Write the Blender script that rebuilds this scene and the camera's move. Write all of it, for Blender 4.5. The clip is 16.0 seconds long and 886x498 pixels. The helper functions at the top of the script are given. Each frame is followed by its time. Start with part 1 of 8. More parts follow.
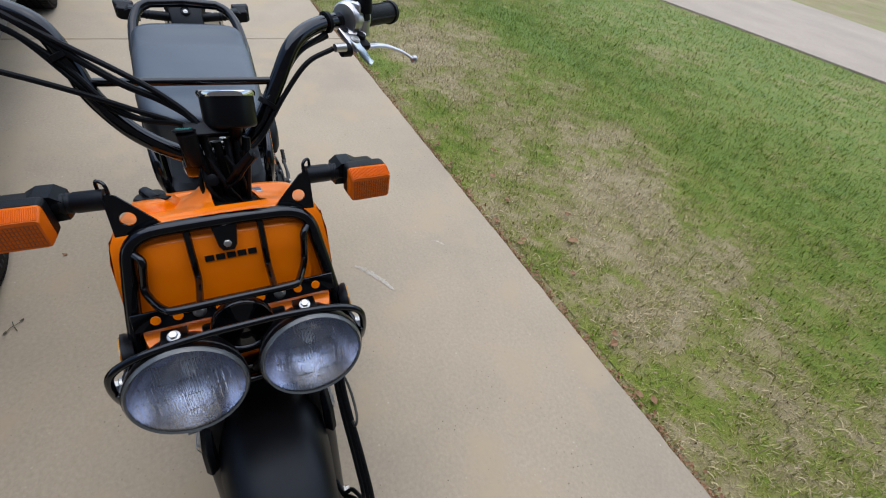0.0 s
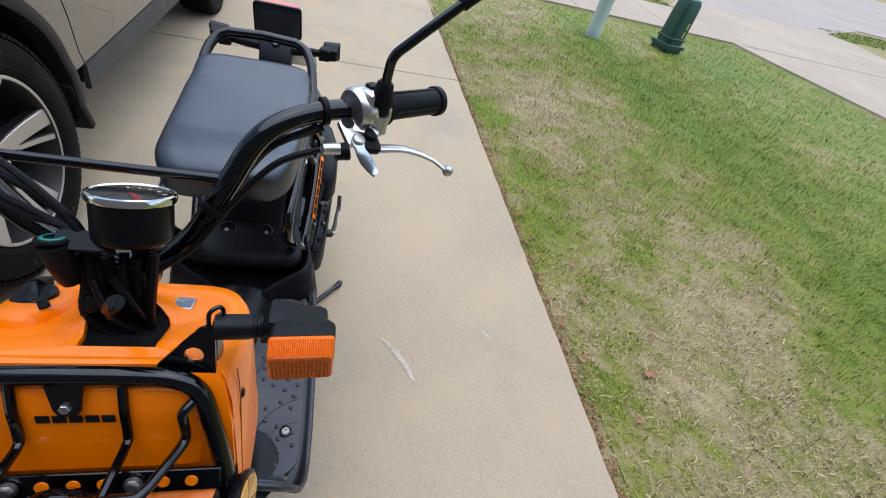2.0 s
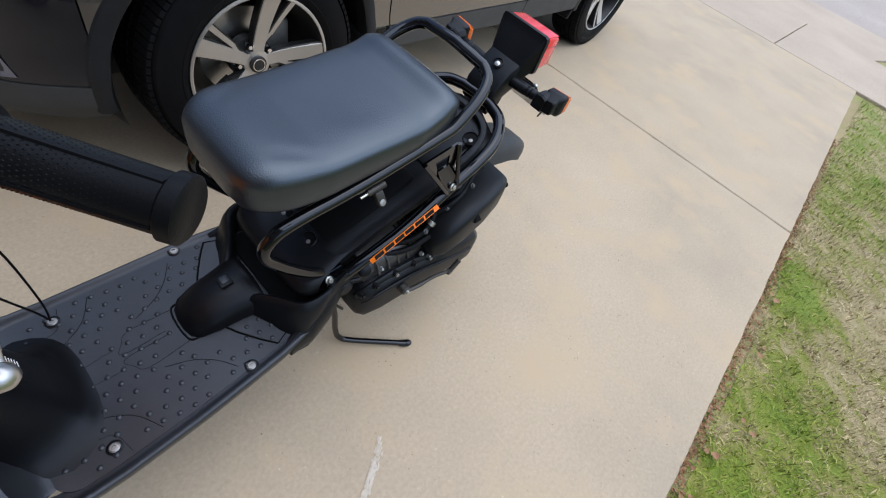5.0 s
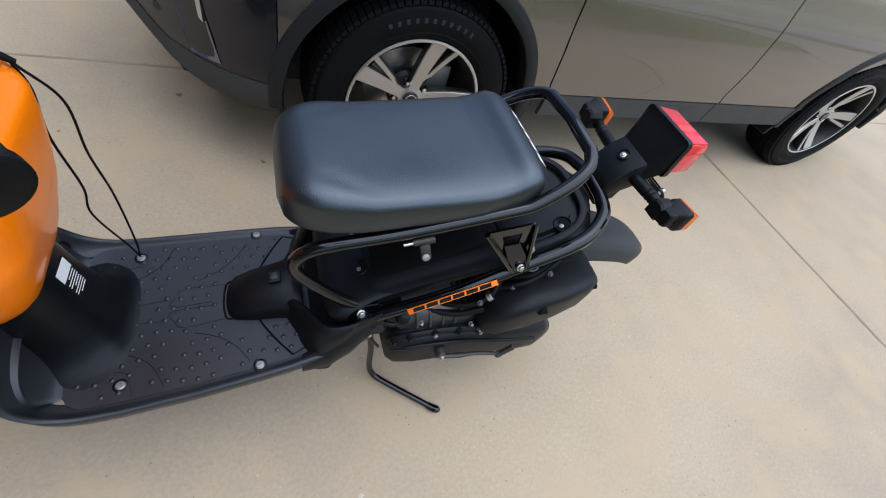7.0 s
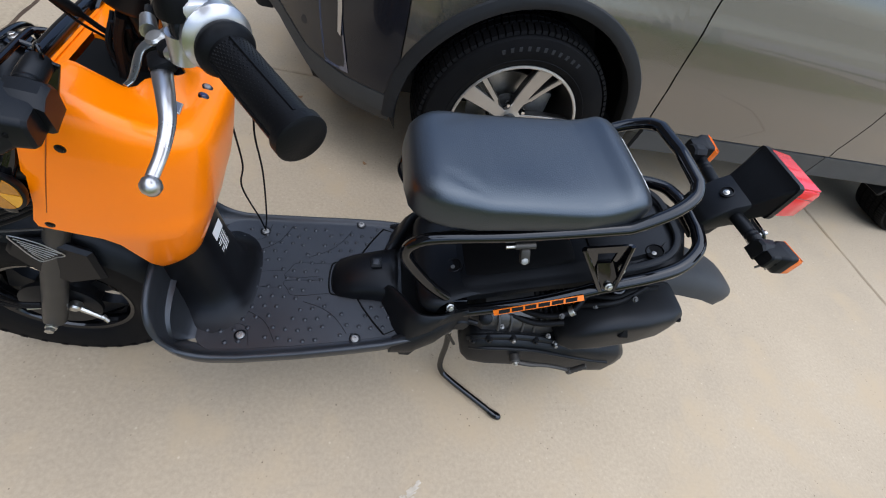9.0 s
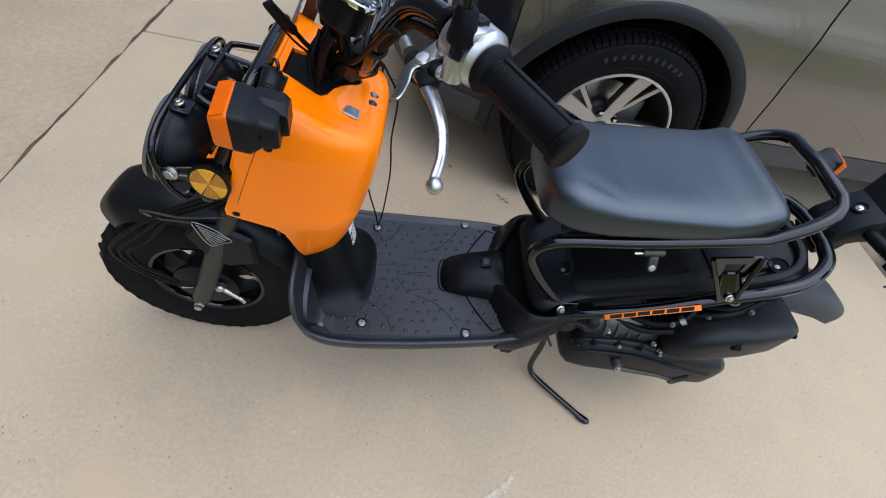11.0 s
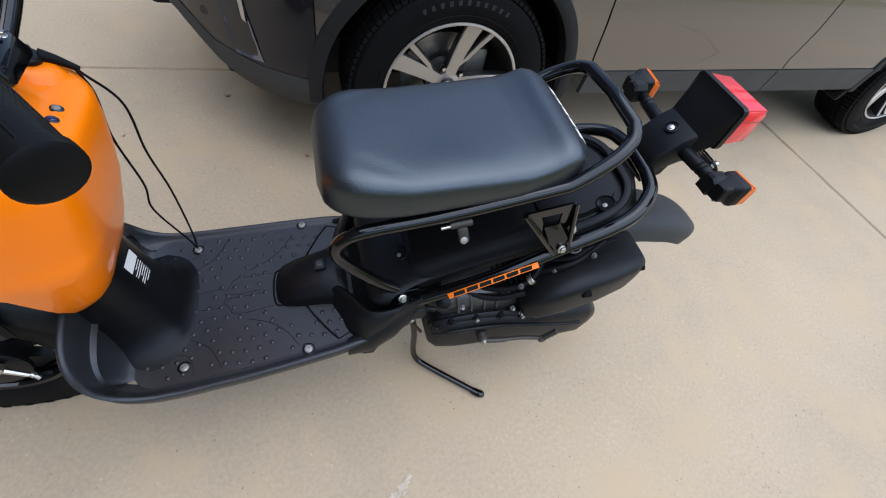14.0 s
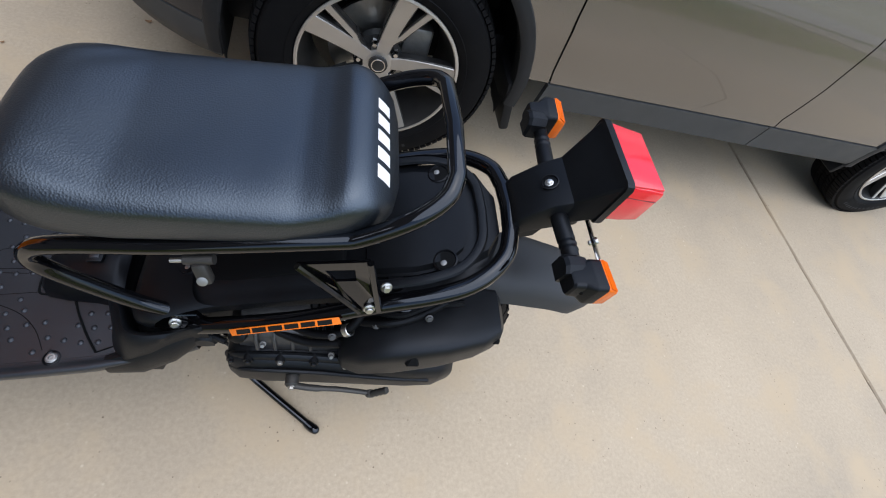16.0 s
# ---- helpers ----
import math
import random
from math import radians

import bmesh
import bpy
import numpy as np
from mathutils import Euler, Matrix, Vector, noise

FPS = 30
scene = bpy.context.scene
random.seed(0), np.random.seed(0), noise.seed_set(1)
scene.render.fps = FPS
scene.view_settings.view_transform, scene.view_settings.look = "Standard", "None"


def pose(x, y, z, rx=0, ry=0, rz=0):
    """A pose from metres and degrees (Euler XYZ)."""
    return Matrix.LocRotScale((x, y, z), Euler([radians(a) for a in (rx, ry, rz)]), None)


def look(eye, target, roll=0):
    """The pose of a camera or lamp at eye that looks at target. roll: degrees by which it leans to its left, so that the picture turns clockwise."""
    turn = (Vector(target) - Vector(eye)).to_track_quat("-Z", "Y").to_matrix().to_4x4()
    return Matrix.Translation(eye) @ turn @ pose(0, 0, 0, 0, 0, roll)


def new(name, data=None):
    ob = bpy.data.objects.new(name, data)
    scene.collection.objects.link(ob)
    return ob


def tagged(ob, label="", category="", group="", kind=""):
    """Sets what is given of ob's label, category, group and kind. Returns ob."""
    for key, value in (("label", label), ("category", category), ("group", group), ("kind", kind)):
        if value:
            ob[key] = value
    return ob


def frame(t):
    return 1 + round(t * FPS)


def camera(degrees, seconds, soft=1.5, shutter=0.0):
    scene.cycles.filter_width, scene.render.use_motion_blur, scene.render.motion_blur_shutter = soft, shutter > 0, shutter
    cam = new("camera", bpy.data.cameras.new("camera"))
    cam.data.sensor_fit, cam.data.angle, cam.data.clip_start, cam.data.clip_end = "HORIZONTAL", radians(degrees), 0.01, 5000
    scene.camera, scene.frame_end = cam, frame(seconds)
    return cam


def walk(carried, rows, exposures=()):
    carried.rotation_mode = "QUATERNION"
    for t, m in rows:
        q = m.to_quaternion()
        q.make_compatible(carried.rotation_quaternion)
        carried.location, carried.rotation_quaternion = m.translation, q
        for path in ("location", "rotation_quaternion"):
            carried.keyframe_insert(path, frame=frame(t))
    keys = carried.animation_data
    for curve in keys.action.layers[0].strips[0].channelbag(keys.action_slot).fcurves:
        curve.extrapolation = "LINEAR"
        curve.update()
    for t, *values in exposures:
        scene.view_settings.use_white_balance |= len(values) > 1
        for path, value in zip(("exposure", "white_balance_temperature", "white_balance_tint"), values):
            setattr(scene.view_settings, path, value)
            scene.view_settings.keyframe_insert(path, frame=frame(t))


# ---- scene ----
cam = camera(92.3, 16.0, soft=1.1)
METRES, EYE, TILT, LEAN, TURN = 8.0, 1.5, 0.0, 0.0, 0.0
PATH = [
    (0, (0.92, 0.018, 1.268), (-0.281, 0.849, -0.099), 12.9),
    (0.5, (0.898, 0.139, 1.27), (-0.425, 0.772, -0.09), 15.9),
    (1, (0.815, 0.18, 1.271), (-0.576, 0.715, -0.063), 15.4),
    (1.5, (0.724, 0.204, 1.272), (-0.673, 0.732, -0.059), 16.4),
    (2, (0.658, 0.236, 1.274), (-0.754, 0.702, -0.064), 16.7),
    (2.5, (0.562, 0.348, 1.285), (-0.922, 0.507, -0.046), 15.5),
    (3, (0.499, 0.43, 1.283), (-0.973, 0.349, -0.069), 14.0),
    (3.5, (0.418, 0.46, 1.262), (-1.027, 0.285, -0.111), 15.2),
    (4, (0.326, 0.479, 1.256), (-1.047, 0.158, -0.163), 16.9),
    (4.2, (0.293, 0.499, 1.245), (-1.033, 0.098, -0.197), 18.4),
    (6.3, (-0.043, 0.544, 1.202), (-0.974, -0.36, -0.32), 26.1),
    (6.5, (-0.044, 0.549, 1.203), (-0.908, -0.449, -0.3), 24.6),
    (7, (-0.036, 0.545, 1.211), (-0.783, -0.542, -0.293), 23.2),
    (7.5, (-0.023, 0.562, 1.205), (-0.732, -0.559, -0.292), 24.9),
    (8, (0.004, 0.577, 1.206), (-0.634, -0.579, -0.297), 24.6),
    (8.5, (0.034, 0.589, 1.216), (-0.533, -0.596, -0.292), 23.2),
    (9, (0.059, 0.599, 1.219), (-0.431, -0.616, -0.292), 21.9),
    (9.5, (0.101, 0.612, 1.214), (-0.31, -0.62, -0.306), 20.8),
    (10, (0.135, 0.627, 1.21), (-0.174, -0.618, -0.325), 19.4),
    (10.2, (0.149, 0.631, 1.209), (-0.119, -0.617, -0.332), 18.9),
    (12.3, (0.311, 0.608, 1.22), (-0.069, -0.586, -0.339), 15.1),
    (12.5, (0.284, 0.608, 1.216), (-0.106, -0.59, -0.337), 14.5),
    (13, (0.186, 0.581, 1.214), (-0.242, -0.581, -0.356), 14.3),
    (13.5, (0.055, 0.565, 1.21), (-0.436, -0.569, -0.363), 14.9),
    (14, (-0.045, 0.556, 1.205), (-0.594, -0.546, -0.371), 15.5),
    (14.5, (-0.115, 0.506, 1.192), (-0.755, -0.548, -0.382), 17.5),
    (15, (-0.201, 0.407, 1.199), (-0.917, -0.585, -0.383), 19.5),
    (15.5, (-0.297, 0.388, 1.179), (-0.98, -0.579, -0.433), 27.0),
    (16, (-0.409, 0.411, 1.191), (-0.97, -0.6, -0.441), 29.7),
]
walk(cam, [(t, look(eye, target, roll)) for t, eye, target, roll in PATH],
     [(0.0, 0.90), (1.0, 1.06), (4.0, 1.15), (6.5, 1.15), (8.0, 1.25), (10.0, 1.22), (12.5, 1.18), (14.0, 1.22), (16.0, 1.25)])

# ---- world and light ----
world = bpy.data.worlds.new("overcast_sky")
scene.world = world
world.use_nodes = True
wn = world.node_tree
wn.nodes.clear()
sky = wn.nodes.new("ShaderNodeTexSky")
sky.sky_type = "NISHITA"
sky.sun_disc = False
sky.sun_elevation, sky.sun_rotation = radians(84), radians(-50)
sky.air_density, sky.dust_density = 1.0, 1.2
grey = wn.nodes.new("ShaderNodeHueSaturation")
grey.inputs["Saturation"].default_value = 0.95
back = wn.nodes.new("ShaderNodeBackground")
back.inputs["Strength"].default_value = 0.10
wout = wn.nodes.new("ShaderNodeOutputWorld")
wn.links.new(sky.outputs[0], grey.inputs["Color"])
wn.links.new(grey.outputs[0], back.inputs["Color"])
wn.links.new(back.outputs[0], wout.inputs["Surface"])
sun_data = bpy.data.lights.new("sun", "SUN")
sun_data.energy, sun_data.angle, sun_data.color = 1.62, radians(105), (0.93, 0.965, 1.0)
sun = new("sun", sun_data)
sun.matrix_world = look((-1.6, 1.6, 6.0), (0, 0, 0))

# ---- materials ----


def mat(name, color, rough=0.5, metal=0.0, color2=None, noise_scale=30.0, mix=0.5, bump_scale=0.0, bump=0.1,
        coat=0.0, spec=0.5, rough2=None, bump_kind="noise", stretch=None, coat_rough=0.04):
    """A procedural surface: two colours mixed by noise at two scales, a relief, and gloss."""
    m = bpy.data.materials.new(name)
    m.use_nodes = True
    nt = m.node_tree
    bsdf = nt.nodes["Principled BSDF"]
    bsdf.inputs["Base Color"].default_value = (*color, 1)
    bsdf.inputs["Roughness"].default_value = rough
    bsdf.inputs["Metallic"].default_value = metal
    bsdf.inputs["Coat Weight"].default_value = coat
    bsdf.inputs["Coat Roughness"].default_value = coat_rough
    bsdf.inputs["Specular IOR Level"].default_value = spec
    if max(color) < 0.03:
        bsdf.inputs["Specular Tint"].default_value = (0.78, 0.86, 1.0, 1)
    coords = nt.nodes.new("ShaderNodeTexCoord")
    vec = coords.outputs["Object"]
    if stretch:
        mp = nt.nodes.new("ShaderNodeMapping")
        mp.inputs["Scale"].default_value = stretch
        nt.links.new(vec, mp.inputs[0])
        vec = mp.outputs[0]
    if color2:
        n1 = nt.nodes.new("ShaderNodeTexNoise")
        n1.inputs["Scale"].default_value = noise_scale
        n1.inputs["Detail"].default_value = 8
        n1.inputs["Roughness"].default_value = 0.65
        nt.links.new(vec, n1.inputs["Vector"])
        ramp = nt.nodes.new("ShaderNodeValToRGB")
        ramp.color_ramp.elements[0].position, ramp.color_ramp.elements[1].position = 0.5 - mix / 2, 0.5 + mix / 2
        ramp.color_ramp.elements[0].color, ramp.color_ramp.elements[1].color = (*color, 1), (*color2, 1)
        nt.links.new(n1.outputs["Fac"], ramp.inputs[0])
        nt.links.new(ramp.outputs[0], bsdf.inputs["Base Color"])
    if rough2 is not None:
        n2 = nt.nodes.new("ShaderNodeTexNoise")
        n2.inputs["Scale"].default_value = noise_scale * 0.4
        n2.inputs["Detail"].default_value = 5
        nt.links.new(vec, n2.inputs["Vector"])
        mr = nt.nodes.new("ShaderNodeMapRange")
        mr.inputs["From Min"].default_value, mr.inputs["From Max"].default_value = 0.35, 0.65
        mr.inputs["To Min"].default_value, mr.inputs["To Max"].default_value = rough, rough2
        nt.links.new(n2.outputs["Fac"], mr.inputs["Value"])
        nt.links.new(mr.outputs[0], bsdf.inputs["Roughness"])
    if bump_scale:
        if bump_kind == "voronoi":
            n3 = nt.nodes.new("ShaderNodeTexVoronoi")
            out = "Distance"
        else:
            n3 = nt.nodes.new("ShaderNodeTexNoise")
            n3.inputs["Detail"].default_value = 4
            out = "Fac"
        n3.inputs["Scale"].default_value = bump_scale
        nt.links.new(vec, n3.inputs["Vector"])
        b = nt.nodes.new("ShaderNodeBump")
        b.inputs["Strength"].default_value = bump
        b.inputs["Distance"].default_value = 0.002
        nt.links.new(n3.outputs[out], b.inputs["Height"])
        nt.links.new(b.outputs[0], bsdf.inputs["Normal"])
    return m


SEAM = mat("seam_shade_orange", (0.30, 0.055, 0.0), 0.5)
ORANGE = mat("orange_paint", (0.98, 0.215, 0.0), 0.3, 0, (0.96, 0.205, 0.0), 6, 0.9, coat=0.4, rough2=0.36, spec=0.2, coat_rough=0.05)
GLOSS = mat("gloss_black_enamel", (0.002, 0.002, 0.0025), 0.06, coat=0.25, rough2=0.10, noise_scale=20, spec=0.42)
PLASTIC = mat("textured_black_plastic", (0.0035, 0.0038, 0.0045), 0.38, 0, (0.0055, 0.006, 0.007), 25, 0.7, 900, 0.12, rough2=0.48, spec=0.24)
PLASTIC2 = mat("smooth_black_plastic", (0.003, 0.003, 0.0035), 0.30, 0, (0.005, 0.005, 0.006), 15, 0.7, 600, 0.05, rough2=0.42, spec=0.22)
LAMPBLUE = mat("dark_blue_lamp_lens", (0.01, 0.018, 0.09), 0.12, 0, (0.006, 0.01, 0.05), 200, 0.6, coat=0.5)
BOARD = mat("footboard_plastic", (0.011, 0.012, 0.0145), 0.34, 0, (0.018, 0.019, 0.0215), 18, 0.8, 700, 0.18, rough2=0.45, spec=0.62)
WORN = mat("dull_grey_plastic", (0.028, 0.028, 0.029), 0.5, 0, (0.036, 0.0355, 0.035), 9, 0.7, 500, 0.1, rough2=0.62, spec=0.3)
RUBBER = mat("black_rubber", (0.0035, 0.0035, 0.004), 0.45, 0, (0.006, 0.006, 0.0065), 40, 0.7, 500, 0.1, spec=0.13)
TYRE = mat("tyre_rubber", (0.0035, 0.0035, 0.0042), 0.55, 0, (0.007, 0.0068, 0.0068), 14, 0.6, 300, 0.15, rough2=0.72, spec=0.10)
VINYL = mat("seat_vinyl", (0.0030, 0.0035, 0.0045), 0.32, 0, (0.0045, 0.005, 0.006), 8, 0.8, 420, 0.13, rough2=0.46, bump_kind="voronoi", spec=1.0)
vinyl_gloss = VINYL.node_tree.nodes["Principled BSDF"].inputs
vinyl_gloss["IOR"].default_value = 1.57
vinyl_gloss["Specular Tint"].default_value = (0.68, 0.82, 1.0, 1)
ENGINE = mat("engine_black_paint", (0.0045, 0.0048, 0.0056), 0.38, 0.1, (0.0075, 0.008, 0.009), 12, 0.7, 350, 0.08, rough2=0.50, spec=0.28)
ZINC = mat("blue_zinc_plate", (0.40, 0.46, 0.50), 0.24, 1.0, (0.33, 0.38, 0.40), 60, 0.8, rough2=0.34)
ALLOY = mat("brushed_aluminium", (0.60, 0.60, 0.62), 0.28, 0.95, (0.48, 0.48, 0.50), 35, 0.8, rough2=0.40)
POLISH = mat("polished_aluminium", (0.56, 0.56, 0.58), 0.24, 1.0, (0.46, 0.46, 0.48), 35, 0.8, rough2=0.36)
CASTALU = mat("cast_aluminium", (0.35, 0.35, 0.35), 0.45, 0.8, (0.22, 0.22, 0.22), 40, 0.7, 300, 0.1)
REFLECT = mat("lamp_reflector", (0.66, 0.69, 0.80), 0.16, 1.0, (0.42, 0.45, 0.55), 45, 0.4, 60, 0.3, rough2=0.30)
CHROME = mat("chrome", (0.85, 0.85, 0.86), 0.08, 1.0, rough2=0.14, noise_scale=30)
GLASSRIM = mat("grey_glass_rim", (0.07, 0.076, 0.082), 0.25, 0, (0.09, 0.10, 0.105), 300, 0.6, coat=0.5)
STEEL = mat("zinc_plated_steel", (0.62, 0.62, 0.60), 0.3, 1.0, (0.45, 0.45, 0.44), 60, 0.7, rough2=0.42)
FORKM = mat("dark_grey_fork_paint", (0.052, 0.050, 0.048), 0.4, 0.5, (0.042, 0.040, 0.038), 20, 0.7, rough2=0.5)
AMBER = mat("amber_lens", (0.76, 0.150, 0.006), 0.20, 0, (0.62, 0.110, 0.005), 60, 0.6, spec=0.22)
AMBER_D = mat("amber_reflector", (0.50, 0.105, 0.004), 0.35, 0, (0.26, 0.052, 0.004), 160, 0.5, spec=0.25)
BADGE = mat("grey_badge_foil", (0.13, 0.15, 0.21), 0.3, 0.4, (0.20, 0.22, 0.28), 200, 0.6)
REFLEX_A = mat("yellow_amber_reflector", (0.70, 0.33, 0.015), 0.2, 0, (0.55, 0.24, 0.01), 160, 0.5, coat=0.4)
REFLEX_B = mat("brown_amber_reflector", (0.42, 0.17, 0.008), 0.2, 0, (0.30, 0.11, 0.006), 160, 0.5, coat=0.4)
LENSLINE = mat("dark_red_lens_seam", (0.16, 0.004, 0.008), 0.3)
RED = mat("red_lens", (0.78, 0.02, 0.035), 0.16, 0, (0.68, 0.016, 0.028), 50, 0.6, coat=0.3)
WHITE = mat("white_print", (0.80, 0.80, 0.80), 0.45, 0, (0.72, 0.72, 0.73), 80, 0.7)
DARK = mat("dark_print_and_hole_shade", (0.008, 0.008, 0.008), 0.5, spec=0.2)
STICKER = mat("orange_sticker", (0.90, 0.19, 0.006), 0.4, 0, (0.83, 0.17, 0.006), 50, 0.6)
# Dull near-black that puts the shade of recesses and seams into the colour
DEEP = mat("recess_shade_black", (0.004, 0.004, 0.004), 0.7, spec=0.1)
CARPAINT = mat("grey_metallic_car_paint", (0.200, 0.189, 0.178), 0.26, 0.85, (0.168, 0.159, 0.150), 400, 0.6, coat=0.9)
# The car's grey paint again, with the nose's dark reflections put into the colour
CARSHADED = mat("shaded_bumper_paint", (0.012, 0.012, 0.016), 0.2, 0.0, (0.009, 0.009, 0.012), 400, 0.6, coat=0.45, spec=0.4)
# Blue-grey tone puts the sky's reflection into the surround's colour
POD = mat("sky_tinted_gloss_plastic", (0.16, 0.18, 0.26), 0.16, 0.7, (0.12, 0.14, 0.21), 40, 0.7, coat=0.6)
CLAD = mat("grey_plastic_cladding", (0.040, 0.043, 0.045), 0.45, 0, (0.052, 0.055, 0.058), 12, 0.7, 500, 0.12, rough2=0.6, spec=0.3)
# Same cladding as CLAD; the shade on the arches is put into the colour
CLAD_SHADED = mat("shaded_arch_cladding", (0.012, 0.0125, 0.0135), 0.45, 0, (0.018, 0.0185, 0.0195), 12, 0.7, 500, 0.12, rough2=0.6, spec=0.3)
CARTRIM = mat("black_car_trim", (0.008, 0.008, 0.009), 0.5, 0, (0.014, 0.014, 0.014), 20, 0.7, spec=0.2)
RIM_D = mat("dark_rim_pocket", (0.03, 0.03, 0.031), 0.4, 0.5, (0.045, 0.045, 0.045), 20, 0.6)
RIM_S = mat("machined_rim_face", (0.62, 0.61, 0.60), 0.34, 0.9, (0.54, 0.53, 0.52), 12, 0.8, rough2=0.45)
DARKGLASS = mat("tinted_car_glass", (0.01, 0.011, 0.012), 0.05, coat=0.3)
TEAL = mat("green_lamp_lens", (0.02, 0.22, 0.19), 0.2, 0, (0.03, 0.16, 0.14), 90, 0.6, coat=0.4)
GREENBOX = mat("dark_green_plastic", (0.012, 0.06, 0.045), 0.45, 0, (0.018, 0.075, 0.058), 12, 0.7, 200, 0.1)
GREYPOST = mat("pale_green_grey_post", (0.42, 0.50, 0.44), 0.5, 0, (0.36, 0.43, 0.38), 9, 0.7, 200, 0.1)
LEAF = mat("dry_leaf", (0.22, 0.10, 0.045), 0.7, 0, (0.34, 0.20, 0.10), 60, 0.8)
TWIG = mat("green_twig", (0.06, 0.06, 0.03), 0.7, 0, (0.09, 0.085, 0.05), 80, 0.7)


def glass_material(name, tint, rough):
    m = bpy.data.materials.new(name)
    m.use_nodes = True
    b = m.node_tree.nodes["Principled BSDF"]
    b.inputs["Base Color"].default_value = (*tint, 1)
    b.inputs["Roughness"].default_value = rough
    b.inputs["Transmission Weight"].default_value = 1.0
    b.inputs["IOR"].default_value = 1.45
    return m


GLASS = glass_material("clear_lens_glass", (0.96, 0.97, 1.0), 0.02)
FLUTED = glass_material("fluted_lens_glass", (0.88, 0.93, 1.0), 0.06)
fluted_nodes = FLUTED.node_tree
wave = fluted_nodes.nodes.new("ShaderNodeTexWave")
wave.bands_direction = "Y"
wave.inputs["Scale"].default_value = 75
wave.inputs["Distortion"].default_value = 2.0
wave.inputs["Detail"].default_value = 4
wave.inputs["Detail Scale"].default_value = 2.5
wave_at = fluted_nodes.nodes.new("ShaderNodeTexCoord")
wave_bump = fluted_nodes.nodes.new("ShaderNodeBump")
wave_bump.inputs["Strength"].default_value = 0.25
wave_bump.inputs["Distance"].default_value = 0.001
fluted_nodes.links.new(wave_at.outputs["Object"], wave.inputs["Vector"])
fluted_nodes.links.new(wave.outputs["Fac"], wave_bump.inputs["Height"])
fluted_nodes.links.new(wave_bump.outputs[0], fluted_nodes.nodes["Principled BSDF"].inputs["Normal"])


def surface(name, base, dark, light, scale, rough=0.85, speck=0.0, bump_strength=0.3, patch=None, patch_scale=0.5, contrast=1.0):
    """Mineral and soil surfaces: large stains, grain, specks, relief."""
    m = bpy.data.materials.new(name)
    m.use_nodes = True
    nt = m.node_tree
    bsdf = nt.nodes["Principled BSDF"]
    bsdf.inputs["Roughness"].default_value = rough
    bsdf.inputs["Specular IOR Level"].default_value = 0.3
    vec = nt.nodes.new("ShaderNodeTexCoord").outputs["Object"]

    def noise_node(s, detail, r=0.6):
        n = nt.nodes.new("ShaderNodeTexNoise")
        n.inputs["Scale"].default_value, n.inputs["Detail"].default_value, n.inputs["Roughness"].default_value = s, detail, r
        nt.links.new(vec, n.inputs["Vector"])
        return n

    def ramp_node(src, stops):
        r = nt.nodes.new("ShaderNodeValToRGB")
        els = r.color_ramp.elements
        els[0].position, els[0].color = stops[0][0], (*stops[0][1], 1)
        els[1].position, els[1].color = stops[-1][0], (*stops[-1][1], 1)
        for p, c in stops[1:-1]:
            els.new(p).color = (*c, 1)
        nt.links.new(src, r.inputs[0])
        return r

    big = noise_node(patch_scale, 6)
    col = ramp_node(big.outputs["Fac"], [(0.32, dark), (0.5, base), (0.68, light)])
    grain = noise_node(scale, 9, 0.7)
    gr = ramp_node(grain.outputs["Fac"], [(0.3, (1 - 0.18 * contrast,) * 3), (0.7, (1 + 0.12 * contrast,) * 3)])
    mul = nt.nodes.new("ShaderNodeMixRGB")
    mul.blend_type, mul.inputs[0].default_value = "MULTIPLY", 1.0
    nt.links.new(col.outputs[0], mul.inputs[1])
    nt.links.new(gr.outputs[0], mul.inputs[2])
    last = mul
    if patch:
        pn = noise_node(patch_scale * 2.3, 5)
        pr = ramp_node(pn.outputs["Fac"], [(0.5, (0, 0, 0)), (0.66, (1, 1, 1))])
        mx = nt.nodes.new("ShaderNodeMixRGB")
        nt.links.new(pr.outputs[0], mx.inputs[0])
        nt.links.new(last.outputs[0], mx.inputs[1])
        mx.inputs[2].default_value = (*patch, 1)
        last = mx
    if speck:
        vo = nt.nodes.new("ShaderNodeTexVoronoi")
        vo.inputs["Scale"].default_value = 55
        nt.links.new(vec, vo.inputs["Vector"])
        sp = ramp_node(vo.outputs["Distance"], [(0.07, (1, 1, 1)), (0.14, (0, 0, 0))])
        gate = noise_node(7, 3)
        gr2 = ramp_node(gate.outputs["Fac"], [(0.52, (0, 0, 0)), (0.62, (1, 1, 1))])
        both = nt.nodes.new("ShaderNodeMath")
        both.operation = "MULTIPLY"
        nt.links.new(sp.outputs[0], both.inputs[0])
        nt.links.new(gr2.outputs[0], both.inputs[1])
        amt = nt.nodes.new("ShaderNodeMath")
        amt.operation = "MULTIPLY"
        nt.links.new(both.outputs[0], amt.inputs[0])
        amt.inputs[1].default_value = speck
        mx2 = nt.nodes.new("ShaderNodeMixRGB")
        nt.links.new(amt.outputs[0], mx2.inputs[0])
        nt.links.new(last.outputs[0], mx2.inputs[1])
        mx2.inputs[2].default_value = (base[0] * 0.35, base[1] * 0.33, base[2] * 0.3, 1)
        last = mx2
        # pale grit, and worn pale blotches
        vl = nt.nodes.new("ShaderNodeTexVoronoi")
        vl.inputs["Scale"].default_value = 37
        nt.links.new(vec, vl.inputs["Vector"])
        pale = ramp_node(vl.outputs["Distance"], [(0.06, (speck,) * 3), (0.14, (0, 0, 0))])
        gate2 = noise_node(5, 4)
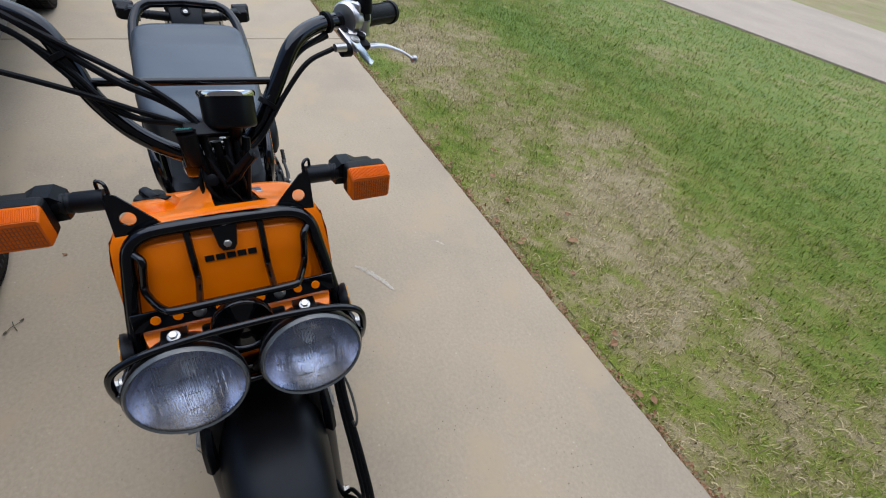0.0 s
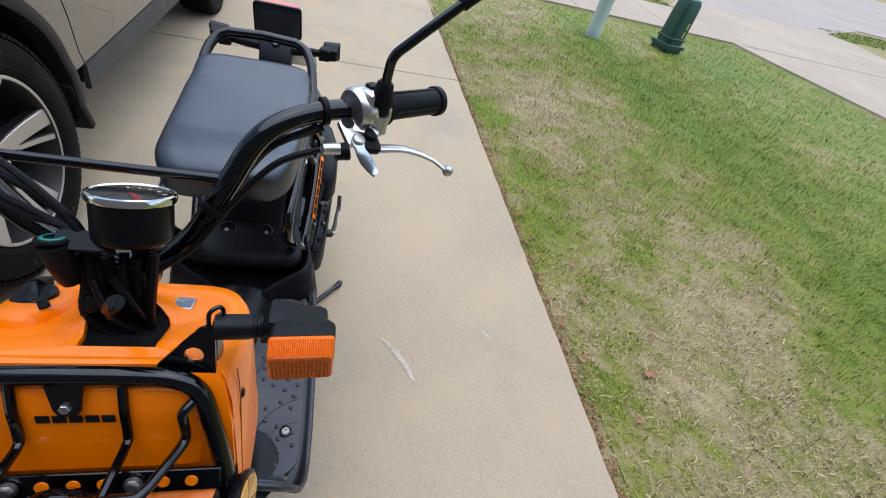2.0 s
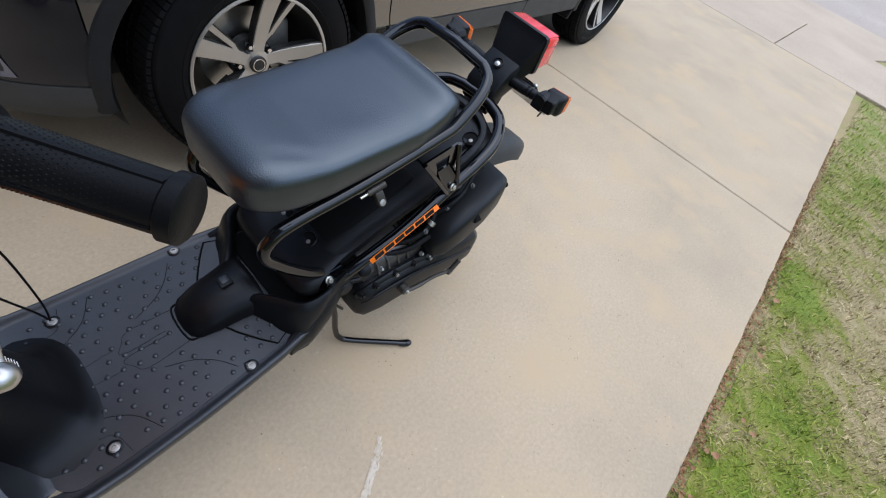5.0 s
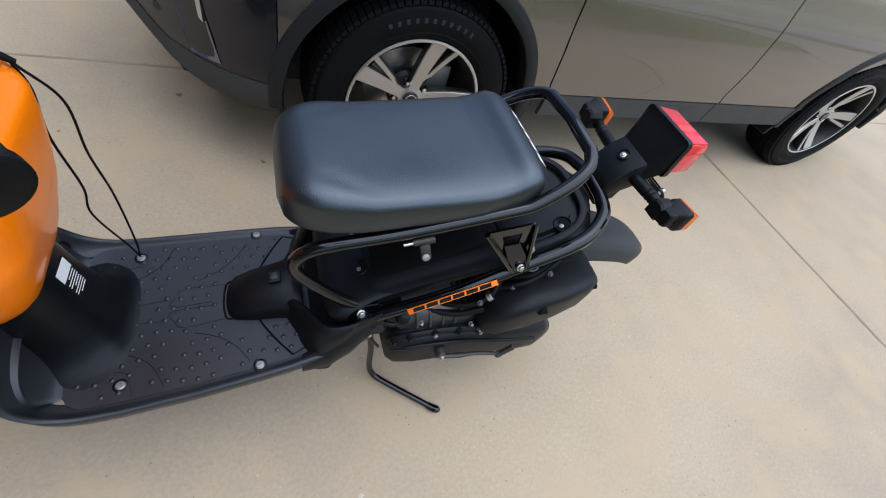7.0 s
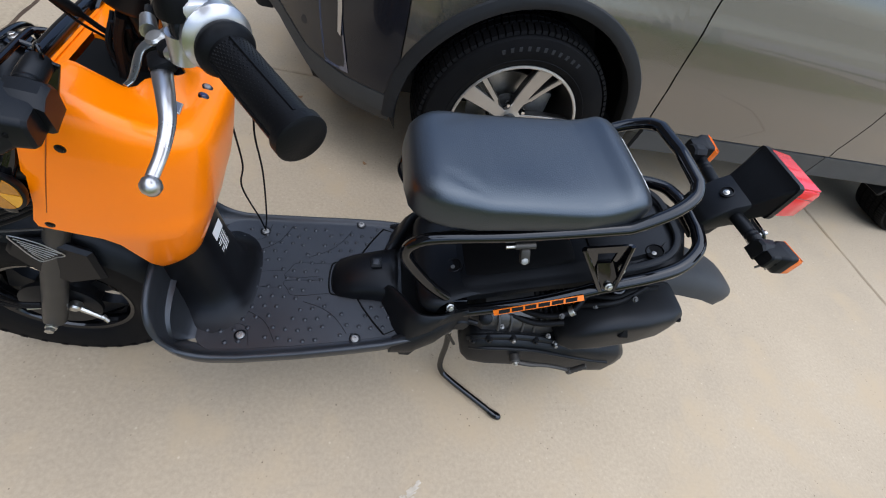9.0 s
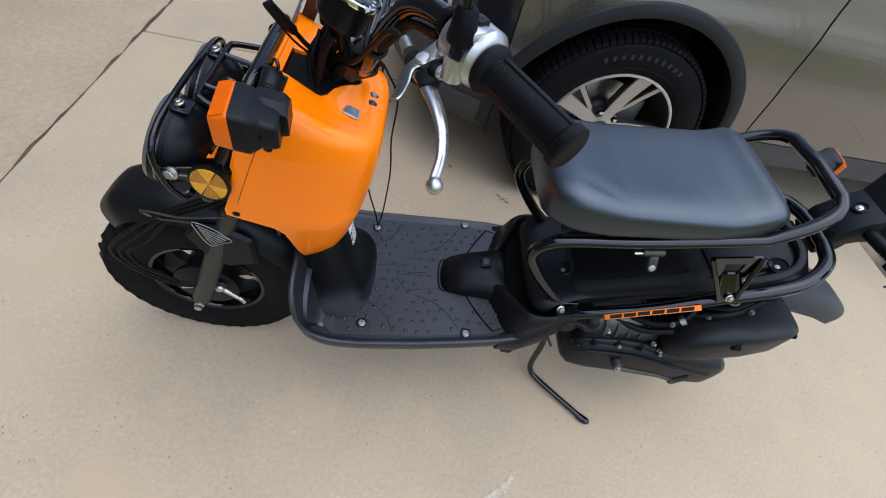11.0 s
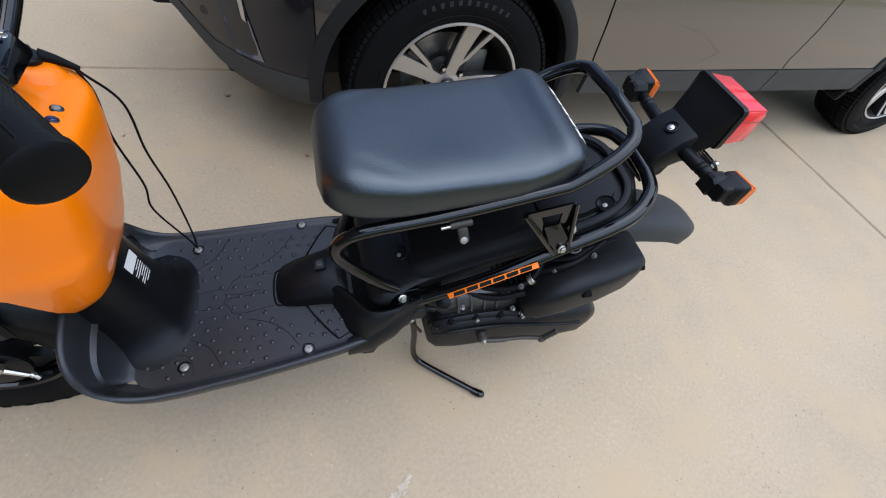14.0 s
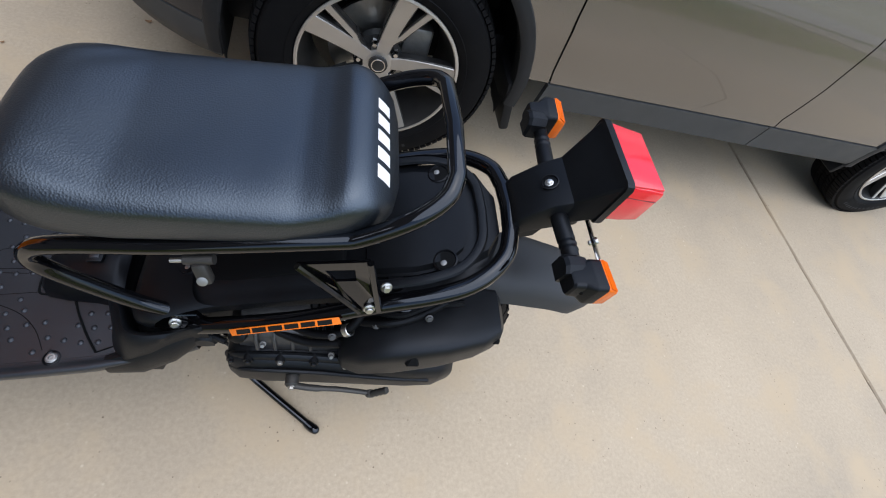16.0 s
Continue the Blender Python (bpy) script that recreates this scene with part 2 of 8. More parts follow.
        gp = ramp_node(gate2.outputs["Fac"], [(0.50, (0, 0, 0)), (0.66, (0.75, 0.75, 0.75))])
        pm = nt.nodes.new("ShaderNodeMath")
        pm.operation = "MULTIPLY"
        nt.links.new(pale.outputs[0], pm.inputs[0])
        nt.links.new(gp.outputs[0], pm.inputs[1])
        mx3 = nt.nodes.new("ShaderNodeMixRGB")
        nt.links.new(pm.outputs[0], mx3.inputs[0])
        nt.links.new(last.outputs[0], mx3.inputs[1])
        mx3.inputs[2].default_value = (base[0] * 1.45, base[1] * 1.5, base[2] * 1.55, 1)
        last = mx3
    nt.links.new(last.outputs[0], bsdf.inputs["Base Color"])
    bn = noise_node(scale * 2.5, 6, 0.7)
    bm_ = nt.nodes.new("ShaderNodeBump")
    bm_.inputs["Strength"].default_value, bm_.inputs["Distance"].default_value = bump_strength, 0.003
    nt.links.new(bn.outputs["Fac"], bm_.inputs["Height"])
    nt.links.new(bm_.outputs[0], bsdf.inputs["Normal"])
    return m


CONCRETE = surface("driveway_concrete", (0.405, 0.332, 0.243), (0.355, 0.295, 0.222), (0.435, 0.357, 0.262), 95, speck=1.0, patch=(0.428, 0.338, 0.231), patch_scale=1.3, bump_strength=0.12, contrast=0.80)
WALKCON = surface("pale_concrete", (0.41, 0.335, 0.262), (0.37, 0.305, 0.24), (0.45, 0.37, 0.29), 40, speck=0.3, patch_scale=0.8)
STREETM = surface("street_concrete", (0.36, 0.312, 0.275), (0.33, 0.285, 0.25), (0.395, 0.345, 0.305), 20, patch_scale=0.4)
STAINED = surface("stained_concrete", (0.356, 0.290, 0.206), (0.314, 0.25, 0.179), (0.394, 0.322, 0.23), 45, speck=0.6, patch_scale=1.6)
SOIL = surface("lawn_soil", (0.29, 0.235, 0.125), (0.24, 0.205, 0.095), (0.34, 0.28, 0.155), 60, rough=0.95, bump_strength=1.0, patch=(0.24, 0.26, 0.085), patch_scale=0.9)
DIRT = surface("edge_dirt", (0.09, 0.06, 0.04), (0.06, 0.04, 0.03), (0.14, 0.09, 0.06), 80, rough=0.95, bump_strength=1.0, patch_scale=4)
CHALK = surface("chalky_scuff", (0.51, 0.46, 0.39), (0.46, 0.405, 0.33), (0.57, 0.52, 0.45), 90, patch_scale=25)

BRICK = surface("house_brick", (0.12, 0.105, 0.10), (0.09, 0.08, 0.078), (0.16, 0.14, 0.135), 30, patch_scale=2)


def grass_material(name, low, high):
    m = bpy.data.materials.new(name)
    m.use_nodes = True
    nt = m.node_tree
    bsdf = nt.nodes["Principled BSDF"]
    bsdf.inputs["Roughness"].default_value = 0.6
    bsdf.inputs["Specular IOR Level"].default_value = 0.25
    dry = nt.nodes.new("ShaderNodeAttribute")
    dry.attribute_name = "dryness"
    r = nt.nodes.new("ShaderNodeValToRGB")
    els = r.color_ramp.elements
    els[0].position, els[0].color = 0.20, (0.145, 0.222, 0.022, 1)
    els[1].position, els[1].color = 0.80, (0.46, 0.37, 0.22, 1)
    els.new(0.38).color = (0.190, 0.245, 0.024, 1)
    els.new(0.50).color = (0.255, 0.258, 0.055, 1)
    els.new(0.62).color = (0.35, 0.29, 0.140, 1)
    nt.links.new(dry.outputs["Fac"], r.inputs[0])
    geo = nt.nodes.new("ShaderNodeNewGeometry")
    shade = nt.nodes.new("ShaderNodeMapRange")
    shade.inputs["To Min"].default_value, shade.inputs["To Max"].default_value = low, high
    nt.links.new(geo.outputs["Random Per Island"], shade.inputs["Value"])
    vary = nt.nodes.new("ShaderNodeMixRGB")
    vary.blend_type, vary.inputs[0].default_value = "MULTIPLY", 1.0
    nt.links.new(r.outputs[0], vary.inputs[1])
    nt.links.new(shade.outputs[0], vary.inputs[2])
    nt.links.new(vary.outputs[0], bsdf.inputs["Base Color"])
    return m


GRASS = grass_material("grass_blades", 0.56, 1.42)
THATCH = grass_material("grass_thatch", 0.86, 0.86)
thatch_nodes = THATCH.node_tree
stems = thatch_nodes.nodes.new("ShaderNodeTexNoise")
stems.inputs["Scale"].default_value, stems.inputs["Detail"].default_value = 160, 6
stem_at = thatch_nodes.nodes.new("ShaderNodeTexCoord")
stem_bump = thatch_nodes.nodes.new("ShaderNodeBump")
stem_bump.inputs["Strength"].default_value, stem_bump.inputs["Distance"].default_value = 1.0, 0.008
thatch_nodes.links.new(stem_at.outputs["Object"], stems.inputs["Vector"])
thatch_nodes.links.new(stems.outputs["Fac"], stem_bump.inputs["Height"])
thatch_nodes.links.new(stem_bump.outputs[0], thatch_nodes.nodes["Principled BSDF"].inputs["Normal"])

# ---- mesh building ----


def part(name, geo, material, parent=None, label="", sharp=38):
    """Links (verts, faces) as one mesh object under a thing or a part."""
    verts, faces = geo
    me = bpy.data.meshes.new(name)
    me.from_pydata([tuple(v) for v in verts], [], [tuple(f) for f in faces])
    me.polygons.foreach_set("use_smooth", [True] * len(me.polygons))
    me.set_sharp_from_angle(angle=radians(sharp))
    me.materials.append(material)
    me.update()
    ob = new(name, me)
    if parent:
        ob.parent = parent
    if label:
        tagged(ob, label)
    return ob


def thing(name, m, label, category, group="", kind=""):
    ob = new(name)
    ob.empty_display_size = 0.1
    ob.matrix_world = m
    return tagged(ob, label, category, group, kind)


def join(*geos):
    verts, faces = [], []
    for v, f in geos:
        n = len(verts)
        verts += [Vector(p) for p in v]
        faces += [[i + n for i in q] for q in f]
    return verts, faces


def moved(geo, m):
    return [m @ Vector(v) for v in geo[0]], geo[1]


def flipped(geo):
    """The same faces, seen from the other side."""
    return geo[0], [list(f)[::-1] for f in geo[1]]


def mirrored(geo):
    return [Vector((v[0], -v[1], v[2])) for v in geo[0]], [list(reversed(f)) for f in geo[1]]


def spline(points, steps=6, closed=False):
    """A smooth line through the points."""
    p = [Vector(q) for q in points]
    n = len(p)
    out = []
    for i in range(n if closed else n - 1):
        a = p[(i - 1) % n] if closed or i > 0 else p[i] * 2 - p[i + 1]
        b, c = p[i], p[(i + 1) % n]
        d = p[(i + 2) % n] if closed or i + 2 < n else c * 2 - b
        for k in range(steps):
            t = k / steps
            out.append(0.5 * ((2 * b) + (c - a) * t + (2 * a - 5 * b + 4 * c - d) * t * t + (3 * b - a - 3 * c + d) * t ** 3))
    if not closed:
        out.append(p[-1])
    return out


def loft(sections, closed=True, caps=(True, True), ring=False):
    """Skins rows of points; closed: each row is a loop; ring: the last row joins the first."""
    verts = [Vector(p) for s in sections for p in s]
    n, rows = len(sections[0]), len(sections)
    faces = []
    for r in range(rows if ring else rows - 1):
        for i in range(n if closed else n - 1):
            j, s = (i + 1) % n, (r + 1) % rows
            faces.append([r * n + i, r * n + j, s * n + j, s * n + i])
    if closed and not ring:
        if caps[0]:
            faces.append(list(range(n))[::-1])
        if caps[1]:
            faces.append([(rows - 1) * n + i for i in range(n)])
    return verts, faces


def tube(points, r, n=10, closed=False, flat=1.0):
    """A round bar along the points; r: a radius, or one for each point."""
    p = [Vector(q) for q in points]
    k = len(p)
    radii = r if isinstance(r, (list, tuple)) else [r] * k
    tang = []
    for i in range(k):
        a = p[(i - 1) % k] if closed or i > 0 else p[i]
        b = p[(i + 1) % k] if closed or i < k - 1 else p[i]
        tang.append((b - a).normalized())
    up = Vector((0, 0, 1)) if abs(tang[0].z) < 0.9 else Vector((1, 0, 0))
    side = tang[0].cross(up).normalized()
    rows = []
    for i in range(k):
        side = (side - tang[i] * side.dot(tang[i])).normalized()
        nor = side.cross(tang[i])
        rows.append([p[i] + (side * math.cos(a) + nor * math.sin(a) * flat) * radii[i] for a in (2 * math.pi * j / n for j in range(n))])
    return loft(rows, True, (True, True), closed)


def frame_of(origin, axis, up=(0, 0, 1)):
    """A matrix whose z points along the axis."""
    z = Vector(axis).normalized()
    x = Vector(up).cross(z)
    if x.length < 1e-4:
        x = Vector((1, 0, 0)).cross(z)
    x.normalize()
    y = z.cross(x)
    m = Matrix((x, y, z)).transposed().to_4x4()
    m.translation = Vector(origin)
    return m


def lathe(profile, origin, axis, n=28, up=(0, 0, 1), caps=(True, True)):
    """Turns (radius, height) rows about an axis."""
    m = frame_of(origin, axis, up)
    rows = [[m @ Vector((r * math.cos(a), r * math.sin(a), h)) for a in (2 * math.pi * j / n for j in range(n))] for r, h in profile]
    return loft(rows, True, caps)


def disc(origin, axis, r, h, n=20, edge=0.15):
    e = min(r, h) * edge * 2
    return lathe([(r - e, 0), (r, e * 0.5), (r, h - e), (r - e, h)], origin, axis, n)


def rbox(size, m=None, bevel=0.004, seg=2, taper=(1, 1)):
    """A box with rounded edges, standing about its centre; taper scales its top."""
    bm = bmesh.new()
    bmesh.ops.create_cube(bm, size=1)
    for v in bm.verts:
        k = taper if v.co.z > 0 else (1, 1)
        v.co = Vector((v.co.x * size[0] * k[0], v.co.y * size[1] * k[1], v.co.z * size[2]))
    if bevel:
        bmesh.ops.bevel(bm, geom=bm.edges[:], offset=min(bevel, 0.45 * min(size)), segments=seg, affect="EDGES", profile=0.5)
    bm.verts.index_update()
    geo = [v.co.copy() for v in bm.verts], [[v.index for v in f.verts] for f in bm.faces]
    bm.free()
    return moved(geo, m) if m else geo


def prism(outline, h, m, edge=0.002):
    """A plate of the outline's shape, h thick along the matrix's z, with a small rounded rim."""
    c = sum((Vector((*q, 0)) for q in outline), Vector()) / len(outline)

    def row(z, s):
        return [m @ Vector((c.x + (q[0] - c.x) * s, c.y + (q[1] - c.y) * s, z)) for q in outline]
    big = max((Vector((*q, 0)) - c).length for q in outline)
    s = 1 - edge / big
    return loft([row(0, s), row(edge * 0.7, 1), row(h - edge * 0.7, 1), row(h, s)])


def rrect(w, h, r, n=5):
    """A rounded rectangle's outline about 0."""
    out = []
    for cx, cy, a0 in ((w / 2 - r, h / 2 - r, 0), (-w / 2 + r, h / 2 - r, 90), (-w / 2 + r, -h / 2 + r, 180), (w / 2 - r, -h / 2 + r, 270)):
        for k in range(n):
            a = radians(a0 + 90 * k / (n - 1))
            out.append((cx + r * math.cos(a), cy + r * math.sin(a)))
    return out


def bolt(name, p, axis, parent, r=0.007, h=0.005, material=None):
    """A flanged hexagon bolt head."""
    m = material or STEEL
    geo = join(lathe([(r, 0), (r, h * 0.3), (r * 0.86, h * 0.4)], p, axis, 16),
               lathe([(r * 0.72, h * 0.3), (r * 0.72, h * 0.9), (r * 0.6, h)], p, axis, 6))
    return part(name, geo, m, parent)


def lerp(a, b, t):
    return a + (b - a) * t


def table(x, rows):
    """Straight lines between (x, value) rows."""
    if x <= rows[0][0]:
        return rows[0][1]
    for (a, va), (b, vb) in zip(rows, rows[1:]):
        if x <= b:
            return lerp(va, vb, (x - a) / (b - a))
    return rows[-1][1]

# ---- ground, driveway, lawn, street ----


def edge_y(x):
    """The lawn side of the driveway."""
    return 1.095 + 0.021 * x


def slab(name, outline, top, thick, material, parent, rag=0.0, seed=0):
    """A slab with a worn, slightly uneven rim."""
    rnd = random.Random(seed)
    pts = []
    for (ax, ay), (bx, by) in zip(outline, outline[1:] + outline[:1]):
        k = max(1, int(math.hypot(bx - ax, by - ay) / 0.06)) if rag else 1
        for i in range(k):
            t = i / k
            pts.append((lerp(ax, bx, t) + rnd.uniform(-rag, rag), lerp(ay, by, t) + rnd.uniform(-rag, rag)))
    c = Vector((sum(p[0] for p in pts) / len(pts), sum(p[1] for p in pts) / len(pts), 0))

    def row(z, inset):
        out = []
        for x, y in pts:
            d = Vector((x, y, 0)) - c
            out.append(Vector((x, y, z)) - d.normalized() * inset)
        return out
    return part(name, loft([row(top - thick, 0), row(top - 0.006, 0), row(top, 0.006)]), material, parent)


ground = part("ground", ([(-600, -600, -0.03), (600, -600, -0.03), (600, 600, -0.03), (-600, 600, -0.03)], [[0, 1, 2, 3]]), SOIL)
tagged(ground, "patchy lawn soil with thin green and dry grass", "ground", kind="structure")

driveway = thing("driveway", Matrix(), "beige broom-finished concrete driveway with saw-cut joints", "driveway", kind="structure")
G = 0.0045


def joint_x(y):
    """The saw cut across the driveway behind the scooter, which runs a little aslant."""
    return -2.597 - 0.030 * y


far_x = lambda y: -6.25
head_x = lambda y: 1.46
for n, (xa, xb) in enumerate(((far_x, joint_x), (joint_x, head_x))):
    slab("slab", [(xa(-1.4) + G, -1.405 + G), (xb(-1.4) - G, -1.405 + G), (xb(1.1) - G, edge_y(xb(1.1))), (xa(1.1) + G, edge_y(xa(1.1)))], 0, 0.1, CONCRETE, driveway, 0.0025, n)
    slab("slab", [(xa(-4.4) + G, -4.4), (xb(-4.4) - G * 2, -4.4), (xb(-1.4) - G * 2, -1.405 - G), (xa(-1.4) + G, -1.405 - G)], 0, 0.1, CONCRETE, driveway, 0.0025, n + 5)
slab("slab", [(1.464, -4.4), (6.0, -4.4), (6.0, edge_y(6)), (1.464, edge_y(1.47))], 0, 0.1, STAINED, driveway, 0.008, 11)
# dirt packed in the wide joint, and along the lawn
part("joint_dirt", rbox((0.03, 5.4, 0.02), pose(1.458, -1.7, -0.015), 0.002, 1), DIRT, driveway, "crumbling dark dirt in the open joint")
part("joint_dirt", rbox((8.8, 0.05, 0.02), pose(-2.0, -1.405, -0.034), 0.002, 1), DIRT, driveway)
part("joint_dirt", rbox((0.05, 5.4, 0.02), pose(joint_x(-1.65), -1.65, -0.034, 0, 0, 1.72), 0.002, 1), DIRT, driveway)

# raised chalky scrape marks on the concrete
rnd = random.Random(4)


def scuff(name, a, b, width, count, label):
    a, b = Vector(a), Vector(b)
    d = (b - a).normalized()
    s = Vector((-d.y, d.x, 0))
    verts, faces = [], []
    for k in range(count):
        t = rnd.random()
        w = width * (0.15 + 0.85 * math.sin(math.pi * (0.15 + 0.8 * t)))
        c = a.lerp(b, t) + s * (rnd.gauss(0, 0.45) * w + 0.012 * math.sin(t * 3)) + d * rnd.uniform(-0.008, 0.008)
        r = rnd.uniform(0.0008, 0.0030)
        m = len(verts)
        for j in range(7):
            q = 2 * math.pi * j / 7
            e = r * rnd.uniform(0.5, 1.3)
            verts.append(c + d * (math.cos(q) * e * 2.6) + s * math.sin(q) * e + Vector((0, 0, 0.0006 + 0.000006 * k)))
        faces.append(list(range(m, m + 7)))
    ob = part(name, (verts, faces), CHALK)
    return tagged(ob, label, "scuff mark", kind="structure")


scuff("scuff_mark", (-0.200, 0.404, 0), (-0.045, 0.497, 0), 0.0120, 300, "whitish scrape mark on the beige concrete")
scuff("scuff_mark", (-0.255, 0.76, 0), (-0.215, 0.80, 0), 0.004, 14, "faint pale scratch on the beige concrete")

sidewalk = thing("sidewalk", Matrix(), "pale concrete sidewalk in square slabs", "sidewalk", kind="structure")
for k in range(6):
    ya = -3.5 + k * 1.75
    slab("slab", [(-8.2, ya + 0.006), (-6.26, ya + 0.006), (-6.26, ya + 1.744), (-8.2, ya + 1.744)], 0.0, 0.09, WALKCON, sidewalk, 0.002, 30 + k)
apron = tagged(slab("driveway_apron", [(-10.2, -4.6), (-8.21, -4.4), (-8.21, 0.95), (-10.2, 1.6)], -0.002, 0.08, WALKCON, None, 0.003, 41),
               "pale concrete apron between sidewalk and street", "driveway", kind="structure")
street = tagged(slab("street", [(-34, -60), (-10.0, -60), (-9.75, 4.0), (-9.5, 7.2), (-9.8, 12.0), (-12.0, 15.5), (-12.4, 60), (-34, 60)], -0.008, 0.08, STREETM, None),
                "pale grey concrete street", "street", kind="structure")
neighbour = tagged(slab("neighbour_driveway", [(-8.4, 6.4), (-7.1, 6.2), (-5.5, 6.6), (-3.5, 7.2), (-1.35, 7.7), (3.0, 8.1), (10, 8.3), (10, 12.5), (-6.8, 11.9), (-9.2, 12.3), (-9.8, 12.0), (-9.45, 7.2)], -0.004, 0.08, WALKCON, None),
                   "pale concrete driveway of the neighbouring house", "driveway", kind="structure")
part("slab_joint", rbox((0.012, 5.2, 0.004), pose(-6.2, 9.2, -0.0035), 0), DIRT, neighbour)


def on_lawn(x, y):
    if y < edge_y(x) + 0.012:
        return False
    if -8.2 < x < -6.26 and y < 7.0:
        return False
    if x < -9.0 and 12.3 < y < 19:
        return table(y, [(12.1, -10.4), (14.5, -11.2), (19.6, -12.2)]) < x < table(y, [(12.1, -9.5), (14.1, -9.7), (19, -9.8)])
    far = table(x, [(-8.4, 6.4), (-7.1, 6.2), (-5.5, 6.6), (-3.5, 7.2), (-1.35, 7.7), (3.0, 8.1)])
    return y < far and x > -9.6 and not (x < -8.2 and y < 1.5)


# green clumps (minus) and straw patches (plus): x, y, radius, amount
PATCHES = [(-5.55, 3.85, 0.40, 0.26), (-4.75, 3.75, 0.30, 0.24), (-2.63, 1.70, 0.35, 0.10), (-2.3, 1.20, 0.22, -0.20), (-4.36, 2.6, 0.35, -0.12), (-4.35, 4.9, 0.6, -0.15), (-3.4, 3.15, 0.4, -0.25), (-2.75, 3.2, 0.35, -0.25), (-2.1, 3.6, 0.4, -0.2), (-2.15, 1.29, 0.18, -0.18), (-0.77, 1.73, 0.13, -0.22), (-1.45, 1.4, 0.14, -0.15),
           (-1.0, 1.22, 0.12, -0.15), (0.75, 2.1, 0.3, -0.18), (-1.6, 1.95, 0.35, 0.12), (-0.2, 1.95, 0.32, 0.16), (0.3, 1.9, 0.35, 0.14), (-0.9, 2.3, 0.35, 0.10), (-2.6, 1.9, 0.4, 0.10), (-0.5, 1.3, 0.15, 0.08)]


def patchy(x, y, scale, seed):
    """Smooth random field from 0 to 1."""
    grid = np.random.default_rng(seed).random((96, 96))
    px, py = x * scale + 300, y * scale + 300
    ix, iy = np.floor(px).astype(int), np.floor(py).astype(int)
    fx, fy = px - ix, py - iy
    fx, fy = fx * fx * (3 - 2 * fx), fy * fy * (3 - 2 * fy)
    a, b, c, d = grid[ix % 96, iy % 96], grid[(ix + 1) % 96, iy % 96], grid[ix % 96, (iy + 1) % 96], grid[(ix + 1) % 96, (iy + 1) % 96]
    return (a * (1 - fx) + b * fx) * (1 - fy) + (c * (1 - fx) + d * fx) * fy


def dryness(x, y, r):
    """How dry the lawn is at a place: greener away from the driveway, with clumps, patches and chance."""
    border = np.interp(x, [-4.8, -3.4, -2.5, -2.0, -1.0, 0.5], [2.9, 2.6, 2.7, 2.8, 2.7, 2.3])
    d = 0.575 - 0.26 / (1 + np.exp(-(y - border) / 0.18))
    d = d - 0.24 * np.exp(-((y - 3.15 - 0.02 * x) / 0.16) ** 2) * np.clip((x + 6.2) / 0.5, 0, 1) * np.clip((-0.9 - x) / 1.2, 0, 1)
    d = d - 0.05 * np.exp(-((y - 1.25) / 0.14) ** 2)
    for px, py, pr, amount in PATCHES:
        d = d + amount * np.exp(-((x - px) ** 2 + (y - py) ** 2) / pr ** 2)
    d = d + 0.22 * (patchy(x, y, 1.3, 11) - 0.5) + 0.34 * (patchy(x, y, 4.3, 12) - 0.5) + 0.28 * (patchy(x, y, 13.0, 13) - 0.5)
    return d + r.normal(0, 0.14, len(x))


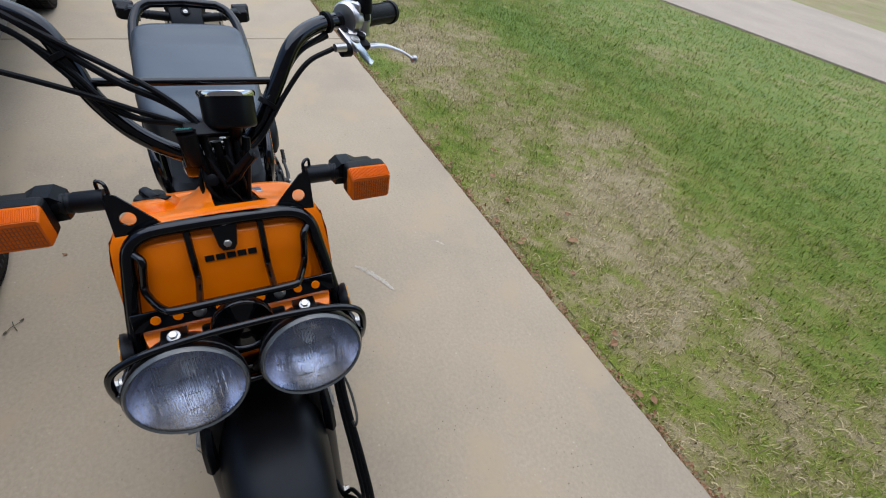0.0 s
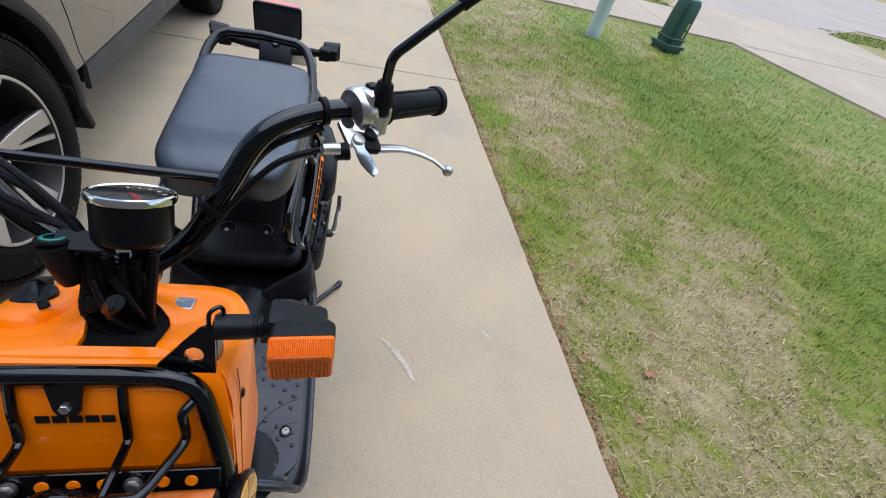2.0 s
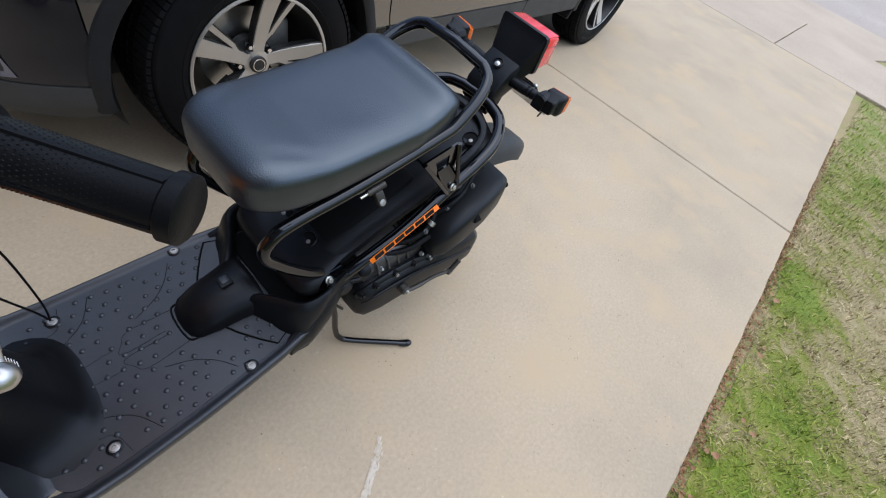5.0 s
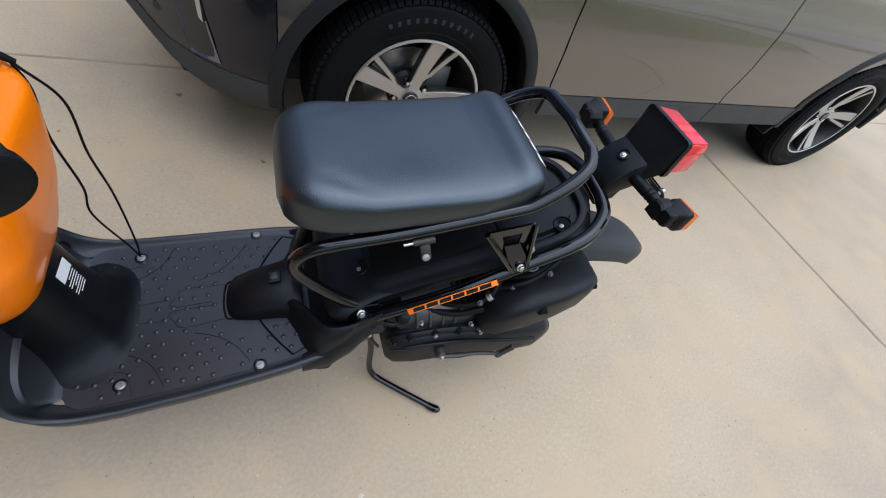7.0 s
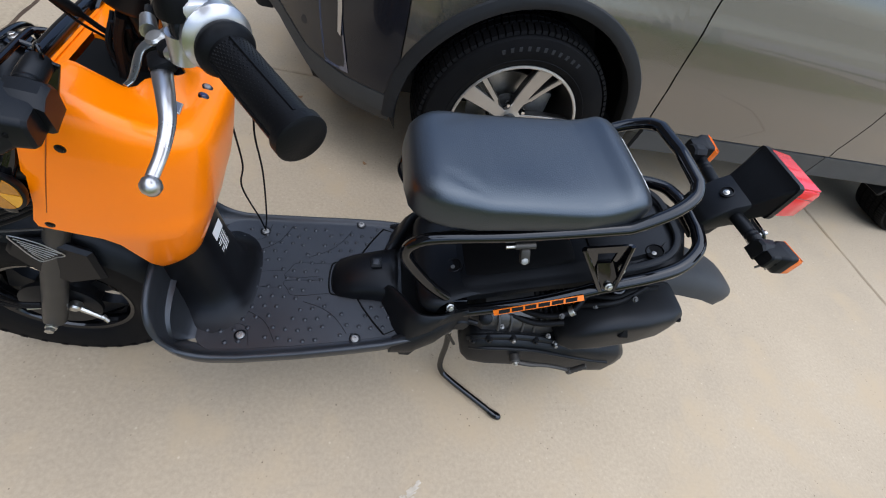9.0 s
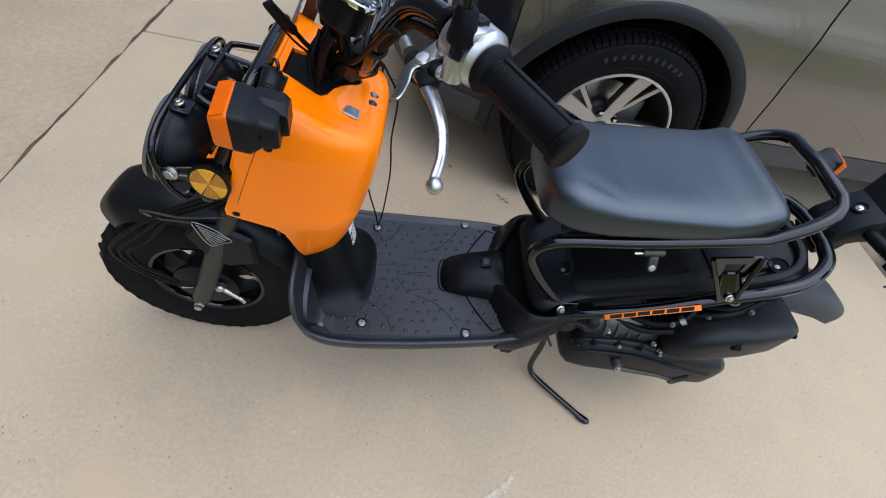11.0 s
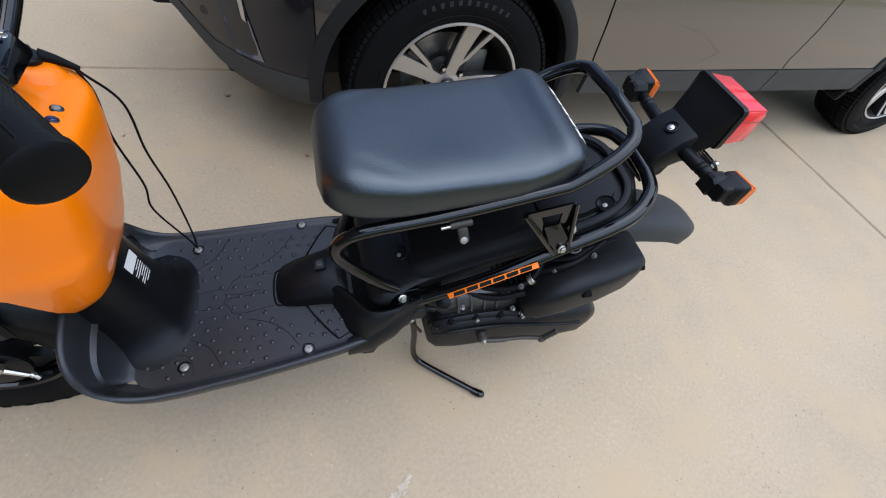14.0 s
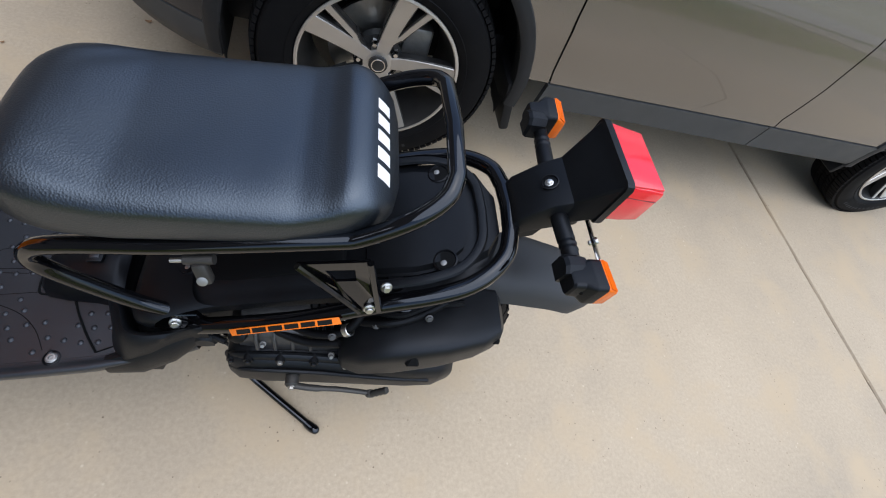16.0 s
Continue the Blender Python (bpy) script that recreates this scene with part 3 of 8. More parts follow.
def lawn_grass(name, count, box, seed, length, width, label, fade=0):
    """Many bent blades in one mesh: upright green ones and dry ones lying down."""
    r = np.random.default_rng(seed)
    x = r.uniform(box[0], box[1], count)
    y = r.uniform(box[2], box[3], count)
    keep = np.array([on_lawn(a, b) for a, b in zip(x, y)])
    x, y = x[keep], y[keep]
    # tufts: blades gather where a wavy field is high
    field = 1.6 * (patchy(x, y, 9.0, 21) - 0.5) + 1.2 * (patchy(x, y, 23.0, 22) - 0.5)
    chance = 0.66 + 0.34 * field
    if fade:
        chance = chance * np.clip((fade - y) / 1.6, 0, 1) * np.clip((x - box[0]) / 1.2, 0, 1) * np.clip((box[1] - x) / 1.0, 0, 1)
    keep = r.random(len(x)) < chance
    x, y, field = x[keep], y[keep], field[keep]
    n = len(x)
    turn = r.uniform(0, 2 * math.pi, n)
    lie = np.where(r.random(n) < 0.68, r.uniform(1.15, 1.5, n), r.uniform(0.3, 1.0, n))
    size = r.uniform(0.5, 1.2, n) * length * (0.85 + 0.3 * field.clip(-1, 1))
    half = r.uniform(0.6, 1.3, n) * width / 2
    ux, uy = np.cos(turn), np.sin(turn)
    out, upw = np.sin(lie) * size, np.cos(lie) * size
    out2, up2 = np.sin(lie + 0.35) * size, np.maximum(np.cos(lie + 0.35), -0.05) * size
    z0 = -0.028
    base = np.stack([x, y, np.full(n, z0)], 1)
    mid = base + np.stack([ux * out * 0.55, uy * out * 0.55, upw * 0.55 + 0.006], 1)
    tip = base + np.stack([ux * (out * 0.55 + out2 * 0.45), uy * (out * 0.55 + out2 * 0.45), upw * 0.55 + up2 * 0.45 + 0.006], 1)
    sidev = np.stack([-uy * half, ux * half, np.zeros(n)], 1)
    verts = np.stack([base - sidev, base + sidev, mid + sidev * 0.9, mid - sidev * 0.9, tip], 1).reshape(-1, 3)
    i = np.arange(n) * 5
    loops = np.stack([i, i + 1, i + 2, i + 3, i + 3, i + 2, i + 4], 1).ravel()
    starts = (np.arange(n)[:, None] * 7 + [0, 4]).ravel()
    me = bpy.data.meshes.new(name)
    me.vertices.add(n * 5)
    me.vertices.foreach_set("co", verts.ravel())
    me.loops.add(n * 7)
    me.loops.foreach_set("vertex_index", loops)
    me.polygons.add(n * 2)
    me.polygons.foreach_set("loop_start", starts)
    me.attributes.new("dryness", "FLOAT", "POINT").data.foreach_set("value", np.repeat(dryness(x, y, r), 5).astype(np.float32))
    me.materials.append(GRASS)
    me.update(calc_edges=True)
    return tagged(new(name, me), label, "grass", kind="stuff")


def thatch(name, xa, xb, ya, yb, step, label):
    """The mat of old stems and leaf that the blades stand in."""
    nx, ny = int((xb - xa) / step), int((yb - ya) / step)
    gx, gy = np.meshgrid(np.linspace(xa, xb, nx), np.linspace(ya, yb, ny), indexing="ij")
    gx, gy = gx.ravel(), gy.ravel()
    r = np.random.default_rng(8)
    z = -0.0275 + 0.003 * patchy(gx, gy, 11.0, 31) + r.uniform(-0.001, 0.001, len(gx))
    inside = np.array([on_lawn(a, b - 0.02) and on_lawn(a - 0.03, b + 0.02) for a, b in zip(gx, gy)])
    faces = []
    for i in range(nx - 1):
        for j in range(ny - 1):
            a = i * ny + j
            if inside[a] and inside[a + 1] and inside[a + ny] and inside[a + ny + 1]:
                faces.append((a, a + 1, a + ny + 1, a + ny))
    me = bpy.data.meshes.new(name)
    me.from_pydata(np.stack([gx, gy, z], 1).tolist(), [], faces)
    me.attributes.new("dryness", "FLOAT", "POINT").data.foreach_set("value", (0.6 * dryness(gx, gy, r) + 0.19).astype(np.float32))
    me.polygons.foreach_set("use_smooth", [True] * len(me.polygons))
    me.materials.append(THATCH)
    me.update()
    return tagged(new(name, me), label, "grass", kind="stuff")


thatch("lawn_thatch", -6.3, 4.5, 1.08, 8.0, 0.04, "matted short green and straw-coloured lawn stems")
thatch("verge_thatch", -9.7, -8.2, 1.5, 7.0, 0.06, "matted short green verge grass")
lawn_grass("lawn_grass", 560000, (-5.0, 3.0, 1.05, 5.0), 1, 0.030, 0.0020, "patchy spring lawn of green and straw-coloured blades", 5.0)
lawn_grass("lawn_grass", 220000, (-6.3, 4.5, 1.05, 8.0), 2, 0.040, 0.0048, "patchy spring lawn of green and straw-coloured blades")
lawn_grass("verge_grass", 26000, (-9.7, -8.2, 1.5, 7.0), 3, 0.06, 0.009, "green grass strip between sidewalk and street")
lawn_grass("verge_grass", 30000, (-12.4, -9.4, 12.2, 19.0), 4, 0.07, 0.016, "green grass strip beside the neighbouring driveway")


def leaf_geo(p, size, turn, rise, r):
    """A curled leaf with a mid fold."""
    m = pose(*p, 0, 0, turn)
    rows = []
    for k in range(5):
        t = k / 4
        w = size * 0.38 * math.sin(math.pi * (0.08 + 0.86 * t))
        z = rise * (t - 0.5) ** 2 * 4 * size
        rows.append([m @ Vector(((t - 0.5) * size, -w, z + size * 0.12)), m @ Vector(((t - 0.5) * size, 0, z)), m @ Vector(((t - 0.5) * size, w, z + size * r))])
    return loft(rows, False)


rnd = random.Random(9)
leaves = [(-0.548, 1.115), (-0.15, 1.16), (-0.62, 1.32), (-0.28, 1.55), (-1.2, 1.2), (0.1, 1.3), (-0.9, 1.45), (-0.45, 1.28), (-1.6, 1.14), (0.45, 1.22),
          (-0.05, 1.42), (-1.0, 1.13), (-2.0, 1.1), (0.7, 1.16), (-0.33, 1.13), (-0.8, 1.11)]
for lx, ly in leaves:
    for k in range(2):
        tagged(part("dry_leaf", leaf_geo((lx + rnd.uniform(-.04, .04), ly + rnd.uniform(-.015, .03), -0.006), rnd.uniform(0.02, 0.04), rnd.uniform(0, 360), rnd.uniform(0, .3), rnd.uniform(0, .2)), LEAF),
               "curled brown dry leaf lying in the lawn's edge", "leaf", "leaves along the driveway")
for lx, ly, s in ((-0.031, -0.80, 0.02), (0.272, -1.20, 0.022), (0.75, -1.15, 0.016), (0.62, -0.95, 0.012), (-0.55, -0.55, 0.016)):
    tagged(part("dry_leaf", leaf_geo((lx, ly, 0.002), s, rnd.uniform(0, 360), 0.25, 0.1), LEAF), "tiny dry leaf on the bare concrete", "leaf", "leaves on the driveway")
# a litter of crumbled leaves packed against the slab's rim
verts, faces = [], []
for k in range(1500):
    x = rnd.uniform(-4.5, 1.6)
    g = leaf_geo((x, edge_y(x) + abs(rnd.gauss(0.0, 0.018)) + 0.002, rnd.uniform(-0.02, -0.004)), rnd.uniform(0.006, 0.018), rnd.uniform(0, 360), rnd.uniform(0, .5), rnd.uniform(0, .4))
    m = len(verts)
    verts += g[0]
    faces += [[i + m for i in f] for f in g[1]]
tagged(part("leaf_litter", (verts, faces), LEAF), "crumbled brown leaves packed along the driveway edge", "leaf litter", kind="stuff")



def twig_geo(cx, cy, turn, s):
    """A forked green sprig with two leaves, lying flat."""
    m = pose(cx, cy, 0.003, 0, 0, turn) @ Matrix.Scale(s, 4)
    g = join(tube([(-0.03, 0, 0), (0, 0.002, 0.003), (0.03, 0.008, 0)], 0.0014, 6),
             tube([(-0.002, 0.002, 0.002), (0.008, -0.012, 0.005), (0.02, -0.024, 0.002)], 0.001, 6),
             tube([(0, 0.002, 0.002), (-0.004, 0.016, 0.004), (-0.014, 0.028, 0.001)], 0.001, 6),
             leaf_geo((0.021, -0.028, 0), 0.016, -40, 0.2, 0.1), leaf_geo((-0.018, 0.03, 0), 0.016, 120, 0.2, 0.1))
    return moved(g, m)


tagged(part("fallen_twig", twig_geo(-0.258, -0.651, 15, 0.75), TWIG), "small forked green twig lying on the concrete", "twig")
tagged(part("fallen_twig", twig_geo(0.66, -0.585, 30, 0.85), TWIG), "small forked green twig lying on the concrete", "twig")

# Out of view; added to block sky light and darken reflections
house = thing("unseen_house_wall", pose(2.95, 0, -0.03), "unseen plain dark brown brick house wall added at the driveway's head", "wall", kind="structure")
part("wall_face", rbox((0.3, 16, 5.0), pose(0, -3.0, 2.5), 0), BRICK, house)

# round utility post and the green box beside it
post = thing("utility_post", pose(-4.85, 3.15, -0.03), "pale green-grey round plastic utility marker post", "utility post")
part("shaft", lathe([(0.092, 0), (0.092, 0.10), (0.086, 0.108), (0.086, 0.80)], (0, 0, 0), (0, 0, 1), 32), GREYPOST, post)
part("cap", lathe([(0.090, 0.79), (0.094, 0.80), (0.094, 0.822), (0.082, 0.84)], (0, 0, 0), (0, 0, 1), 32), GREYPOST, post)
part("conduit", tube([(-0.16, 0.05, 0), (-0.16, 0.05, 0.50)], 0.05, 16), mat("brown_grey_conduit", (0.30, 0.29, 0.23), 0.6, 0, (0.24, 0.23, 0.18), 12, 0.7), post, "dull grey-brown pipe behind the post")
box = thing("utility_pedestal", pose(-4.98, 4.32, -0.03, 0, 0, 12), "dark green plastic cable pedestal with flared base", "utility pedestal")
part("base", loft([[Vector((x, y, z)) for x, y in rrect(w, w, 0.04)] for w, z in ((0.30, 0), (0.30, 0.05), (0.34, 0.06), (0.34, 0.10), (0.30, 0.11))]), GREENBOX, box)
part("cover", loft([[Vector((x, y, z)) for x, y in rrect(w, w, w * 0.22)] for w, z in ((0.27, 0.11), (0.25, 0.50), (0.24, 0.58), (0.20, 0.63), (0.12, 0.65))]), GREENBOX, box)
part("rim", loft([[Vector((x, y, z)) for x, y in rrect(w, w, 0.05)] for w, z in ((0.285, 0.16), (0.29, 0.165), (0.29, 0.18), (0.28, 0.185))]), GREENBOX, box)
for k in range(2):
    part("label_bar", rbox((0.003, 0.03, 0.075), pose(0.132, 0.04 - 0.0 * k, 0.24 + 0.10 * k), 0.001, 1), mat("faded_yellow_print", (0.55, 0.45, 0.15), 0.6), box)

# ---- the parked car ----
car = thing("car", pose(-3.156, -1.707, 0, 0, 0, 2.35), "grey metallic compact SUV with grey plastic cladding, parked", "car")
AX, WR = 2.66, 0.358   # front axle ahead of the rear one; wheel radius


def half_width(x, z):
    w = table(z, [(0.25, 0.84), (0.32, 0.885), (0.44, 0.897), (0.46, 0.893), (0.62, 0.908), (0.80, 0.906), (0.86, 0.895), (1.0, 0.88), (1.1, 0.855)])
    if x > 2.86:
        w *= 1 - 0.60 * ((x - 2.86) / 0.77) ** 2.4
    if x < -0.35:
        w *= 1 - 0.35 * ((-0.35 - x) / 0.62) ** 2.4
    return w


def low_edge(x):
    z = table(x, [(-0.95, 0.42), (-0.5, 0.32), (0.42, 0.31), (1.0, 0.32), (1.76, 0.337), (2.12, 0.335), (3.08, 0.262), (3.2, 0.270), (3.3, 0.290), (3.4, 0.348), (3.5, 0.45), (3.6, 0.50)])
    for c in (0, AX):
        d = abs(x - c)
        if d < 0.435:
            z = max(z, 0.35 + math.sqrt(0.435 ** 2 - d * d))
    return z


def side_panel(xa, xb, zlo, zhi, nu=24, nv=10, thick=0.02, proud=0.0):
    """A panel of the car's left side between two seams (functions of z) and two edges (functions of x)."""
    rows, inner = [], []
    for i in range(nu + 1):
        u = i / nu
        xm = lerp(xa(0.6), xb(0.6), u)
        row = []
        for j in range(nv + 1):
            z = lerp(zlo(xm), zhi(xm), j / nv)
            x = lerp(xa(z), xb(z), u)
            row.append(Vector((x, half_width(x, z) + proud, z)))
        rows.append(row)
    loops = []
    for row in rows:
        back = [p - Vector((0, thick, 0)) for p in row]
        loops.append(row + back[::-1])
    return loft(loops)


def both_sides(name, geo, material, label=""):
    part(name, geo, material, car, label)
    part(name, mirrored(geo), material, car, label)


def seam_f(z):
    return table(z, [(0.3, 2.10), (0.43, 2.118), (0.5, 2.130), (0.68, 2.157), (0.87, 2.166), (1.1, 2.168)])


def seam_m(z):
    return table(z, [(0.3, 1.16), (0.38, 1.09), (0.45, 1.105), (0.52, 1.10), (0.92, 1.105), (1.1, 1.09)])


def seam_r(z):
    return table(z, [(0.3, 0.44), (0.45, 0.43), (0.66, 0.34), (0.85, 0.05), (1.1, -0.05)])


belt = lambda x: table(x, [(-0.9, 1.10), (0, 1.08), (2.2, 1.03), (3.0, 0.96), (3.6, 0.72)])
clad_top = lambda x: 0.435
gap = 0.0035
both_sides("front_door", side_panel(lambda z: seam_m(z) + gap, lambda z: seam_f(z) - gap, clad_top, belt, 20, 16), CARPAINT)
both_sides("rear_door", side_panel(lambda z: seam_r(z) + gap, lambda z: seam_m(z) - gap, clad_top, belt, 20, 16), CARPAINT)
both_sides("front_fender", side_panel(lambda z: seam_f(z) + gap, lambda z: 3.10, lambda x: max(clad_top(x), low_edge(x)), belt, 48, 14), CARPAINT)
lip_top = lambda x: table(x, [(3.08, 0.380), (3.26, 0.386), (3.4, 0.412), (3.5, 0.50), (3.58, 0.545)])
both_sides("front_bumper", side_panel(lambda z: 3.104, lambda z: 3.58, lambda x: lip_top(x) + 0.004, lambda x: belt(x), 30, 12), CARSHADED, "grey bumper corner with dark reflections put into its colour")
both_sides("bumper_lip", side_panel(lambda z: 3.088, lambda z: 3.58, low_edge, lip_top, 30, 6, proud=0.004), CLAD, "grey plastic lower bumper lip")
both_sides("rear_quarter", side_panel(lambda z: -0.93, lambda z: seam_r(z) - gap, lambda x: max(clad_top(x), low_edge(x)), belt, 48, 12), CARPAINT)
both_sides("sill", side_panel(lambda z: 1.13, lambda z: 2.12, low_edge, lambda x: 0.430, 16, 8, proud=0.006), CLAD, "grey plastic sill cladding")
both_sides("sill", side_panel(lambda z: 0.40, lambda z: 1.124, low_edge, lambda x: 0.430, 16, 8, proud=0.006), CLAD, "grey plastic sill cladding")


def arch(cx, a0, a1):
    """A wheel-arch flare: a band round the opening, lapping the panel."""
    rows = []
    for k in range(49):
        a = radians(lerp(a0, a1, k / 48))
        sec = []
        for r, d in ((0.430, -0.05), (0.430, 0.003), (0.436, 0.008), (0.455, 0.010), (0.472, 0.007), (0.478, -0.004), (0.476, -0.05)):
            x, z = cx + r * math.cos(a), 0.35 + r * math.sin(a)
            sec.append(Vector((x, half_width(x, max(z, 0.32)) + d, z)))
        rows.append(sec)
    return loft(rows)


both_sides("arch_flare", arch(AX, -6, 184), CLAD_SHADED, "grey plastic wheel-arch flare, shade put into its colour")
both_sides("arch_flare", arch(0, -6, 186), CLAD_SHADED, "grey plastic wheel-arch flare, shade put into its colour")
for cx in (0, AX):
    rows = []
    for k in range(33):
        a = radians(lerp(-12, 192, k / 32))
        rows.append([Vector((cx + r * math.cos(a), y, 0.35 + r * math.sin(a))) for r, y in ((0.43, 0.87), (0.445, 0.80), (0.45, 0.55), (0.45, 0.50), (0.02, 0.50))])
    both_sides("wheel_well", loft(rows, False), CARTRIM)
both_sides("mud_guard", rbox((0.035, 0.20, 0.20), pose(2.205, 0.79, 0.305, 0, 14, 0), 0.01), CARTRIM, "black plastic mud guard")
both_sides("mud_guard", rbox((0.03, 0.14, 0.10), pose(0.435, 0.80, 0.28, 0, -20, 0), 0.01), CARTRIM, "black plastic mud guard")

# body under the panels: floor pan, nose, tail, hood, cabin
part("floor_pan", rbox((4.2, 1.30, 0.16), pose(1.3, 0, 0.34), 0.05), CARTRIM, car)
both_sides("inner_side", rbox((1.62, 0.03, 0.7), pose(1.26, 0.84, 0.68), 0.01), CARTRIM)
both_sides("inner_side", rbox((0.5, 0.3, 0.25), pose(AX, 0.66, 0.92), 0.03), CARTRIM)


def cross_row(x, zf, k=13):
    """A row of the bonnet, from side to side."""
    w = half_width(x, belt(x)) - 0.004
    return [Vector((x, w * math.sin(radians(lerp(-90, 90, i / (k - 1)))), belt(x) + (zf - belt(x)) * math.cos(radians(lerp(-90, 90, i / (k - 1)))) ** 0.6)) for i in range(k)]


def sheet(rows, thick=0.02):
    loops = [list(r) + [p - Vector((0, 0, thick)) for p in r][::-1] for r in rows]
    return loft(loops)


part("bonnet", sheet([cross_row(x, z) for x, z in ((2.22, 1.12), (2.6, 1.09), (3.0, 1.03), (3.3, 0.96), (3.48, 0.86))]), CARPAINT, car)
nose_rows = []
for z in (0.42, 0.52, 0.62, 0.72, 0.80):
    wx = half_width(3.57, z)
    nose_rows.append([Vector((3.57 + 0.07 * math.cos(radians(a)) - (z - 0.5) * 0.25 * max(0, z - 0.6), wx * math.sin(radians(a)), z)) for a in range(-90, 91, 12)])
part("grille_panel", loft([list(r) + [p - Vector((0.04, 0, 0)) for p in r][::-1] for r in nose_rows]), CARTRIM, car, "black front grille panel")
tail_rows = [[Vector((-0.92 - 0.05 * math.cos(radians(a)), half_width(-0.93, z) * math.sin(radians(a)), z)) for a in range(-90, 91, 12)] for z in (0.42, 0.6, 0.8, 1.0, 1.1)]
part("tailgate", loft([list(r) + [p + Vector((0.04, 0, 0)) for p in r][::-1] for r in tail_rows]), CARPAINT, car)
both_sides("fog_light_trim", loft([[Vector((3.296 + dx, half_width(3.296 + dx, z) + d, z)) for dx, z in ((0.004, 0.76), (0.014, 0.755), (0.004, 0.53), (-0.006, 0.52), (-0.006, 0.60))] for d in (-0.01, 0.006)]), ALLOY, "bright trim beside the fog light")
surround = []
for z, xa, xb in ((0.405, 3.335, 3.258), (0.45, 3.345, 3.268), (0.52, 3.355, 3.280), (0.60, 3.362, 3.292), (0.70, 3.366, 3.296), (0.78, 3.366, 3.296)):
    row = []
    for k in range(7):
        x = lerp(xa, xb, k / 6)
        row.append(Vector((x, half_width(x, z) + 0.004 - 0.022 * math.sin(math.pi * k / 6) * (z > 0.41), z)))
    surround.append(row + [p - Vector((0, 0.012, 0)) for p in row][::-1])
both_sides("fog_light_surround", loft(surround), POD, "glossy moulded fog light surround, sky reflection put into its colour")
both_sides("parking_sensor", disc((3.406, half_width(3.406, 0.50) - 0.002, 0.50), (0.55, 0.8, 0.05), 0.014, 0.004, 24), CARSHADED)
roof_rows = []
for x, z in ((1.50, 1.58), (1.2, 1.64), (0.4, 1.67), (-0.3, 1.64), (-0.62, 1.58)):
    roof_rows.append([Vector((x, 0.60 * math.sin(radians(a)), z - 0.06 + 0.06 * math.cos(radians(a)))) for a in range(-90, 91, 12)])
part("roof", sheet(roof_rows, 0.03), CARPAINT, car)


def pane(name, corners, parent):
    c = [Vector(p) for p in corners]
    n = (c[1] - c[0]).cross(c[3] - c[0]).normalized() * 0.006
    k = 8
    rows = [[c[0].lerp(c[3], j / k).lerp(c[1].lerp(c[2], j / k), i / k) for i in range(k + 1)] for j in range(k + 1)]
    return part(name, loft([r + [p - n for p in r][::-1] for r in rows]), DARKGLASS, parent)


pane("windscreen", [(2.26, 0.82, 1.06), (2.26, -0.82, 1.06), (1.50, -0.60, 1.52), (1.50, 0.60, 1.52)], car)
pane("rear_window", [(-0.80, -0.78, 1.10), (-0.80, 0.78, 1.10), (-0.62, 0.58, 1.52), (-0.62, -0.58, 1.52)], car)
for s in (1, -1):
    for x0, x1, t0, t1 in ((1.14, 2.16, 1.10, 1.44), (0.28, 1.06, 0.36, 1.02), (-0.72, 0.20, -0.58, 0.28)):
        q = [(x0, s * 0.862, 1.07), (x1, s * 0.862, 1.07), (t1, s * 0.615, 1.51), (t0, s * 0.615, 1.51)]
        pane("side_window", q if s > 0 else q[::-1], car)
    for a, b in (((2.24, 0.855, 1.06), (1.48, 0.61, 1.53)), ((1.10, 0.86, 1.06), (1.06, 0.615, 1.53)), ((0.24, 0.86, 1.06), (0.32, 0.615, 1.53)), ((-0.80, 0.80, 1.08), (-0.62, 0.60, 1.53))):
        part("pillar", tube([(a[0], s * a[1], a[2]), (b[0], s * b[1], b[2])], 0.035, 8), CARTRIM, car)


MARK = mat("moulded_mark_rubber", (0.015, 0.015, 0.0155), 0.7)


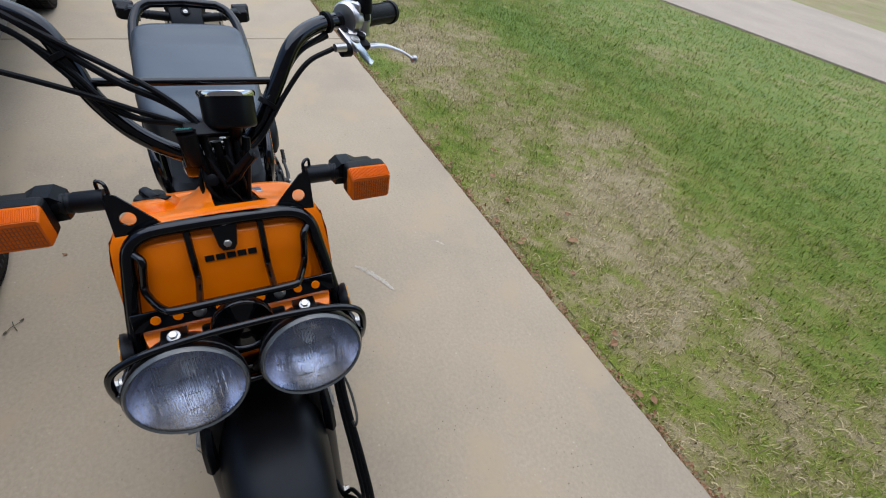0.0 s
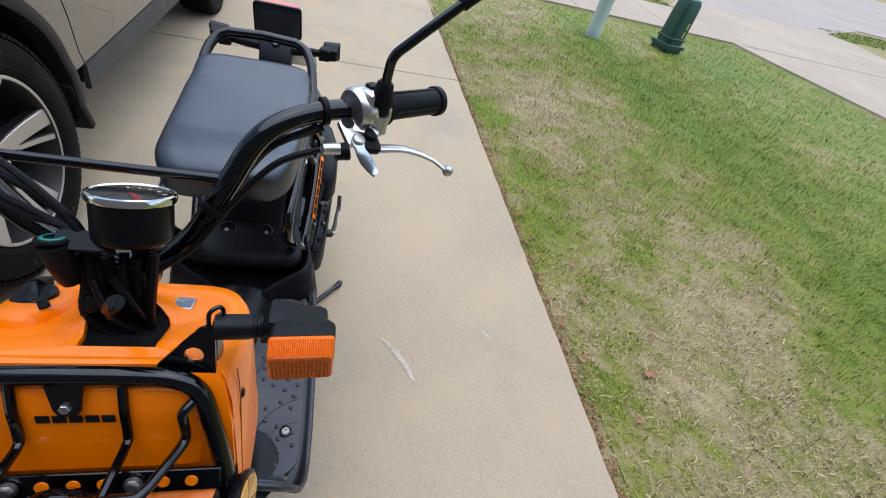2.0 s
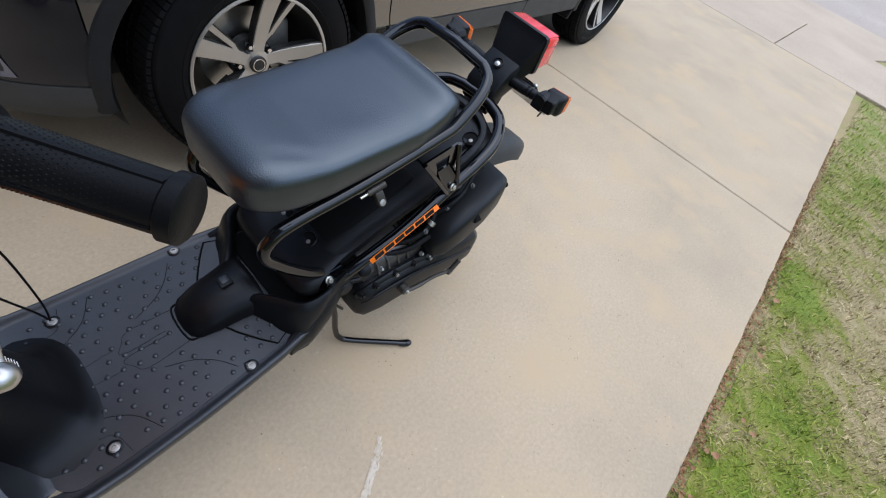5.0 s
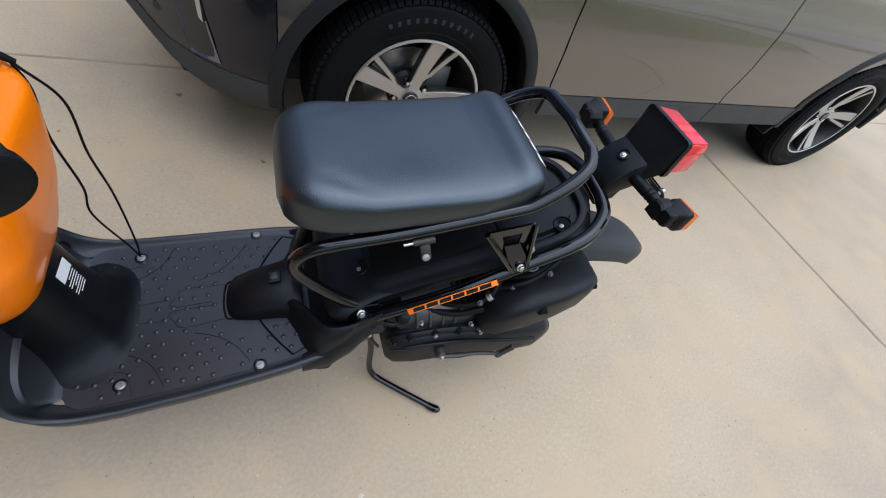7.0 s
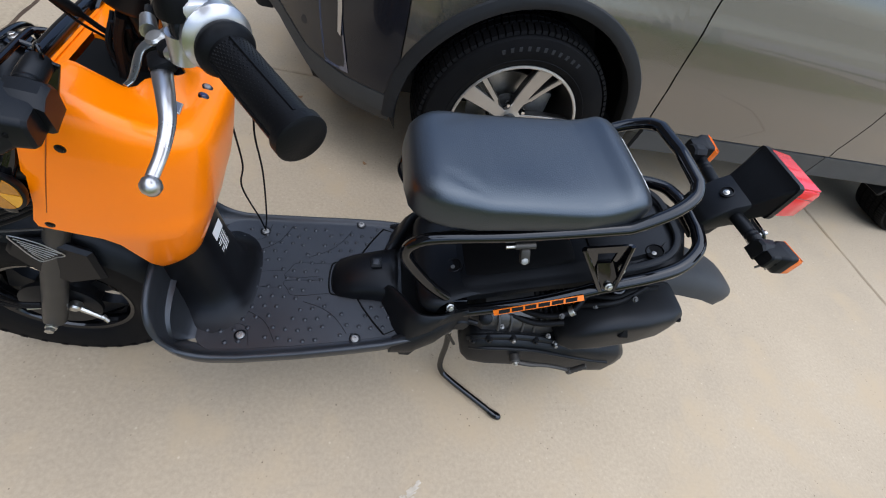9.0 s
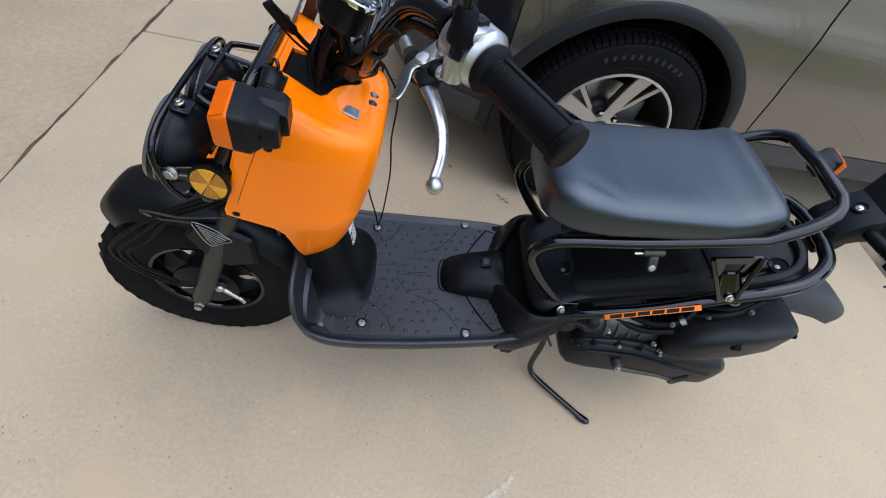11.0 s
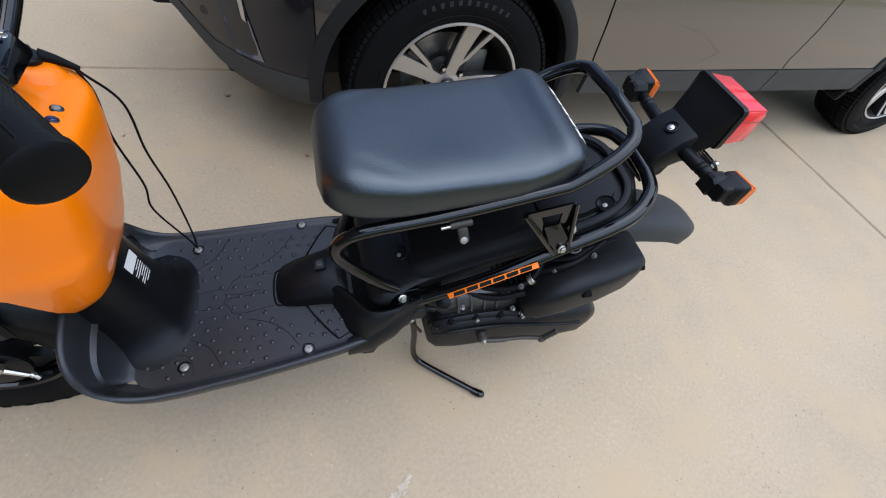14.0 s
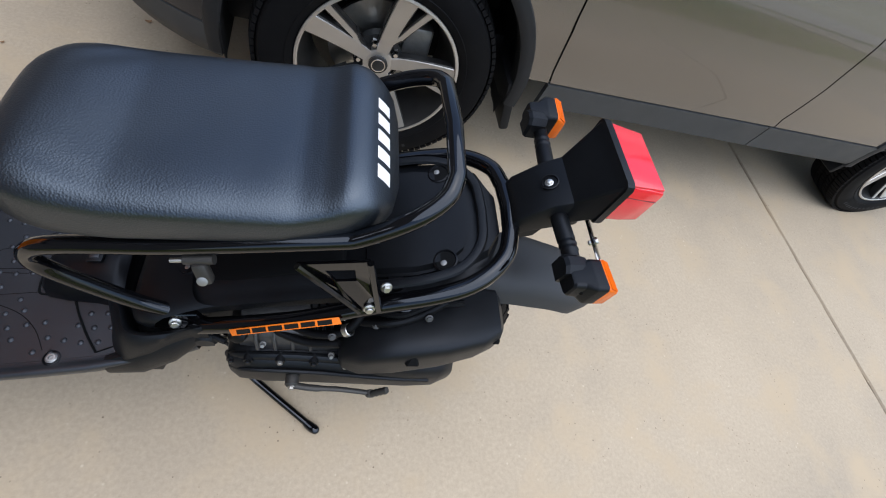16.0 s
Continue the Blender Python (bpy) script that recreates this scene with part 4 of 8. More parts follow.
def car_wheel(cx, s):
    """A road wheel: tyre with tread blocks, twin-spoke alloy rim, nuts, cap, brake disc."""
    yc = 0.79 * s
    ax = (0, s, 0)
    tyre_pro = [(0.243, -0.10), (0.254, -0.112), (0.30, -0.118), (0.335, -0.112), (0.343, -0.095), (0.348, -0.05), (0.349, 0), (0.348, 0.05), (0.344, 0.095), (0.339, 0.106),
                (0.335, 0.110), (0.334, 0.1115), (0.31, 0.1165), (0.285, 0.118), (0.268, 0.114), (0.266, 0.1155), (0.255, 0.112), (0.243, 0.102)]
    wheel = part("wheel", lathe(tyre_pro, (cx, yc, 0.357), ax, 96, caps=(False, False)), TYRE, car, "black road tyre with worn tread")
    # tread blocks: ribs and shoulder lugs
    tread = []
    for k in range(96):
        a0 = 2 * math.pi * k / 96
        for off, wid, skew in ((-0.083, 0.046, 0.2), (0.083, 0.046, -0.2), (-0.036, 0.032, 0.45), (0.0, 0.030, 0.0), (0.036, 0.032, -0.45)):
            rows = []
            for da in (0.004, 0.056):
                sec = []
                for dy, r in ((-wid / 2, 0.352), (-wid / 2 + 0.002, 0.3625), (wid / 2 - 0.002, 0.3625), (wid / 2, 0.352)):
                    y = off + dy
                    rr = r - max(0, abs(y) - 0.085) * 0.35
                    a = a0 + da + y * skew
                    sec.append(Vector((cx + rr * math.cos(a), yc + s * y, 0.357 + rr * math.sin(a))))
                rows.append(sec)
            tread.append(loft(rows))
    part("tread", join(*tread), TYRE, wheel)
    # raised lettering on the sidewall as plain blocks
    for base in (90, 270):
        for k in range(11):
            a = radians(base + (k - 5) * 5.2)
            m = Matrix.Translation((cx + 0.300 * math.cos(a), yc + s * 0.1165, 0.357 + 0.300 * math.sin(a))) @ Matrix.Rotation(-a + math.pi / 2, 4, "Y")
            part("sidewall_mark", rbox((0.011, 0.0016, 0.022), m, 0.0006, 1), MARK, wheel)
    rim = part("rim", lathe([(0.243, 0.10), (0.242, 0.106), (0.235, 0.108), (0.231, 0.100), (0.225, 0.07), (0.210, 0.02), (0.205, -0.09), (0.243, -0.10)], (cx, yc, 0.357), ax, 72, caps=(False, False)), RIM_D, car, "dark alloy rim with machined spokes")
    part("rim_edge", lathe([(0.2430, 0.1065), (0.2420, 0.1085), (0.2362, 0.1095), (0.2325, 0.1075)], (cx, yc, 0.357), ax, 72, caps=(False, False)), RIM_S, rim)

    def pt(r, a, h):
        return Vector((cx + r * math.cos(a), yc + s * h, 0.357 + r * math.sin(a)))

    def arm(a, w0, w1, lean, r0, r1, top, drop):
        """A bar of the rim from radius r0 to r1 that leans round by an angle."""
        rows = []
        for k in range(9):
            t = k / 8
            r = lerp(r0, r1, t)
            h = top + 0.042 * max(0, (r - 0.05) / 0.1845) ** 1.5
            aa = a + s * lean * t
            d = lerp(w0, w1, t) / 2 / r
            rows.append([pt(r, aa - d, h - 0.003), pt(r, aa - d * 0.93, h), pt(r, aa + d * 0.93, h), pt(r, aa + d, h - 0.003), pt(r, aa + d * 0.8, h - drop), pt(r, aa - d * 0.8, h - drop)])
        return loft(rows)
    for k in range(5):
        a = radians(72 * k + 28)
        part("spoke", join(arm(a, 0.046, 0.064, 0.02, 0.045, 0.235, 0.0575, 0.036), arm(a + 0.30 * s, 0.022, 0.026, 0.02, 0.10, 0.235, 0.0565, 0.036), arm(a + 0.12 * s, 0.03, 0.024, 0.20, 0.06, 0.118, 0.057, 0.03)), RIM_D, rim)
        part("spoke_face", join(arm(a, 0.040, 0.056, 0.02, 0.04, 0.2345, 0.0605, 0.004), arm(a + 0.30 * s, 0.014, 0.018, 0.02, 0.108, 0.2345, 0.0605, 0.004), arm(a + 0.10 * s, 0.024, 0.014, 0.20, 0.07, 0.112, 0.0600, 0.004)), RIM_S, rim, "bright machined spoke face")
    part("hub", lathe([(0.075, 0.0), (0.075, 0.030), (0.048, 0.034), (0.046, 0.040)], (cx, yc, 0.357), ax, 40), RIM_D, rim)
    part("hub_face", lathe([(0.046, 0.036), (0.046, 0.059), (0.034, 0.062)], (cx, yc, 0.357), ax, 40), RIM_S, rim)
    part("centre_cap", lathe([(0.029, 0.06), (0.029, 0.068), (0.024, 0.071)], (cx, yc, 0.357), ax, 32), RIM_D, rim, "dark cap with a plain oval badge")
    part("badge", lathe([(0.022, 0.0708), (0.0215, 0.0725), (0.0188, 0.0725), (0.0183, 0.0708)], (cx, yc, 0.357), ax, 28, caps=(False, False)), CHROME, rim)
    for k in range(5):
        a = radians(72 * k + 28) + 0.76 * s
        p = pt(0.060, a, 0.036)
        part("wheel_nut", lathe([(0.0105, 0), (0.0105, 0.018), (0.007, 0.024)], p, ax, 6), CHROME, rim)
    part("brake_disc", lathe([(0.05, 0), (0.15, 0), (0.15, 0.012), (0.05, 0.012)], (cx, yc - s * 0.03, 0.357), ax, 48), STEEL, rim)
    part("brake_caliper", rbox((0.09, 0.05, 0.12), Matrix.Translation((cx - 0.115, yc - s * 0.02, 0.40)), 0.012), CASTALU, rim)


for wx in (0, AX):
    for ws in (1, -1):
        car_wheel(wx, ws)

# ---- the scooter ----
scooter = thing("scooter", Matrix(), "orange and black small motor scooter standing on its side stand", "scooter")
FX, RX = 0.628, -0.637   # axles


def two(name, geo, material, label="", parent=None):
    part(name, geo, material, parent or scooter, label)
    part(name, mirrored(geo), material, parent or scooter, label)


def scooter_wheel(name, cx, r, w, rimr, knob):
    """A knobbly tyre on a dark pressed rim with oval holes."""
    c = (cx, 0, r)
    pro = [(rimr, -w * 0.36), (rimr + 0.012, -w * 0.44), (r * 0.80, -w * 0.5), (r * 0.93, -w * 0.47), (r * 0.975, -w * 0.36), (r * 0.985, 0), (r * 0.975, w * 0.36), (r * 0.93, w * 0.47), (r * 0.80, w * 0.5), (rimr + 0.03, w * 0.47), (rimr + 0.012, w * 0.44), (rimr, w * 0.36)]
    wheel = part(name, lathe(pro, c, (0, 1, 0), 72, caps=(False, False)), TYRE, scooter, "knobbly black scooter tyre on a black rim")
    knobs = []
    for k in range(knob):
        a0 = 2 * math.pi * k / knob
        for off, wid, ph in ((-0.40, 0.2, 0.0), (0.40, 0.2, 0.0), (-0.14, 0.22, 0.5), (0.14, 0.22, 0.5)):
            rows = []
            for da in (0.06, 0.40):
                a = a0 + (da + ph) * 2 * math.pi / knob
                sec = []
                for dy, h in ((-wid / 2, -0.02), (-wid / 2 + 0.015, 0.016), (wid / 2 - 0.015, 0.016), (wid / 2, -0.02)):
                    y = off + dy
                    rr = r * 0.985 + r * h - max(0, abs(y) - 0.33) * 0.11
                    sec.append(Vector((cx + rr * math.cos(a), y * w, r + rr * math.sin(a))))
                rows.append(sec)
            knobs.append(loft(rows))
    part("tread", join(*knobs), TYRE, wheel)
    rim = part("rim", lathe([(rimr, -w * 0.36), (rimr + 0.004, -w * 0.40), (rimr - 0.004, -w * 0.38), (rimr - 0.014, -w * 0.2), (rimr - 0.014, w * 0.2), (rimr - 0.004, w * 0.38), (rimr + 0.004, w * 0.40), (rimr, w * 0.36)], c, (0, 1, 0), 56, caps=(False, False)), GLOSS, wheel)
    # web with five holes: five wide arms between hub and rim
    for k in range(5):
        a = radians(72 * k + 18)
        rows = []
        for t in range(6):
            rr = lerp(0.035, rimr - 0.012, t / 5)
            hw = lerp(0.40, 0.34, t / 5) * (1 if t not in (2, 3) else 0.72)
            d = hw
            sec = []
            for da, y in ((-d, 0.012), (d, 0.012), (d, -0.012), (-d, -0.012)):
                sec.append(Vector((cx + rr * math.cos(a + da), y + w * 0.1 * (1 - t / 5), r + rr * math.sin(a + da))))
            rows.append(sec)
        part("web_arm", loft(rows), ENGINE, wheel)
    part("hub", lathe([(0.055, -0.05), (0.062, -0.03), (0.062, 0.03), (0.05, 0.05), (0.02, 0.055)], c, (0, 1, 0), 36), ENGINE, wheel)
    return wheel


front_wheel = scooter_wheel("front_wheel", FX, 0.235, 0.115, 0.128, 34)
rear_wheel = scooter_wheel("rear_wheel", RX, 0.240, 0.125, 0.128, 34)
part("brake_plate", lathe([(0.075, 0.046), (0.075, 0.056), (0.06, 0.062), (0.02, 0.066)], (FX, 0, 0.235), (0, 1, 0), 36), ENGINE, front_wheel)


# front fender: a wide mudguard that wraps the wheel's top
def fender(cx, cz, a0, a1, radii, widths, lip, thick=0.006, k=26):
    rows = []
    for i in range(k + 1):
        t = i / k
        a = radians(lerp(a0, a1, t))
        r, w = table(t, radii), table(t, widths)
        out, inn = [], []
        for j in range(15):
            u = -1 + 2 * j / 14
            drop = lip * abs(u) ** 4
            rr = r - drop
            out.append(Vector((cx + rr * math.cos(a), u * w * (1 - 0.06 * abs(u) ** 6), cz + rr * math.sin(a))))
            rr -= thick
            inn.append(Vector((cx + rr * math.cos(a), u * (w - thick) * (1 - 0.06 * abs(u) ** 6), cz + rr * math.sin(a))))
        rows.append(out + inn[::-1])
    return loft(rows)


part("front_fender", fender(FX, 0.235, 55, 150, [(0, 0.285), (0.12, 0.305), (0.4, 0.31), (1, 0.30)], [(0, 0.062), (0.1, 0.078), (0.4, 0.09), (1, 0.09)], 0.05), PLASTIC, scooter, "matt black plastic front mudguard")
# inner side skirts of the fender beside the fork
two("fender_side", prism([(0.47, 0.50), (0.47, 0.42), (0.53, 0.40), (0.575, 0.44), (0.60, 0.49), (0.58, 0.525), (0.52, 0.53)], 0.016, Matrix(((1, 0, 0, 0), (0, 0, 1, 0.088), (0, 1, 0, 0), (0, 0, 0, 1))), 0.010), PLASTIC2)


def bars_on(name, origin, right, up, lengths, height, gapw, material, parent, lift=0.0012, slant=0.0):
    """Plain bars in a row in place of lettering."""
    o, rt, u = Vector(origin), Vector(right).normalized(), Vector(up).normalized()
    nor = rt.cross(u).normalized()
    x = -(sum(lengths) + gapw * (len(lengths) - 1)) / 2
    for ln in lengths:
        m = Matrix((rt, u, nor)).transposed().to_4x4()
        m.translation = o + rt * (x + ln / 2) + nor * lift * 0.4
        q = [(-ln / 2 - slant, -height / 2), (ln / 2 - slant, -height / 2), (ln / 2 + slant, height / 2), (-ln / 2 + slant, height / 2)]
        part(name, prism(q, lift, m, 0.0003), material, parent)
        x += ln + gapw


# silver winged emblem as a plain outline with a fan of bars
wing = spline([(0.571, 0.1062, 0.543), (0.540, 0.1062, 0.532), (0.520, 0.1062, 0.514), (0.508, 0.1062, 0.498), (0.524, 0.1062, 0.490), (0.535, 0.1062, 0.483), (0.550, 0.1062, 0.476), (0.560, 0.1062, 0.490), (0.567, 0.1062, 0.515)], 4, True)
two("emblem_outline", tube(wing, 0.0010, 6, True), ALLOY, "thin silver outline of a wing")
for k in range(6):
    f = k / 5
    p0 = Vector((lerp(0.566, 0.556, f), 0.1062, lerp(0.536, 0.498, f)))
    p1 = Vector((lerp(0.512, 0.545, f), 0.1062, lerp(0.503, 0.480, f)))
    two("emblem_bar", tube([p0, p1], 0.0008, 6), ALLOY, "thin silver bar of an emblem")

# fork legs, axle nut, brake arm
FL = [(0.628, 0.088, 0.232), (0.592, 0.088, 0.33), (0.548, 0.088, 0.45), (0.50, 0.085, 0.57)]
two("fork_leg", tube(spline(FL, 4), [0.021] * 9 + [0.019] * 4, 16), FORKM, "dark grey fork leg")
two("axle_nut", lathe([(0.012, 0), (0.012, 0.004), (0.009, 0.006), (0.009, 0.013), (0.005, 0.015)], (0.628, 0.107, 0.230), (0, 1, 0), 6), STEEL)
part("brake_arm", join(tube([(0.585, 0.075, 0.265), (0.545, 0.082, 0.235)], [0.007, 0.005], 8), disc((0.585, 0.066, 0.265), (0, 1, 0), 0.012, 0.018)), STEEL, scooter, "bright steel brake arm")
bolt("brake_adjuster", (0.543, 0.080, 0.234), (-0.6, 0.4, -0.4), scooter, 0.006, 0.018)
part("cable_stop", tube([(0.668, 0.082, 0.262), (0.645, 0.078, 0.262)], 0.005, 8), STEEL, scooter)
for k, d in enumerate((0, 0.012, 0.026)):
    pts = [(0.47, 0.10, 0.64), (0.52, 0.12 - d * 0.3, 0.632 - d), (0.60, 0.12 - d * 0.3, 0.580 - d), (0.68 - d, 0.125 - d * 0.3, 0.515 - d), (0.730 - d, 0.127 - d * 0.3, 0.455 - d * 0.5), (0.724 - d, 0.12, 0.396), (0.692 - d, 0.112, 0.338 + d * 0.6), (0.655, 0.100, 0.300 + d * 0.5), (0.625, 0.094, 0.292 + d * 0.4)]
    part("front_cable", tube(spline(pts, 8), 0.0040, 8), RUBBER, scooter, "black cable looping down to the front hub")
part("cable_guide", tube(spline([(0.50, 0.118, 0.585), (0.57, 0.13, 0.583), (0.625, 0.128, 0.585), (0.64, 0.122, 0.575), (0.62, 0.122, 0.562), (0.56, 0.125, 0.565)], 6), 0.0022, 6), FORKM, scooter, "thin wire cable guide")

# steering column behind the front cover
part("steering_head", tube([(0.45, 0, 0.55), (0.335, 0, 0.80), (0.30, 0, 0.875)], [0.04, 0.024, 0.017], 18), PLASTIC2, scooter)

# ---- orange leg shield and front cover ----


def cowl_row(t, wide, front, rear, zf, zr, k=33):
    """One level of the leg shield: from its left front edge round the back to its right front edge."""
    row = []
    for i in range(k):
        a = math.pi * i / (k - 1)
        c, s = math.cos(a), math.sin(a)
        yy = wide * (abs(c) ** 0.36) * (1 if c >= 0 else -1)
        f = abs(s) ** 0.60
        x = lerp(front, rear, f)
        row.append(Vector((x, yy, lerp(zf, zr, f))))
    return row


cowl_levels = [
    # half width, front x, rear x, front z, rear z
    (0.066, 0.366, 0.330, 0.436, 0.468),
    (0.080, 0.377, 0.318, 0.446, 0.480),
    (0.098, 0.383, 0.302, 0.480, 0.505),
    (0.114, 0.388, 0.286, 0.525, 0.548),
    (0.127, 0.397, 0.274, 0.570, 0.592),
    (0.134, 0.412, 0.267, 0.592, 0.615),
    (0.137, 0.446, 0.262, 0.605, 0.632),
    (0.138, 0.486, 0.259, 0.617, 0.646),
    (0.139, 0.486, 0.256, 0.632, 0.660),
    (0.139, 0.472, 0.252, 0.668, 0.680),
    (0.139, 0.448, 0.244, 0.760, 0.735),
    (0.137, 0.428, 0.242, 0.815, 0.768),
    (0.131, 0.417, 0.246, 0.842, 0.783),
    (0.118, 0.407, 0.264, 0.856, 0.793),
]
rows = [cowl_row(0, *lv) for lv in cowl_levels]
# the top turns inwards to a pointed opening round the steering column


def deck_z(x):
    return table(x, [(0.25, 0.786), (0.268, 0.789), (0.293, 0.794), (0.32, 0.807), (0.345, 0.822), (0.386, 0.851), (0.41, 0.859)])


top = rows[-1]
for f, lift in ((0.12, 0.002), (0.30, 0.002), (0.50, 0.002), (0.70, 0.003), (0.85, 0.003), (0.97, 0.004), (1.0, 0.0025), (1.0, -0.004)):
    row = []
    for i, p in enumerate(top):
        u = 2 * i / (len(top) - 1)
        side = 1 if u < 1 else -1
        u = min(u, 2 - u)
        hx = table(u, [(0, 0.391), (0.3, 0.362), (0.52, 0.338), (0.56, 0.332), (0.75, 0.306), (0.9, 0.290), (1, 0.286)])
        hy = side * table(u, [(0, 0.062), (0.3, 0.058), (0.52, 0.054), (0.56, 0.051), (0.75, 0.024), (0.9, 0.009), (1, 0.0)])
        xx = lerp(p.x, hx, f)
        z = lerp(p.z, deck_z(xx), min(1, f * 2.2))
        if side > 0:
            rise = table(u, [(0, 0), (0.48, 0), (0.54, 0.004), (0.64, 0.022), (0.78, 0.028), (1, 0.028)]) * f ** 3.2
        else:
            # the lock side closes in on the column and climbs to a ridge
            hy = -table(u, [(0, 0.006), (0.3, 0.009), (0.56, 0.013), (0.75, 0.013), (0.9, 0.007), (1, 0.0)])
            rise = table(u, [(0, 0), (0.15, 0.004), (0.40, 0.032), (0.56, 0.042), (0.75, 0.042), (0.9, 0.033), (1, 0.028)]) * f ** 2.4
        row.append(Vector((lerp(p.x, hx, f), lerp(p.y, hy, f), z + lift + rise)))
    rows.append(row)
inner = [[p + Vector((0.004 if p.x < 0.35 else 0.0, -0.004 * (1 if p.y > 0 else -1), 0)) for p in r] for r in rows[:len(cowl_levels)]]
# strip between the front cover and the opening
last = len(cowl_levels) - 1
rim_a = [r[0] for r in rows[last:last + 7]] + [r[-1] for r in reversed(rows[last:last + 7])]
rim_b = [Vector((0.409 + 0.0008 * (1 - abs(p.y / 0.136) ** 3), p.y, 0.855)) for p in rim_a]
part("leg_shield", join(loft(rows, False), loft(inner, False), loft([rim_a, rim_b], False)), ORANGE, scooter, "glossy orange leg shield with a sloping top", 50)
brim = rows[-1]
mid = Vector((0.345, 0.025, 0.80))
# Near-black funnel added inside the orange opening in place of its shade
part("opening_shade", loft([[p + (mid - p) * 0.02 + Vector((0, 0, 0.002)) for p in brim], [Vector((lerp(p.x, mid.x, 0.10), lerp(p.y, mid.y, 0.10), p.z - 0.035)) for p in brim], [Vector((lerp(p.x, mid.x, 0.6), lerp(p.y, mid.y, 0.6), 0.755)) for p in brim]]), DEEP, scooter, "near-black funnel added for the shade round the steering column")
# a moulded hump beside the column and a seam line on each flank
part("shield_hump", loft([[Vector((0.312 + 0.042 * math.cos(a) * s, -0.086 + 0.034 * math.sin(a) * s, deck_z(0.312 + 0.042 * math.cos(a) * s) + h)) for a in (2 * math.pi * j / 28 for j in range(28))] for s, h in ((1.35, -0.012), (1.12, 0.002), (1.0, 0.010), (0.9, 0.016), (0.75, 0.020), (0.5, 0.022), (0.1, 0.0225))]), ORANGE, scooter)
for s in (1, -1):
    pts = [Vector((x, s * y, z)) for x, y, z in ((0.462, 0.1388, 0.652), (0.434, 0.1392, 0.728), (0.408, 0.1388, 0.795), (0.396, 0.1362, 0.825))]
    part("panel_seam", tube(spline(pts, 5), 0.0007, 6), SEAM, scooter)
front_rows = []
for z, x, w in ((0.705, 0.457, 0.136), (0.73, 0.461, 0.1375), (0.79, 0.442, 0.137), (0.838, 0.423, 0.131), (0.850, 0.412, 0.124), (0.857, 0.402, 0.118)):
    front_rows.append([Vector((x + 0.0008 * (1 - (abs(u)) ** 3), w * u, z)) for u in (-1 + j / 9 for j in range(19))])
front_rows = [[Vector((r[0].x - 0.010, -0.1386 if r[0].z < 0.83 else r[0].y, r[0].z))] + r + [Vector((r[-1].x - 0.010, 0.1386 if r[0].z < 0.83 else r[-1].y, r[-1].z))] for r in front_rows]
part("front_cover", loft(front_rows, False), ORANGE, scooter, "glossy orange front cover")


def cover_x(z, y):
    """Where the front cover's skin lies."""
    x = table(z, [(0.705, 0.457), (0.73, 0.461), (0.79, 0.442), (0.838, 0.423), (0.850, 0.412)])
    return x + 0.0008 * (1 - abs(y / 0.136) ** 3)


raised = []
for z, d, w in ((0.738, 0.0005, 0.104), (0.741, 0.0045, 0.108), (0.77, 0.005, 0.110), (0.80, 0.005, 0.109), (0.831, 0.0045, 0.104), (0.835, 0.0005, 0.100)):
    raised.append([Vector((cover_x(z, w * u) + d * (1 - abs(u) ** 14), w * u, z + 0.004 * (1 - abs(u) ** 6) * (z > 0.825))) for u in (math.sin(math.pi / 2 * (-1 + j / 13)) for j in range(27))])
part("cover_panel", loft([r + [p - Vector((0.012, 0, 0)) for p in r][::-1] for r in raised]), ORANGE, scooter)
lower_front = [[Vector((x, w * u, z)) for u in (-1 + j / 8 for j in range(17))] for z, x, w in ((0.732, 0.466, 0.126), (0.730, 0.486, 0.124), (0.724, 0.501, 0.120), (0.710, 0.509, 0.112), (0.69, 0.511, 0.098), (0.66, 0.508, 0.085), (0.60, 0.490, 0.08), (0.55, 0.47, 0.085))]
part("lower_cover", loft(lower_front, False), ORANGE, scooter)
# Dark bars on the cover stand for the shade in its slots
for k in range(4):
    part("cover_slot", rbox((0.006, 0.05, 0.004), pose(0.510 + 0.0004 * k, 0.0, 0.704 - 0.010 * k, 0, 5, 0), 0.002, 1), DARK, scooter)
bars_on("name_bar", (cover_x(0.8085, 0) + 0.0056, 0.001, 0.8085), (0, 1, 0), (-0.36, 0, 1), [0.0112] * 5, 0.0085, 0.0024, DARK, scooter)
for s in (1, -1):
    bolt("panel_screw", (0.400, 0.1375 * s, 0.778), (0, s, 0), scooter, 0.0065, 0.003, PLASTIC2)
    bolt("panel_screw", (0.469, 0.1376 * s, 0.6235), (0, s, 0), scooter, 0.0065, 0.003, PLASTIC2)
badge_m = frame_of((0.2945, 0.053, 0.8040), (-0.42, 0.10, 1), (1, 0, 0))
badge = part("badge", rbox((0.0215, 0.0265, 0.003), badge_m, 0.0008, 1), ALLOY, scooter, "small square grey and silver badge")
part("badge_plate", rbox((0.0180, 0.0225, 0.001), badge_m @ Matrix.Translation((0, 0, 0.0016)), 0.0003, 1), BADGE, badge)
part("badge_shape", prism([(-0.0075, -0.009), (0.0075, -0.009), (0.007, 0.001), (0.000, -0.002), (-0.005, -0.007)], 0.0008, badge_m @ Matrix.Translation((0, 0.003, 0.0018)), 0.0001), CASTALU, badge)
